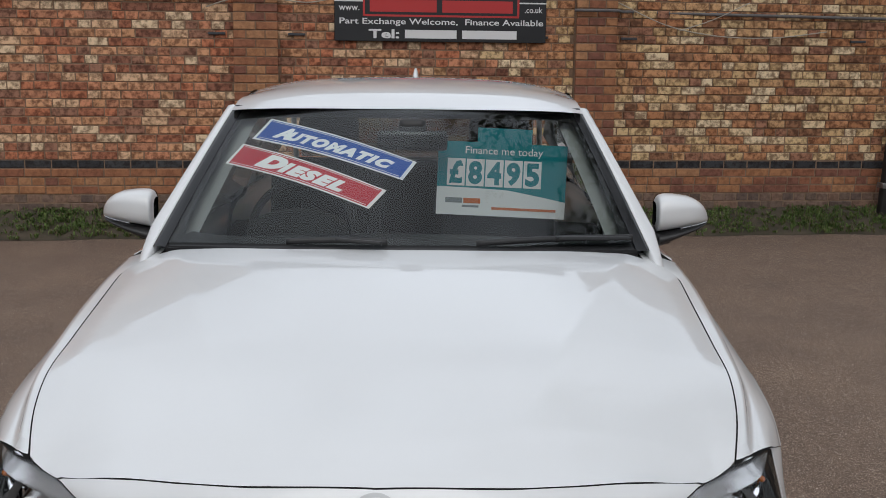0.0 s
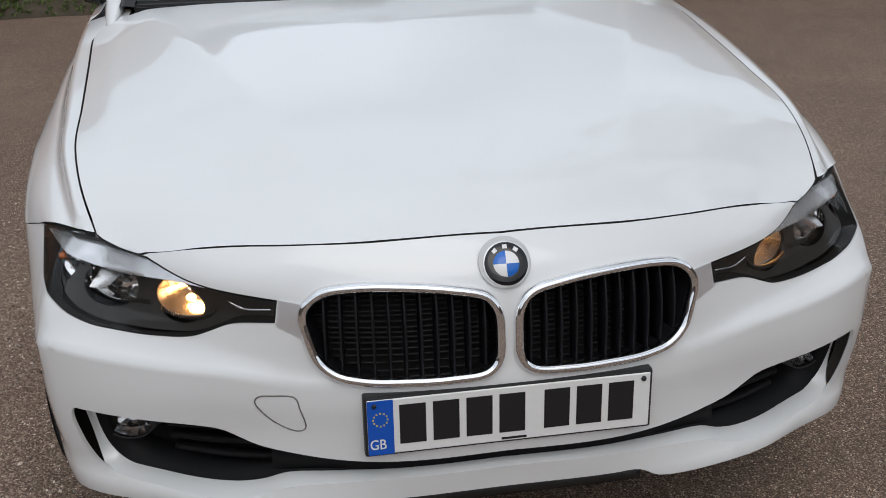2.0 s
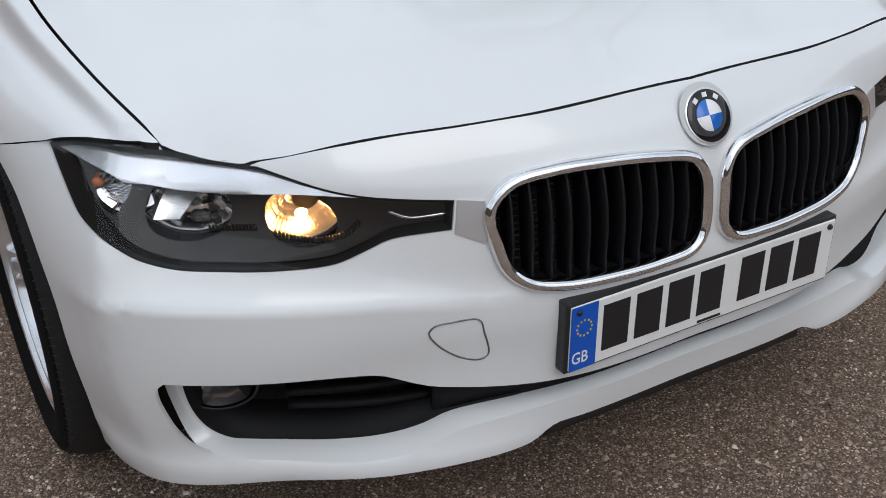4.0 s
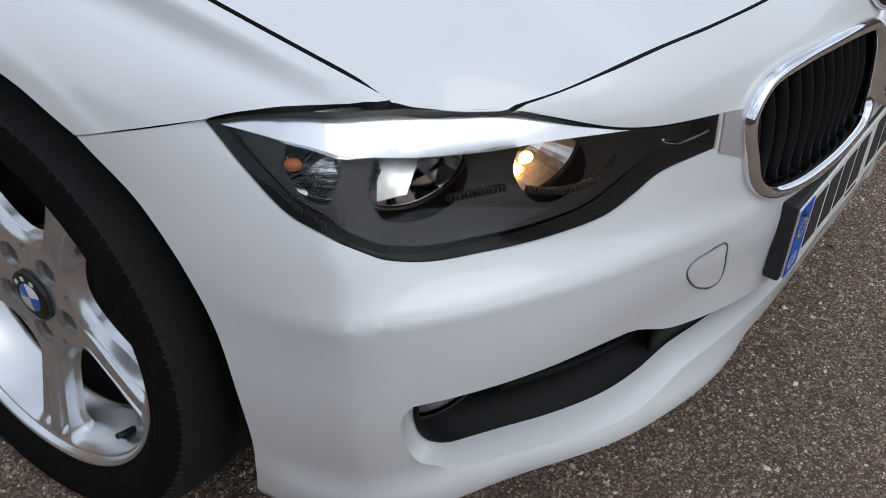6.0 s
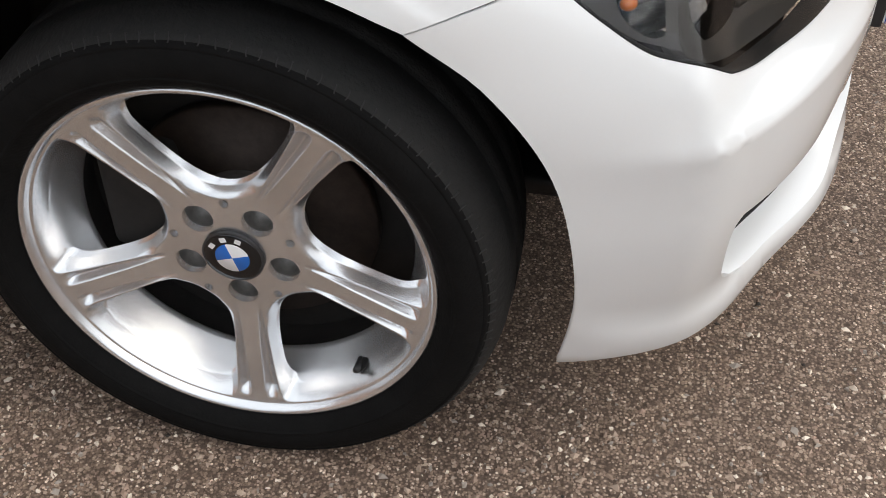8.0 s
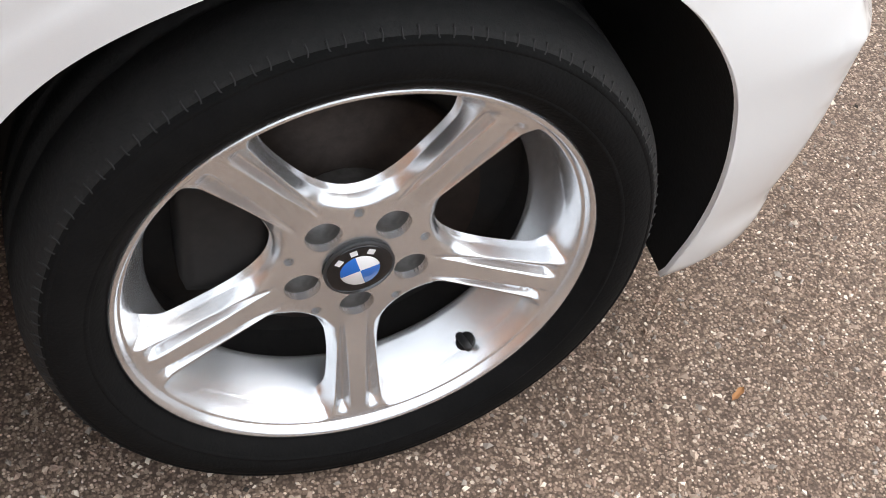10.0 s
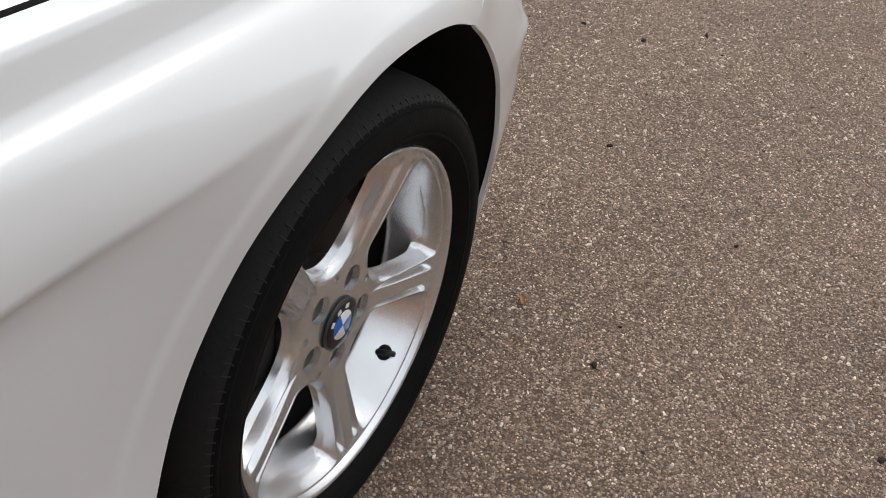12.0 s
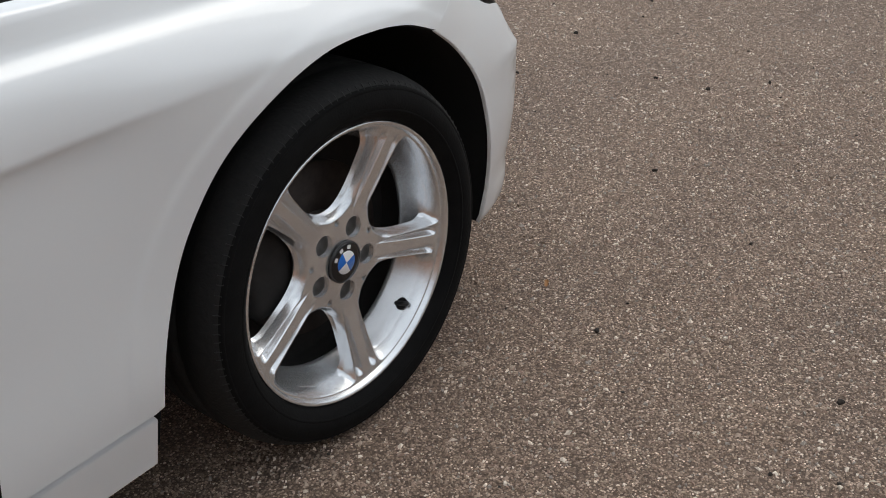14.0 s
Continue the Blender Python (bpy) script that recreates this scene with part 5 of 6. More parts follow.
def text_mesh(body, parent, name, mat, place, width=None, height=1.0, slant=0.0, bold=0.0, spread=1.0):
    """Letters as a flat mesh; place maps flat coordinates (0..1 along, 0..1 up) to the world."""
    cu = bpy.data.curves.new(name, "FONT")
    cu.body, cu.size, cu.shear, cu.offset = body, 1.0, slant, bold
    cu.resolution_u = 3
    cu.space_character = spread
    tmp = new(name, cu)
    me = bpy.data.meshes.new_from_object(tmp.evaluated_get(bpy.context.evaluated_depsgraph_get()))
    bpy.data.objects.remove(tmp)
    v = np.array([tuple(p.co) for p in me.vertices])
    lo, hi = v.min(0), v.max(0)
    uv = (v[:, :2] - lo[:2]) / np.maximum(hi[:2] - lo[:2], 1e-6)
    p3 = np.asarray(place(uv[:, 0], uv[:, 1]))
    # shapes that touch or stand above one another make one letter
    group = list(range(len(v)))

    def root(i):
        while group[i] != i:
            i = group[i]
        return i

    polys = [tuple(f.vertices) for f in me.polygons]
    for f in polys:
        for i in f[1:]:
            group[root(i)] = root(f[0])
    shapes = {}
    for f in polys:
        shapes.setdefault(root(f[0]), []).append(f)
    spans = []
    lean = v[:, 0] - slant * v[:, 1]
    for fs in shapes.values():
        use = sorted({i for f in fs for i in f})
        spans.append([lean[use].min(), lean[use].max(), fs])
    spans.sort(key=lambda q: q[0])
    joined = []
    for lo_x, hi_x, fs in spans:
        if joined and min(hi_x, joined[-1][1]) - lo_x > 0.6 * min(hi_x - lo_x, joined[-1][1] - joined[-1][0]):
            joined[-1][1] = max(hi_x, joined[-1][1])
            joined[-1][2] += fs
        else:
            joined.append([lo_x, hi_x, list(fs)])
    bpy.data.meshes.remove(me)
    for _, _, fs in joined:
        use = sorted({i for f in fs for i in f})
        at = {i: k for k, i in enumerate(use)}
        one = bpy.data.meshes.new(name)
        one.from_pydata([tuple(p3[i]) for i in use], [], [tuple(at[i] for i in f) for f in fs])
        one.materials.append(mat)
        new(name, one).parent = parent


text_mesh("GB", plate, "letter", M_PLATE, lambda u, v: np.stack([-0.249 + 0.028 * u, 0 * u - 0.0099, -0.042 + 0.02 * v], 1), bold=0.01)

# towing eye cover, fog lamps and lower grilles
tow = path([(0.445, 0.474), (0.438, 0.483), (0.415, 0.485), (0.374, 0.481), (0.367, 0.46), (0.359, 0.42), (0.372, 0.414), (0.40, 0.424), (0.428, 0.447)], 50, True) * np.array([-1, 1])
part("towing_eye_seam", sweep(on_nose(tow, 0.0002), [(-0.0011, -0.001), (-0.0011, 0.0007), (0.0011, 0.0007), (0.0011, -0.001)], True, (0, -1, 0)), M_STEEL, car)
for sd in (-1, 1):
    lower = new("lower_grille")
    lower.parent = car
    runs = [path([a for a, _ in LEDGE], 70), path([b for _, b in LEDGE], 70)]
    low = runs[0][runs[0][:, 0] > 0.30]
    out = ring(low[::-1], line([tuple(low[0]), (0.30, 0.425), tuple(low[-1])], 0.02))
    patch("panel", recess(0.112), out, (), 0.03, -0.004, 0.0, M_INSERT, lower, "", sd)
    lips = [recess(0.034)(low[:, 0], low[:, 1]), recess(0.030)(low[:, 0] - 0.006 * np.clip((low[:, 0] - 0.7) / 0.05, 0, 1), low[:, 1] + 0.006), recess(0.114)(low[:, 0] - 0.012 * np.clip((low[:, 0] - 0.7) / 0.05, 0, 1), low[:, 1] + 0.012)]
    part("insert_rim", grid_mesh(np.stack(lips, 1) * np.array([sd, 1, 1])), M_INSERT, lower)
    for k, z in enumerate((0.318, 0.348, 0.378)):
        p = recess(0.062)(*path([(0.42 + 0.02 * k, z + 0.008), (0.5, z + 0.004), (0.635, z)], 16).T) * np.array([sd, 1, 1])
        part("grille_bar", sweep(p, [(-0.006, -0.012), (-0.006, 0.004), (0.0, 0.008), (0.006, 0.004), (0.006, -0.012)], up=(0, -1, 0)), M_INSERT, lower)
    far = np.stack([nose(*runs[1][:, :2].T), recess(0.1)(*runs[1][:, :2].T)], 0)
    edge = far[0] + (far[1] - far[0]) * runs[1][:, 2:] / 0.1
    inner3 = recess(0.035)(*runs[0].T)
    mid3 = (edge + inner3) / 2 + np.array([0, 0, 0.0015])
    tail = inner3 + (recess(0.1)(*runs[0].T) - recess(0.035)(*runs[0].T)) * 0.2
    part("white_ledge", grid_mesh(np.stack([edge, mid3, inner3, tail], 1) * np.array([sd, 1, 1])), M_PAINT, lower, "white painted ledge and post")
    c = recess(0.060)(np.array([0.737]), np.array([0.366]))[0]
    fog = part("fog_lamp", dish(0.040, 0.03, 16, 0.1, 4), M_MIRROR, lower, smooth=False)
    fog.matrix_local = Matrix.Translation((c[0] * sd, c[1], c[2])) @ Matrix.Rotation(radians(20 * sd), 4, "Z") @ Matrix.Diagonal((1.18, 1, 0.80, 1))
    tube = part("fog_ring", lathe([(-0.004, 0.041), (-0.006, 0.044), (0.04, 0.05)], 40), M_BLACK, fog)
    tube.matrix_local = Matrix.Rotation(radians(90), 4, "Z")
    cover = part("fog_lens", lathe([(-0.006, 0.002), (-0.005, 0.02), (-0.001, 0.041)], 32), M_LENS, fog)
    cover.matrix_local = Matrix.Rotation(radians(90), 4, "Z")
slot = on_nose(np.stack([np.linspace(-0.42, 0.42, 50), np.full(50, 0.347)], 1)) + np.array([0, 0.035, 0])
part("lower_slot", sweep(slot, [(-0.03, -0.004), (-0.03, 0.004), (0.03, 0.004), (0.03, -0.004)], up=(0, -1, 0)), M_INSERT, car)
splitter = on_nose(np.stack([np.linspace(-0.26, 0.26, 40), np.full(40, 0.252)], 1)) + np.array([0, 0.02, 0])
part("splitter", sweep(splitter, [(-0.012, -0.02), (-0.012, 0.006), (0.012, 0.006), (0.012, -0.02)], up=(0, -1, 0)), M_BLACK, car)

# windscreen surround, wipers, mirrors
uu, vv = np.linspace(-1, 1, 41), np.linspace(0, 1, 21)
def strip(a, b):
    return grid_mesh(np.stack([a, b], 1))


lo_in = screen(np.linspace(-0.88, 0.88, 41), np.full(41, 0.045) + 0.03 * np.abs(np.linspace(-1, 1, 41)) ** 8)
part("screen_border", strip(screen(uu * 0.98, np.full(41, -0.03)) + np.array([0, 0.004, -0.003]), lo_in + np.array([0, 0.004, -0.003])), M_SATIN, glass)
for sd in (-1, 1):
    wd = np.interp(vv, [0, 0.08, 0.2, 1], [0.125, 0.085, 0.075, 0.062])
    part("screen_border", strip(screen(np.full(21, sd * 1.005), vv) + np.array([0, 0.004, -0.003]), screen(sd * (1 - wd), vv) + np.array([0, 0.004, -0.003])), M_SATIN, glass)
part("screen_border", strip(screen(uu, np.full(41, 1.0)) + np.array([0, 0.004, -0.003]), screen(uu, np.full(41, 0.955)) + np.array([0, 0.004, -0.003])), M_SATIN, glass)
part("cowl", strip(np.stack([uu * 0.74, 0.47 + 0.15 * uu**2, 0.953 - 0.03 * uu**2], 1) * np.array([0.92, 1, 1]), screen(uu * 0.97, np.full(41, -0.02))), M_BLACK, car)
for a, b, h in (((-0.05, -0.002), (-0.45, -0.004), 0.0), ((0.955, 0.035), (0.30, -0.004), 0.0)):
    wiper = new("wiper")
    wiper.parent = car
    uw = np.linspace(a[0], b[0], 24)
    vw = np.linspace(a[1], b[1], 24) + 0.01 * np.sin(np.linspace(0, np.pi, 24))
    p = screen(uw, vw) + np.array([0, -0.012, 0.012])
    part("blade", sweep(p, [(-0.006, -0.008), (-0.004, 0.006), (0.004, 0.008), (0.006, -0.008)]), M_BLACK, wiper)
    arm = screen(np.linspace(a[0] - 0.02, (a[0] + b[0]) / 2, 14), np.linspace(a[1] - 0.02, (a[1] + b[1]) / 2, 14)) + np.array([0, -0.02, 0.02])
    part("arm", sweep(arm, [(-0.009, -0.004), (-0.007, 0.004), (0.007, 0.004), (0.009, -0.004)]), M_BLACK, wiper)

for sd in (-1, 1):
    mir = new("door_mirror")
    mir.parent = car
    # sections from the door outwards; u = 0 at the inner side
    ug = np.array([-0.03, -0.012, 0.0, 0.03, 0.10, 0.2, 0.3, 0.42, 0.55, 0.68, 0.78, 0.86, 0.93, 0.975, 1.0])
    top = herm([-0.03, 0.0, 0.03, 0.15, 0.4, 0.62, 0.8, 0.92, 1.0], [0.098, 0.112, 0.118, 0.123, 0.121, 0.113, 0.096, 0.074, 0.046], ug)
    low = 0.001 + 0.028 * ug
    low[0] += 0.02
    dep = 0.088 * np.sqrt(np.clip(1 - np.clip(ug, 0, 1) ** 3, 0.02, 1))
    dep[:2] = (0.050, 0.075)
    ph = np.linspace(0, np.pi, 18)
    mz = (top + low)[:, None] / 2 - (top - low)[:, None] / 2 * np.sign(np.cos(ph)) * np.abs(np.cos(ph)) ** 0.7
    my = -dep[:, None] * np.clip(np.sin(ph), 0, 1) ** 0.62
    mx = 0.820 + 0.183 * ug[:, None] + 0 * my
    shell = np.stack([sd * mx, 1.03 + my + 0.045 * np.clip(ug, 0, 1)[:, None] ** 2, 0.956 + mz], -1)
    part("mirror_cap", grid_mesh(shell), M_PAINT, mir)
    back = [shell[:, 0] + np.array([0, 0.012, 0]), shell[:, -1] + np.array([0, 0.012, 0])]
    part("mirror_glass", grid_mesh(np.stack([shell[:, 0], back[0], back[1], shell[:, -1]], 1)), M_GLOSS, mir)
    thick = np.interp(ug, [-0.03, 0, 1], [0.050, 0.048, 0.006])
    rows = []
    for k in range(14):
        a = math.pi * k / 13
        rows.append(np.stack([sd * mx[:, 0], shell[:, 0, 1] - dep * 0.98 * max(0.0, math.sin(a)) ** 0.62, 0.9565 + low - thick * (0.5 - 0.5 * math.cos(a))], 1))
    rows.append(np.stack([sd * mx[:, 0], shell[:, 0, 1], 0.9565 + low], 1))
    part("mirror_base", grid_mesh(np.stack(rows, 1)), M_BLACK, mir)
    pick = slice(7, 14)
    rep = shell[pick, 2] + np.array([0, -0.002, -0.002])
    part("repeater", sweep(path(rep, 20), [(-0.003, -0.003), (-0.003, 0.003), (0.003, 0.003), (0.003, -0.003)]), M_CHROME, mir)
    part("mirror_foot", sweep(path([(sd * 0.855, 1.01, 0.940), (sd * 0.81, 1.0, 0.930), (sd * 0.75, 0.97, 0.912)], 12), [(-0.028, -0.018), (-0.028, 0.016), (0, 0.022), (0.028, 0.016), (0.028, -0.018)]), M_BLACK, mir)

# cabin
M_TRIM = material("cabin_trim", (0.020, 0.022, 0.023), 0.6, vary=0.2, scale=40)
M_SEAT = material("seat_cloth", (0.028, 0.030, 0.032), 0.9, vary=0.3, scale=120)
dash = np.array([[(f * 0.70, y, z - 0.03 * f * f) for y, z in ((0.55, 0.93), (0.7, 0.955), (0.95, 0.95), (1.12, 0.90), (1.16, 0.80), (1.12, 0.55))] for f in np.linspace(-1, 1, 20)])
part("dashboard", grid_mesh(dash), M_TRIM, car)
part("cabin_floor", box((1.4, 2.6, 0.04), (0, 2.0, 0.32)), M_TRIM, car)
binn = part("instrument_hood", lathe([(0, 0.001), (0.0, 0.10), (0.12, 0.11)], 24), M_TRIM, car)
binn.matrix_local = Matrix.Translation((-0.37, 1.08, 0.93)) @ Matrix.Rotation(radians(90), 4, "Z") @ Matrix.Diagonal((1, 1.5, 0.6, 1))
wheel_c = [(-0.37 + 0.185 * math.cos(a), 1.30 + 0.185 * math.sin(a) * 0.35, 0.90 + 0.185 * math.sin(a) * 0.93) for a in np.linspace(0, 2 * np.pi, 40, endpoint=False)]
part("steering_wheel", sweep(np.array(wheel_c), [(0.014 * math.cos(a), 0.014 * math.sin(a)) for a in np.linspace(0, 2 * np.pi, 8, endpoint=False)], True, (0, 1, 0)), M_TRIM, car)
for xx in (-0.37, 0.37):
    seat = new("front_seat")
    seat.parent = car
    seat.location = (xx, 1.75, 0.35)
    part("cushion", box((0.5, 0.52, 0.18), (0, 0, 0.12), 0.05), M_SEAT, seat)
    bk = part("backrest", box((0.48, 0.14, 0.62), (0, 0, 0.31), 0.05), M_SEAT, seat)
    bk.matrix_local = Matrix.Translation((0, 0.28, 0.14)) @ Matrix.Rotation(radians(-16), 4, "X")
    hd = part("head_restraint", box((0.26, 0.10, 0.17), (0, 0, 0), 0.04), M_SEAT, seat)
    hd.location = (0, 0.50, 0.84)
part("rear_bench", box((1.25, 0.18, 0.6), (0, 2.55, 0.75), 0.05), M_SEAT, car)
part("parcel_shelf", box((1.3, 0.5, 0.03), (0, 2.85, 0.98)), M_TRIM, car)
part("headlining", grid_mesh(roof_pts * np.array([0.97, 1, 1]) + np.array([0, 0, -0.03])), M_TRIM, car)
part("interior_mirror", box((0.23, 0.04, 0.065), (0.02, 1.02, 1.245), 0.015), M_GLOSS, car)
part("sensor_pod", box((0.09, 0.05, 0.07), (0.02, 1.03, 1.28), 0.02), M_BLACK, car)
fin = sweep(path([(0, 2.35, 1.425), (0, 2.45, 1.47), (0, 2.55, 1.475)], 10), [(-0.02, -0.05), (-0.004, 0.0), (0.004, 0.0), (0.02, -0.05)])
part("roof_aerial", fin, M_PAINT, car)

# ---- stickers in the windscreen and the price card ----
M_BLUE_ST = material("sticker_blue", (0.02, 0.10, 0.42), 0.35)
M_RED_ST = material("sticker_red", (0.55, 0.03, 0.05), 0.35)
M_TEAL = material("card_teal", (0.0, 0.26, 0.30), 0.4)
M_TEAL2 = material("card_teal_dark", (0.0, 0.24, 0.29), 0.4)
M_LETTER = material("print_white", (0.92, 0.92, 0.92), 0.4)
M_ORANGE = material("print_orange", (0.65, 0.16, 0.04), 0.4)
M_SLATE_INK = material("print_grey", (0.25, 0.27, 0.28), 0.4)


def sticker(name, label, quad, word, mat, word_box, first=0.1):
    """A paper banner behind the windscreen; quad holds its corners on the glass: lower left, lower right, upper right, upper left."""
    q = np.array(quad, float)

    def at(u, v, d):
        u, v = np.asarray(u, float), np.asarray(v, float)
        p = q[0] * ((1 - u) * (1 - v))[..., None] + q[1] * (u * (1 - v))[..., None] + q[2] * (u * v)[..., None] + q[3] * ((1 - u) * v)[..., None]
        sag = 0.03 * np.sin(np.pi * u)
        return screen(p[..., 0], p[..., 1] + sag) + np.array([0, -1, 1]) * 0.707 * (d - 0.004)

    st = thing(name, label, "sticker")
    gu, gv = np.meshgrid(np.linspace(0, 1, 24), np.linspace(0, 1, 6), indexing="ij")
    part("sheet", grid_mesh(at(gu, gv, 0.0)), M_LETTER, st)
    part("colour_field", grid_mesh(at(0.02 + 0.96 * gu, 0.06 + 0.88 * gv, 0.0006)), mat, st)
    for v0, v1 in ((0.10, 0.125), (0.875, 0.90)):
        part("rule", grid_mesh(at(0.03 + 0.94 * gu, v0 + (v1 - v0) * gv, 0.0012)), M_LETTER, st)
    u0, v0, u1, v1 = word_box
    text_mesh(word[0], st, "letter", M_LETTER, lambda a, b: at(u0 + first * a, v0 + (v1 - v0) * b, 0.0014), slant=0.35, bold=0.085)
    text_mesh(word[1:], st, "letter", M_LETTER, lambda a, b: at(u0 + first * 0.86 + (u1 - u0 - first * 0.86) * a, v0 + (v1 - v0) * 0.8 * b, 0.0014), slant=0.3, bold=0.08, spread=1.25)
    return st


sticker("banner_sticker", "blue paper banner with white lettering behind the windscreen", [(-0.81, 0.727), (-0.004, 0.423), (0.062, 0.556), (-0.759, 0.897)], "AUTOMATIC", M_BLUE_ST, (0.11, 0.22, 0.90, 0.78), 0.115)
sticker("banner_sticker", "red paper banner with white lettering behind the windscreen", [(-0.886, 0.533), (-0.143, 0.227), (-0.073, 0.351), (-0.846, 0.687)], "DIESEL", M_RED_ST, (0.19, 0.18, 0.80, 0.84), 0.20)

card = thing("price_card", "teal finance price card hung inside the windscreen", "card")
CARD = Matrix.Translation((0.098, 1.07, 1.0)) @ Matrix.Rotation(radians(2.2), 4, "Y") @ Matrix.Rotation(radians(-6), 4, "X")
CW, CH = 0.428, 0.243


def card_at(d):
    def f(u, v):
        u, v = np.broadcast_arrays(np.asarray(u, float), np.asarray(v, float))
        p = np.stack([u * CW, 0 * u - d, v * CH, 0 * u + 1], -1)
        return (p @ np.array(CARD).T)[..., :3]
    return f


def card_panel(name, u0, v0, u1, v1, mat, d, curve=None):
    gu, gv = np.meshgrid(np.linspace(0, 1, 24), np.linspace(0, 1, 4), indexing="ij")
    top = v1 if curve is None else curve(gu)
    part(name, grid_mesh(card_at(d)(u0 + (u1 - u0) * gu, v0 + (top - v0) * gv)), mat, card)


card_panel("board", 0, 0, 1, 1, M_TEAL, 0.0)
card_panel("tab", 0.30, 1.0, 0.72, 1.20, M_TEAL, 0.0)
card_panel("white_foot", 0, 0, 1, 0.34, M_LETTER, 0.001, lambda g: 0.38 - 0.06 * g**2 - 0.20 * np.clip(g - 0.55, 0, 1))
text_mesh("Finance me today", card, "letter", M_LETTER, lambda a, b: card_at(0.001)(0.21 + 0.60 * a, 0.81 + 0.13 * b))
for k, ch in enumerate("£8495"):
    card_panel("digit_tile", 0.075 + 0.148 * k, 0.40, 0.075 + 0.148 * k + 0.138, 0.77, M_LETTER, 0.001)
    text_mesh(ch, card, "digit", M_TEAL2, lambda a, b, k=k: card_at(0.002)(0.09 + 0.148 * k + 0.108 * a, 0.425 + 0.32 * b), bold=0.045)
card_panel("logo_bar", 0.07, 0.165, 0.20, 0.235, M_SLATE_INK, 0.002)
card_panel("logo_bar", 0.21, 0.165, 0.34, 0.235, M_ORANGE, 0.002)
card_panel("small_bar", 0.20, 0.11, 0.33, 0.14, M_SLATE_INK, 0.002)
card_panel("web_bar", 0.43, 0.09, 0.93, 0.125, M_ORANGE, 0.002)

# ---- the yard wall's brickwork ----
def brick_material(name, ramp, patchy=1.0):
    m = material(name, (0.3, 0.15, 0.1), 0.88)
    nt = m.node_tree
    b = nt.nodes["Principled BSDF"]
    obj, geo, tc = nt.nodes.new("ShaderNodeObjectInfo"), nt.nodes.new("ShaderNodeNewGeometry"), nt.nodes.new("ShaderNodeTexCoord")
    add = nt.nodes.new("ShaderNodeMath")
    add.operation = "ADD"
    nt.links.new(obj.outputs["Random"], add.inputs[0])
    nt.links.new(geo.outputs["Random Per Island"], add.inputs[1])
    fr = nt.nodes.new("ShaderNodeMath")
    fr.operation = "FRACT"
    nt.links.new(add.outputs[0], fr.inputs[0])
    cr = nt.nodes.new("ShaderNodeValToRGB")
    cr.color_ramp.interpolation = "CONSTANT"
    e = cr.color_ramp.elements
    e[0].position, e[0].color = 0, (*ramp[0], 1)
    e[1].position, e[1].color = 1 / len(ramp), (*ramp[1], 1)
    for k, c in enumerate(ramp[2:], 2):
        q = e.new(k / len(ramp))
        q.color = (*c, 1)
    nt.links.new(fr.outputs[0], cr.inputs[0])
    n = nt.nodes.new("ShaderNodeTexNoise")
    n.inputs["Scale"].default_value, n.inputs["Detail"].default_value, n.inputs["Roughness"].default_value = 20, 6, 0.62
    shift = nt.nodes.new("ShaderNodeVectorMath")
    shift.operation = "MULTIPLY_ADD"
    shift.inputs[1].default_value = (1, 1, 1)
    scaled = nt.nodes.new("ShaderNodeVectorMath")
    scaled.operation = "SCALE"
    scaled.inputs[0].default_value = (7.3, 3.1, 5.7)
    nt.links.new(fr.outputs[0], scaled.inputs["Scale"])
    nt.links.new(geo.outputs["Position"], shift.inputs[0])
    nt.links.new(scaled.outputs[0], shift.inputs[2])
    nt.links.new(shift.outputs[0], n.inputs["Vector"])
    r2 = nt.nodes.new("ShaderNodeValToRGB")
    r2.color_ramp.elements[0].position, r2.color_ramp.elements[0].color = 0.40, (0.40, 0.33, 0.29, 1)
    r2.color_ramp.elements[1].position, r2.color_ramp.elements[1].color = 0.58, (1.22, 1.2, 1.15, 1)
    nt.links.new(n.outputs[0], r2.inputs[0])
    mx = nt.nodes.new("ShaderNodeMix")
    mx.data_type, mx.blend_type = "RGBA", "MULTIPLY"
    mx.inputs["Factor"].default_value = patchy
    nt.links.new(cr.outputs[0], mx.inputs["A"])
    nt.links.new(r2.outputs[0], mx.inputs["B"])
    nt.links.new(mx.outputs["Result"], b.inputs["Base Color"])
    bp = nt.nodes.new("ShaderNodeBump")
    bp.inputs["Strength"].default_value, bp.inputs["Distance"].default_value = 0.6, 0.004
    n3 = nt.nodes.new("ShaderNodeTexNoise")
    n3.inputs["Scale"].default_value = 90
    nt.links.new(geo.outputs["Position"], n3.inputs["Vector"])
    nt.links.new(n3.outputs[0], bp.inputs["Height"])
    nt.links.new(bp.outputs[0], b.inputs["Normal"])
    return m


REDS = [(0.46, 0.17, 0.09), (0.52, 0.23, 0.13), (0.36, 0.14, 0.08), (0.57, 0.30, 0.17), (0.26, 0.11, 0.07), (0.50, 0.26, 0.14), (0.62, 0.41, 0.26), (0.42, 0.19, 0.11), (0.66, 0.50, 0.34), (0.30, 0.15, 0.10)]
BUFFS = [(0.52, 0.31, 0.16), (0.62, 0.45, 0.25), (0.38, 0.17, 0.08), (0.27, 0.13, 0.07), (0.68, 0.52, 0.33), (0.46, 0.22, 0.11), (0.56, 0.38, 0.20), (0.33, 0.16, 0.10), (0.50, 0.26, 0.13), (0.70, 0.56, 0.38)]
M_REDBRICK = brick_material("red_mixed_brick", REDS)
M_BUFFBRICK = brick_material("buff_mixed_brick", BUFFS)
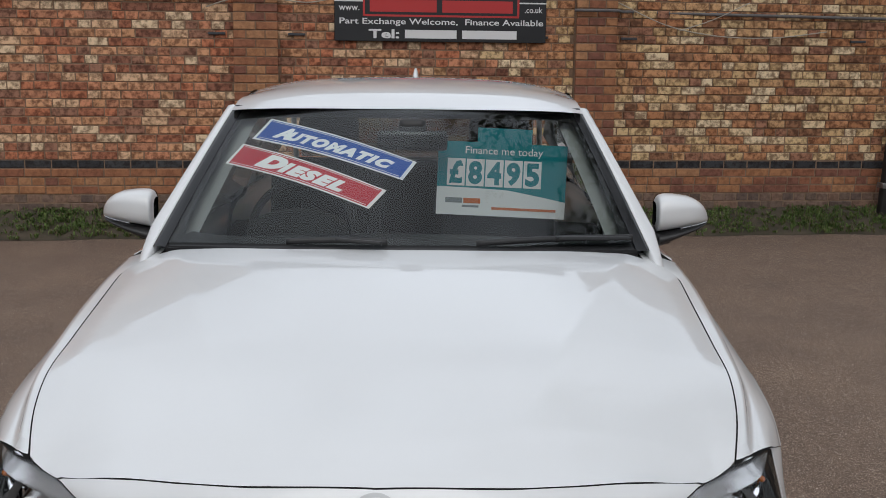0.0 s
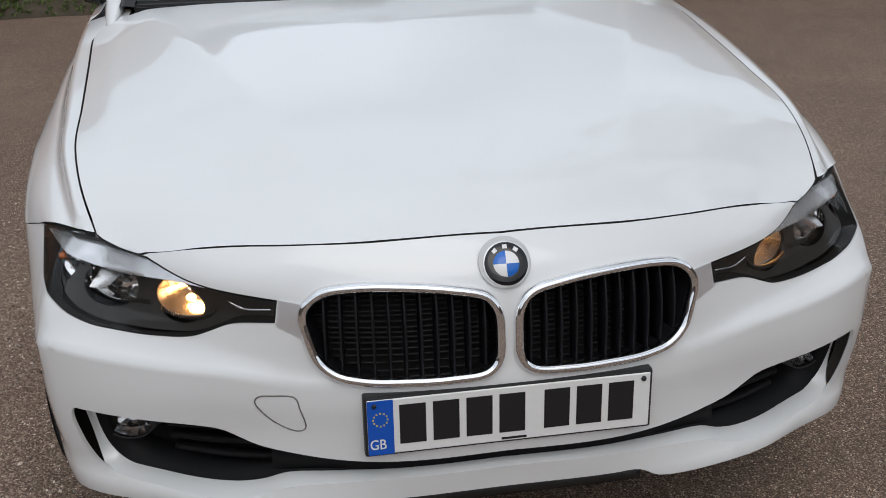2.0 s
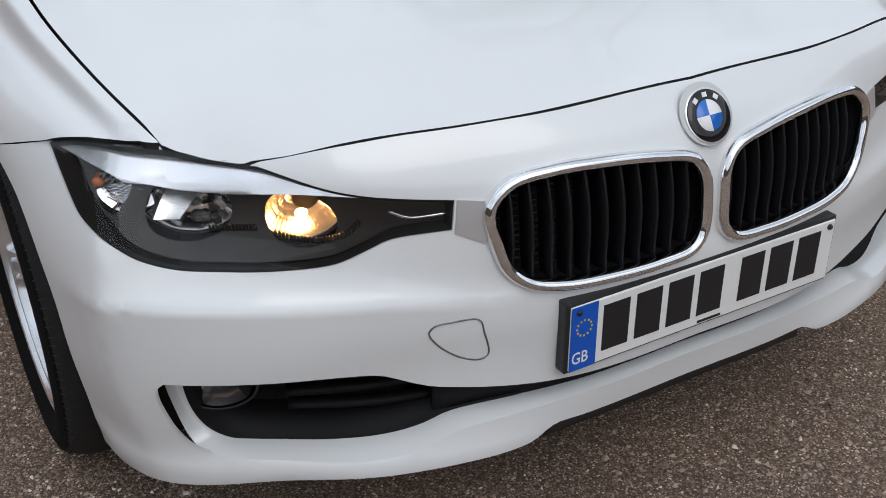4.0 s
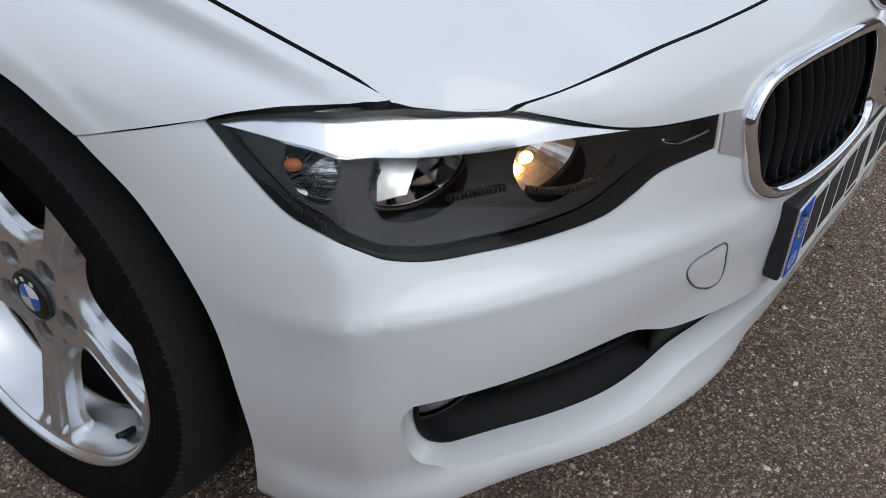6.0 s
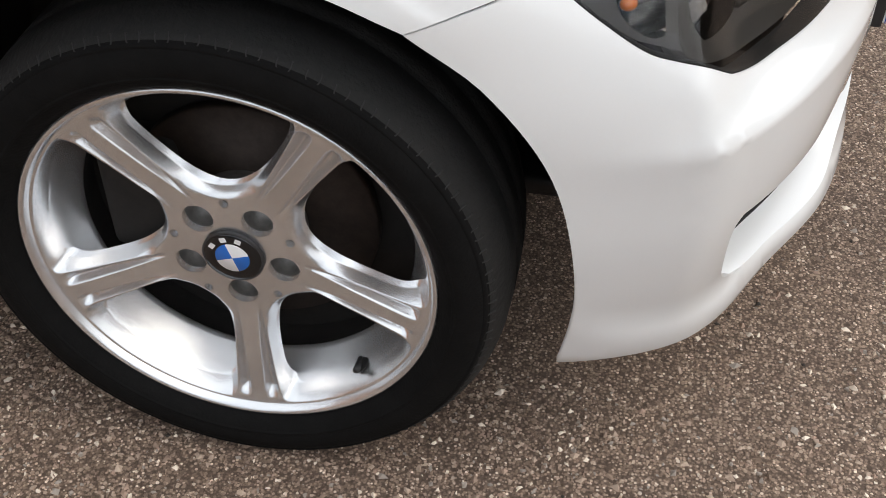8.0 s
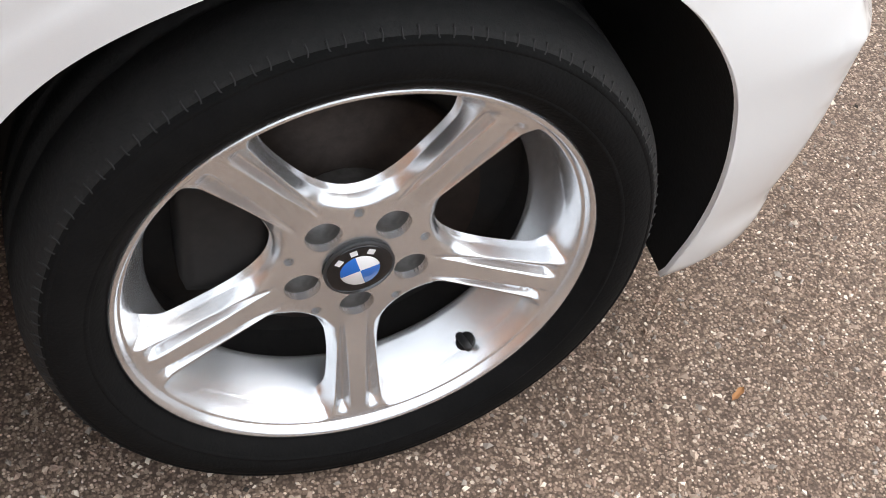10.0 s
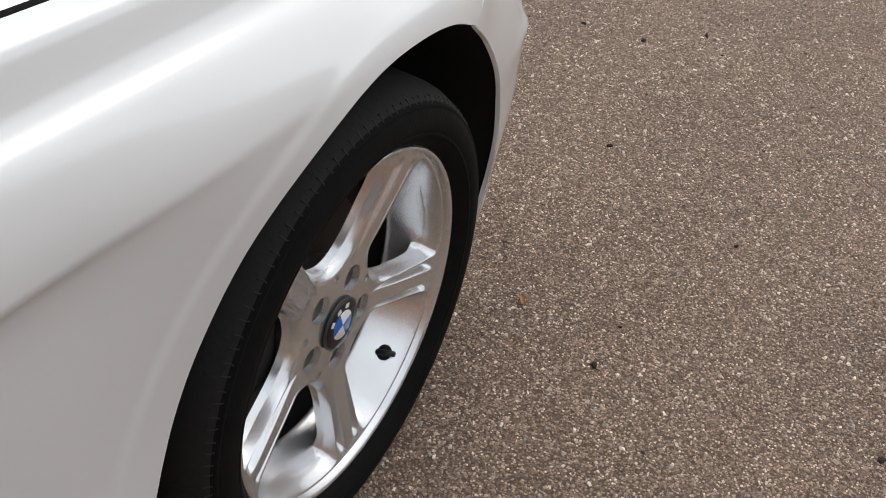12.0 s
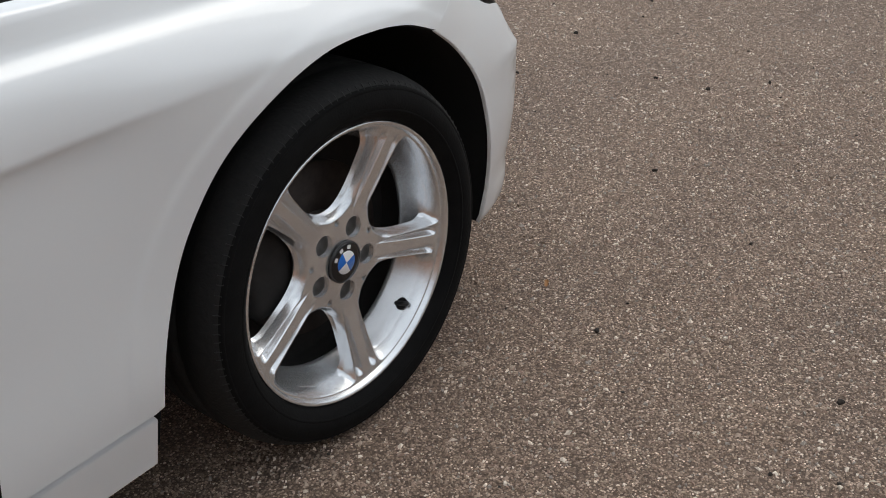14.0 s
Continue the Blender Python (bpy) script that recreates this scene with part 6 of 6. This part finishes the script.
M_PIER = brick_material("orange_pier_brick", [(0.33, 0.14, 0.07), (0.37, 0.17, 0.08), (0.28, 0.11, 0.06), (0.22, 0.09, 0.06), (0.40, 0.20, 0.10)], 0.45)
M_FOOTBRICK = brick_material("dark_foot_brick", [(0.16, 0.11, 0.085), (0.20, 0.13, 0.10), (0.13, 0.09, 0.075), (0.23, 0.14, 0.10)], 0.5)
M_BANDBRICK = brick_material("blue_engineering_brick", [(0.035, 0.036, 0.042), (0.045, 0.045, 0.05), (0.03, 0.03, 0.035)])
PITCH, BAND_Z = 0.0757, 0.567
rng = random.Random(7)
brick_meshes = {}


def brick_mesh(length, mat, depth=0.012):
    key = (round(length, 3), mat.name, round(depth, 3))
    if key not in brick_meshes:
        bm = box((length, depth + 0.02, 0.0655), (0, (0.02 - depth) / 2, 0), 0.004, 1)
        me = bpy.data.meshes.new("brick")
        bm.to_mesh(me)
        bm.free()
        me.materials.append(mat)
        brick_meshes[key] = me
    return brick_meshes[key]


loose, singles = [], 0


def lay(x, z, length, mat, proud, pick):
    """One brick: its own object within the picked stretch, else kept for the joined rest."""
    global singles
    if pick and singles < 300:
        singles += 1
        ob = new("brick", brick_mesh(length, mat))
        ob.parent = wall
        ob.location = (x, 0.012 - proud, z)
    else:
        loose.append((x, z, length, mat.name, proud))


PIERS = [(-1.69, -1.31, 0.118), (1.33, 1.70, 0.118), (4.48, 4.84, 0.25)]
for k in range(-7, 40):
    z = BAND_Z + 0.0345 + k * PITCH
    x = -9.0 + rng.uniform(0, 0.2)
    header_run = rng.random() < 0.25
    while x < 9.0:
        if k == 0:
            ln = 0.215
        elif k < 0 or header_run and rng.random() < 0.6:
            ln = 0.215 if k < 0 and k % 2 else 0.1025
        else:
            ln = rng.choice((0.215, 0.215, 0.1025, 0.1025, 0.16, 0.215))
        x0, x1 = x, x + ln
        for a, b, _ in PIERS:
            if x0 < b and x1 > a:
                x0, x1 = (x0, a + 0.004) if a - x0 > x1 - b else (b - 0.004, x1)
        c, cut = (x0 + x1) / 2, x1 - x0
        if cut > 0.025:
            warm = c + rng.uniform(-0.8, 0.8) < 0.6
            mat = M_BANDBRICK if k == 0 else M_FOOTBRICK if k < -3 else M_PIER if k < 0 else M_REDBRICK if warm else M_BUFFBRICK
            lay(c, z + rng.uniform(-0.002, 0.002), cut, mat, rng.uniform(-0.004, 0.004), abs(cut - ln) < 1e-6 and 1.75 < c < 4.2 and 4 < k < 20)
        x += ln + 0.0105
for a, b, out in PIERS:
    part("pier_core", box((b - a - 0.012, 0.082 + out, 4.2), ((a + b) / 2, 0.055 - out / 2, 2.1)), M_MORTAR, wall, smooth=False)
    for k in range(-7, 40):
        z = BAND_Z + 0.0345 + k * PITCH
        n = 2 if k % 2 else 3
        wd = (b - a + 0.010) / (2 if k % 2 else 2)
        xs = [a + wd * (j + 0.5) - 0.005 for j in range(2)]
        lens = [wd - 0.0105] * 2
        if k % 2:
            xs = [a + 0.051, (a + b) / 2, b - 0.051]
            lens = [0.1025, b - a - 0.226, 0.1025]
        for x, ln in zip(xs, lens):
            loose.append((x, z, ln, (M_BANDBRICK if k == 0 else M_FOOTBRICK if k < -3 else M_PIER).name, out + rng.uniform(-0.002, 0.002)))
for mat in (M_REDBRICK, M_BUFFBRICK, M_PIER, M_FOOTBRICK, M_BANDBRICK):
    verts, faces = [], []
    for x, z, ln, nm, proud in loose:
        if nm != mat.name:
            continue
        h, w, ch = 0.0328, ln / 2, 0.004
        y0, y1 = 0.006 - proud, 0.030 - proud
        i = len(verts)
        verts += [(x - w + ch, y0, z - h + ch), (x + w - ch, y0, z - h + ch), (x + w - ch, y0, z + h - ch), (x - w + ch, y0, z + h - ch), (x - w, y0 + ch, z - h), (x + w, y0 + ch, z - h), (x + w, y0 + ch, z + h), (x - w, y0 + ch, z + h), (x - w, y1, z - h), (x + w, y1, z - h), (x + w, y1, z + h), (x - w, y1, z + h)]
        faces += [(i, i + 1, i + 2, i + 3)]
        for p, q in ((0, 4), (4, 8)):
            faces += [(i + p + j, i + q + j, i + q + (j + 1) % 4, i + p + (j + 1) % 4) for j in range(4)]
    me = bpy.data.meshes.new("brickwork")
    me.from_pydata(verts, [], faces)
    me.materials.append(mat)
    ob = tagged(new("brickwork", me), kind="stuff")
    ob.parent = wall

# slate slips, pipe and cables on the wall
M_SLATE = material("slate", (0.05, 0.055, 0.065), 0.6, vary=0.3, scale=40)
M_PIPE = material("grey_conduit", (0.16, 0.15, 0.15), 0.6, vary=0.3, scale=15)
M_CABLE = material("pale_cable", (0.42, 0.38, 0.32), 0.7)
for x, z in ((-1.84, 1.745), (1.84, 1.745), (4.02, 1.745), (1.02, 1.745), (-1.15, 1.745)):
    ob = tagged(part("slate_slip", box((0.15, 0.02, 0.022), (0, 0, 0), 0.003, 1), M_SLATE, smooth=False), "thin grey slate slip set in the brick wall", "slate slip", "slate slips")
    ob.matrix_world = WALL_POSE @ Matrix.Translation((x, -0.006, z))


def hung(name, label, pts, r, mat, cat):
    p = path(pts, 40)
    sec = [(r * math.cos(a), r * math.sin(a)) for a in np.linspace(0, 2 * np.pi, 8, endpoint=False)]
    ob = tagged(part(name, sweep(p, sec), mat), label, cat)
    ob.matrix_world = WALL_POSE
    return ob


hung("conduit", "thin grey conduit fixed along the brick wall", [(1.30, -0.14, 1.985), (1.71, -0.135, 1.985), (1.73, -0.03, 1.985), (3.2, -0.03, 1.965), (6.5, -0.03, 1.94)], 0.014, M_PIPE, "conduit")
hung("conduit", "thin grey conduit fixed along the brick wall", [(-6.5, -0.03, 2.05), (-3.0, -0.03, 2.04), (-1.75, -0.03, 2.04)], 0.013, M_PIPE, "conduit")
hung("cable", "pale loose cable looped on the brick wall", [(1.72, -0.05, 2.06), (2.2, -0.04, 1.86), (2.7, -0.03, 1.775), (3.2, -0.03, 1.77), (3.7, -0.03, 1.83)], 0.005, M_CABLE, "cable")
hung("cable", "pale loose cable looped on the brick wall", [(2.3, -0.03, 1.82), (2.6, -0.03, 1.92), (2.95, -0.03, 2.08)], 0.0045, M_CABLE, "cable")
hung("cable", "pale loose cable looped on the brick wall", [(-1.92, -0.03, 1.97), (-1.70, -0.13, 2.03), (-1.35, -0.13, 2.04), (-1.05, -0.03, 2.02), (-0.86, -0.03, 2.05)], 0.005, M_CABLE, "cable")

# the trader's sign
M_SIGN = material("sign_black", (0.014, 0.014, 0.016), 0.35, vary=0.2, scale=6)
M_SIGNRED = material("sign_red", (0.48, 0.03, 0.03), 0.4)
M_SIGNTEXT = material("sign_white", (0.72, 0.72, 0.72), 0.45)
sign = thing("wall_sign", "black trade sign with white lettering fixed to the brick wall", "sign")
sign.matrix_world = WALL_POSE @ Matrix.Translation((-0.82, -0.03, 1.695))
SW = 1.885
part("board", box((SW, 0.02, 0.62), (SW / 2, 0, 0.31), 0.003, 1), M_SIGN, sign, smooth=False)


def sign_at(x0, z0, x1, z1):
    return lambda u, v: np.stack([x0 + (x1 - x0) * u, 0 * u - 0.0115, z0 + (z1 - z0) * v], 1)


def sign_bar(name, x0, z0, x1, z1, mat, d=0.0105):
    part(name, box((x1 - x0, 0.002, z1 - z0), ((x0 + x1) / 2, -d, (z0 + z1) / 2)), mat, sign, smooth=False)


text_mesh("Part Exchange Welcome,  Finance Available", sign, "letter", M_SIGNTEXT, sign_at(0.045, 0.132, 1.86, 0.20), bold=0.012)
text_mesh("Tel:", sign, "letter", M_SIGNTEXT, sign_at(0.30, 0.025, 0.57, 0.105), bold=0.03)
sign_bar("number_bar", 0.62, 0.028, 1.08, 0.102, M_SIGNTEXT)
sign_bar("number_bar", 1.13, 0.028, 1.62, 0.102, M_SIGNTEXT)
text_mesh("www.", sign, "letter", M_SIGNTEXT, sign_at(0.04, 0.262, 0.22, 0.302), bold=0.01)
text_mesh(".co.uk", sign, "letter", M_SIGNTEXT, sign_at(1.69, 0.262, 1.85, 0.315), bold=0.01)
sign_bar("white_rule", 0.0, 0.34, 0.25, 0.352, M_SIGNTEXT)
sign_bar("white_rule", 1.64, 0.34, SW, 0.352, M_SIGNTEXT)
for x0, z0, x1, z1 in ((0.25, 0.215, 1.64, 0.232), (0.25, 0.215, 0.268, 0.56), (1.622, 0.215, 1.64, 0.56), (0.25, 0.543, 1.64, 0.56)):
    sign_bar("red_edge", x0, z0, x1, z1, M_SIGNRED)
sign_bar("name_bar", 0.31, 0.255, 0.90, 0.36, M_SIGNRED)
sign_bar("name_bar", 0.95, 0.255, 1.58, 0.36, M_SIGNRED)
sign_bar("name_bar", 0.5, 0.41, 1.4, 0.50, M_SIGNRED)

# dark gate post that leans on the wall beside its pier
gate = thing("gate_post", "dark weathered timber gate post leaning beside the brick pier", "post")
gate.matrix_world = WALL_POSE @ Matrix.Translation((4.30, -0.14, 0)) @ Matrix.Rotation(radians(3.5), 4, "Y")
M_TIMBER = material("dark_timber", (0.018, 0.015, 0.013), 0.7, vary=0.5, scale=12, bump=0.5, bump_scale=60)
post_bm = box((0.075, 0.08, 1.10), (0, 0, 0.55), 0.010)
for v in post_bm.verts:
    if v.co.z > 1.0 and v.co.x < 0:
        v.co.z -= 0.035
part("post", post_bm, M_TIMBER, gate)
part("bracket", box((0.05, 0.12, 0.05), (-0.035, -0.005, 0.42), 0.004), M_STEEL, gate)

# grass verge
M_SOIL = material("verge_soil", (0.085, 0.065, 0.045), 0.95, color2=(0.045, 0.040, 0.025), scale=9, bump=1.0, bump_scale=40)
gx, gy = np.meshgrid(np.linspace(-14, 14, 220), np.linspace(-0.45, 0.0, 10), indexing="ij")
edge = 0.06 * np.sin(gx * 3.1) + 0.05 * np.sin(gx * 7.7 + 1)
gy2 = gy * (1 + edge * 0.9)
t01 = (gy + 0.45) / 0.45
gz = 0.003 + 0.19 * t01**0.9 + 0.020 * np.sin(gx * 23 + gy * 30) * t01
soil = tagged(part("verge", grid_mesh(np.stack([gx, gy2, gz], -1)), M_SOIL), "strip of weedy soil along the wall foot", "verge", kind="structure")
soil.matrix_world = WALL_POSE
M_GRASS = brick_material("grass_blades", [(0.08, 0.13, 0.03), (0.11, 0.17, 0.04), (0.055, 0.095, 0.022), (0.15, 0.20, 0.06), (0.15, 0.125, 0.065), (0.10, 0.16, 0.035)], 0.3)
verts, faces = [], []
g = np.random.RandomState(4)
for k in range(5600):
    # one rosette or tuft: a few broad or narrow leaves from one foot
    x = g.uniform(-6.5, 7)
    d = g.beta(1.4, 1.2)
    clump = 0.5 + 0.5 * math.sin(x * 2.3) * math.sin(x * 5.1 + 2)
    if g.rand() > 0.30 + 0.7 * clump:
        continue
    y = -0.46 * (1 - d) * (1 + 0.06 * math.sin(x * 3.1))
    z = 0.003 + 0.19 * d**0.9
    broad = g.rand() < 0.45
    for _ in range(g.randint(6, 11)):
        h = g.uniform(0.025, 0.06) * (0.6 + 0.7 * clump)
        w = g.uniform(0.004, 0.009) if broad else g.uniform(0.002, 0.005)
        a = g.uniform(0, 2 * np.pi)
        lean = g.uniform(0.5, 1.1) if broad else g.uniform(0.2, 0.8)
        px, py = x + g.normal(0, 0.012), y + g.normal(0, 0.012)
        bx, by = math.cos(a) * h * lean, math.sin(a) * h * lean
        sx, sy = -math.sin(a) * w, math.cos(a) * w
        up = h * (1.15 - 0.55 * lean)
        i = len(verts)
        verts += [(px, py, z - 0.005), (px + bx * 0.45 + sx, py + by * 0.45 + sy, z + up * 0.75), (px + bx, py + by, z + up), (px + bx * 0.45 - sx, py + by * 0.45 - sy, z + up * 0.75)]
        faces += [(i, i + 1, i + 2, i + 3)]
me = bpy.data.meshes.new("grass")
me.from_pydata(verts, [], faces)
me.materials.append(M_GRASS)
grass = tagged(new("grass", me), "tufts of short grass and weeds on the verge", "grass", kind="stuff")
grass.matrix_world = WALL_POSE

# unseen walls, added to dim low-angle light and darken the car's side reflections
M_FAR = material("far_wall", (0.16, 0.12, 0.095), 0.9, vary=0.4, scale=3)
for nm, size, at in (("wall_south", (60, 0.3, 4.0), (0, -24, 2.0)), ("wall_west", (0.3, 50, 4.0), (-14, -2, 2.0)), ("wall_east", (0.3, 50, 4.0), (15, -2, 2.0))):
    tagged(part(nm, box(size, at), M_FAR, smooth=False), "plain dark wall added out of view to dim low light", "wall", kind="structure")

# fallen leaf and bits on the asphalt
M_LEAF = material("dry_leaf", (0.30, 0.14, 0.05), 0.8)
leaf_p = np.array([[(0.010 * math.sin(math.pi * t) * s * (1 + 0.3 * math.sin(9 * t)), -0.02 + 0.045 * t, 0.003 + 0.006 * abs(s) + 0.004 * t) for s in (-1, -0.4, 0, 0.4, 1)] for t in np.linspace(0, 1, 10)])
leaf = tagged(part("fallen_leaf", grid_mesh(leaf_p), M_LEAF), "small dry brown leaf lying on asphalt", "leaf")
leaf.matrix_world = pose(-0.878, -0.532, 0.001, 0, 0, 30) @ Matrix.Diagonal((0.55, 0.75, 0.6, 1))


# loose grit and crumbs on the asphalt
M_GRIT = brick_material("grit", [(0.05, 0.04, 0.032), (0.09, 0.07, 0.055), (0.55, 0.47, 0.38), (0.04, 0.035, 0.03), (0.30, 0.23, 0.17)], 0.2)
gr = np.random.RandomState(11)
verts, faces = [], []
for k in range(2600):
    x, y = gr.uniform(-5.0, 1.6), gr.uniform(-3.6, 1.4)
    if x > -0.7 and y > -0.6:
        continue
    r = 0.0016 + 0.0042 * gr.rand() ** 4
    sx, sy, sz = r * gr.uniform(0.7, 1.5), r * gr.uniform(0.7, 1.5), r * gr.uniform(0.5, 0.9)
    a = gr.uniform(0, 3.1)
    i0 = len(verts)
    for dx, dy, dz in ((1, 0, 0), (0, 1, 0), (-1, 0, 0), (0, -1, 0), (0.2, 0.1, 1), (-0.1, 0.2, -0.6)):
        dx, dy = dx * sx, dy * sy
        verts.append((x + dx * math.cos(a) - dy * math.sin(a), y + dx * math.sin(a) + dy * math.cos(a), 0.001 + sz * 0.6 + dz * sz))
    faces += [(i0 + q, i0 + (q + 1) % 4, i0 + 4) for q in range(4)] + [(i0 + (q + 1) % 4, i0 + q, i0 + 5) for q in range(4)]
me = bpy.data.meshes.new("grit")
me.from_pydata(verts, [], faces)
me.materials.append(M_GRIT)
tagged(new("grit", me), "loose dark and pale grit strewn on the asphalt", "grit", kind="stuff")


# dark crumbs of soil and bark scattered on the asphalt
M_CRUMB = material("dark_crumb", (0.035, 0.026, 0.02), 0.95, vary=0.5, scale=200)
kr = np.random.RandomState(31)
verts, faces = [], []
for k in range(150):
    x, y = kr.uniform(-3.8, 2.0), kr.uniform(-4.0, 0.2)
    if x > -1.0 and y > -0.8:
        continue
    r, a, sq = 0.004 + 0.008 * kr.rand() ** 2, kr.uniform(0, 3.1), kr.uniform(0.35, 0.9)
    i0 = len(verts)
    for ring_z, grow in ((0.0, 1.0), (0.5, 0.8)):
        for q in range(6):
            t, rr = q * math.pi / 3, r * grow * kr.uniform(0.6, 1.2)
            dx, dy = rr * math.cos(t), rr * sq * math.sin(t)
            verts.append((x + dx * math.cos(a) - dy * math.sin(a), y + dx * math.sin(a) + dy * math.cos(a), 0.0005 + r * ring_z))
    verts.append((x, y, r * 0.8))
    faces += [(i0 + q, i0 + (q + 1) % 6, i0 + 6 + (q + 1) % 6, i0 + 6 + q) for q in range(6)] + [(i0 + 6 + q, i0 + 6 + (q + 1) % 6, i0 + 12) for q in range(6)]
me = bpy.data.meshes.new("crumbs")
me.from_pydata(verts, [], faces)
me.materials.append(M_CRUMB)
tagged(new("crumbs", me), "dark crumbs of soil and bark on the asphalt", "crumbs", kind="stuff")


# pale stone chips that stand proud of the asphalt beside the car
M_CHIP = brick_material("stone_chips", [(0.40, 0.30, 0.235), (0.30, 0.215, 0.165), (0.47, 0.365, 0.285), (0.24, 0.170, 0.128), (0.37, 0.26, 0.20), (0.34, 0.295, 0.255), (0.42, 0.32, 0.25), (0.80, 0.70, 0.59)], 0.15)
cg = np.random.RandomState(21)
verts, faces, base_i = [], [], 0
for count, (x0, x1, y0, y1), near in ((74000, (-2.7, -0.4, -2.3, 1.5), True), (165000, (-4.2, 2.2, -3.8, 2.4), False)):
    cx, cy = cg.uniform(x0, x1, count), cg.uniform(y0, y1, count)
    inset = np.minimum(np.minimum(cx - x0, cy - y0), np.minimum(x1 - cx, y1 - cy))
    keep = ~((cx > -0.66) & (cy > -0.55)) & (cg.rand(count) < np.clip(inset / 0.6, 0, 1))
    cx, cy = cx[keep], cy[keep]
    n = len(cx)
    turn = cg.uniform(0, 2 * np.pi, n)
    la = (0.0016 if near else 0.0022) + (0.0034 if near else 0.0052) * cg.rand(n) ** 2.5
    lb, hh = la * (0.45 + 0.5 * cg.rand(n)), la * (0.35 + 0.55 * cg.rand(n))
    corners = np.array([(1, 0.25), (0.2, 1), (-1, 0.3), (-0.3, -1)])
    base = corners[None] * (1 + 0.5 * cg.uniform(-1, 1, (n, 4, 1)))
    if near:
        top = base * (0.5 + 0.3 * cg.rand(n, 1, 1)) + 0.25 * cg.uniform(-1, 1, (n, 1, 2))
        quad = [(4, 5, 6, 7), (0, 1, 5, 4), (1, 2, 6, 5), (2, 3, 7, 6), (3, 0, 4, 7)]
    else:
        top = 0.4 * cg.uniform(-1, 1, (n, 1, 2))
        quad = [(0, 1, 4), (1, 2, 4), (2, 3, 4), (3, 0, 4)]
    flat = np.concatenate([base, top], 1) * np.stack([la, lb], 1)[:, None]
    m = flat.shape[1]
    co, si = np.cos(turn)[:, None], np.sin(turn)[:, None]
    high = np.where(np.arange(m)[None] < 4, -0.0005, hh[:, None] * (1 + 0.4 * cg.uniform(-1, 1, (n, m))))
    verts.append(np.stack([cx[:, None] + flat[..., 0] * co - flat[..., 1] * si, cy[:, None] + flat[..., 0] * si + flat[..., 1] * co, high], -1).reshape(-1, 3))
    faces += (np.array(quad)[None] + base_i + m * np.arange(n)[:, None, None]).reshape(-1, len(quad[0])).tolist()
    base_i += m * n
me = bpy.data.meshes.new("stone_chips")
me.from_pydata(np.vstack(verts), [], faces)
me.materials.append(M_CHIP)
tagged(new("stone_chips", me), "pale angular stone chips bedded in the asphalt", "stone chips", kind="stuff")


# ---- a tree whose boughs reach over the car; only the glass and the paint show it ----
M_BARK = material("bark", (0.09, 0.07, 0.055), 0.9, vary=0.4, scale=20, bump=0.8, bump_scale=50)
M_FOLIAGE = brick_material("foliage", [(0.035, 0.065, 0.02), (0.05, 0.09, 0.028), (0.028, 0.05, 0.016), (0.06, 0.10, 0.035)], 0.3)
tree = thing("tree", "broad leafy tree with long boughs over the yard", "tree", at=(6.8, 5.2, 0))
tr = random.Random(5)


def limb(pts, r0, r1):
    p = path(pts, 18)
    n, k = len(p), 8
    rr = np.linspace(r0, r1, n)
    tan = np.gradient(p, axis=0)
    tan /= np.linalg.norm(tan, axis=1, keepdims=True)
    side = np.cross(tan, (0.3, 0.9, 0.2))
    side /= np.linalg.norm(side, axis=1, keepdims=True)
    up = np.cross(side, tan)
    a = np.linspace(0, 2 * np.pi, k, endpoint=False)
    g3 = p[:, None] + rr[:, None, None] * (np.cos(a)[None, :, None] * side[:, None] + np.sin(a)[None, :, None] * up[:, None])
    return grid_mesh(g3, False, True), p


bm, _ = limb([(0, 0, -0.1), (0.05, 0, 2), (-0.1, 0.05, 4), (-0.3, 0, 6), (-0.4, 0.1, 8.5)], 0.28, 0.12)
part("trunk", bm, M_BARK, tree)
tips = []
for a, ln, z0, rise in ((200, 5.6, 4.6, 2.0), (185, 5.2, 5.0, 2.6), (215, 5.0, 4.9, 1.9), (170, 4.0, 5.5, 3.0), (240, 4.4, 5.4, 2.6), (90, 3.5, 5.2, 2.6), (20, 3.6, 5.0, 2.8), (310, 3.8, 5.3, 2.6)):
    ca, sa = math.cos(radians(a)), math.sin(radians(a))
    bm, p = limb([(-0.2, 0, z0), (ca * ln * 0.35, sa * ln * 0.35, z0 + rise * 0.6), (ca * ln * 0.7, sa * ln * 0.7, z0 + rise), (ca * ln, sa * ln, z0 + rise * 0.9)], 0.11, 0.025)
    part("bough", bm, M_BARK, tree)
    tips += [p[i] for i in range(6, 18)]
verts, faces = [], []
for tip in tips:
    for _ in range(4):
        c = np.array(tip) + np.array([tr.gauss(0, 0.45), tr.gauss(0, 0.45), tr.gauss(-0.1, 0.3)])
        drop = tr.uniform(0.2, 0.8)
        for k in range(16):
            q = c + np.array([tr.gauss(0, 0.10), tr.gauss(0, 0.10), -drop * k / 16 + tr.gauss(0, 0.04)])
            d1 = np.array([tr.uniform(-1, 1), tr.uniform(-1, 1), tr.uniform(-0.6, 0.4)]) * 0.07
            d2 = np.array([tr.uniform(-1, 1), tr.uniform(-1, 1), tr.uniform(-1, 1)]) * 0.04
            i = len(verts)
            verts += [tuple(q - d1), tuple(q + d2), tuple(q + d1), tuple(q - d2)]
            faces.append((i, i + 1, i + 2, i + 3))
me = bpy.data.meshes.new("crown")
me.from_pydata(verts, [], faces)
me.materials.append(M_FOLIAGE)
crown = tagged(new("crown", me), kind="stuff")
crown.parent = tree
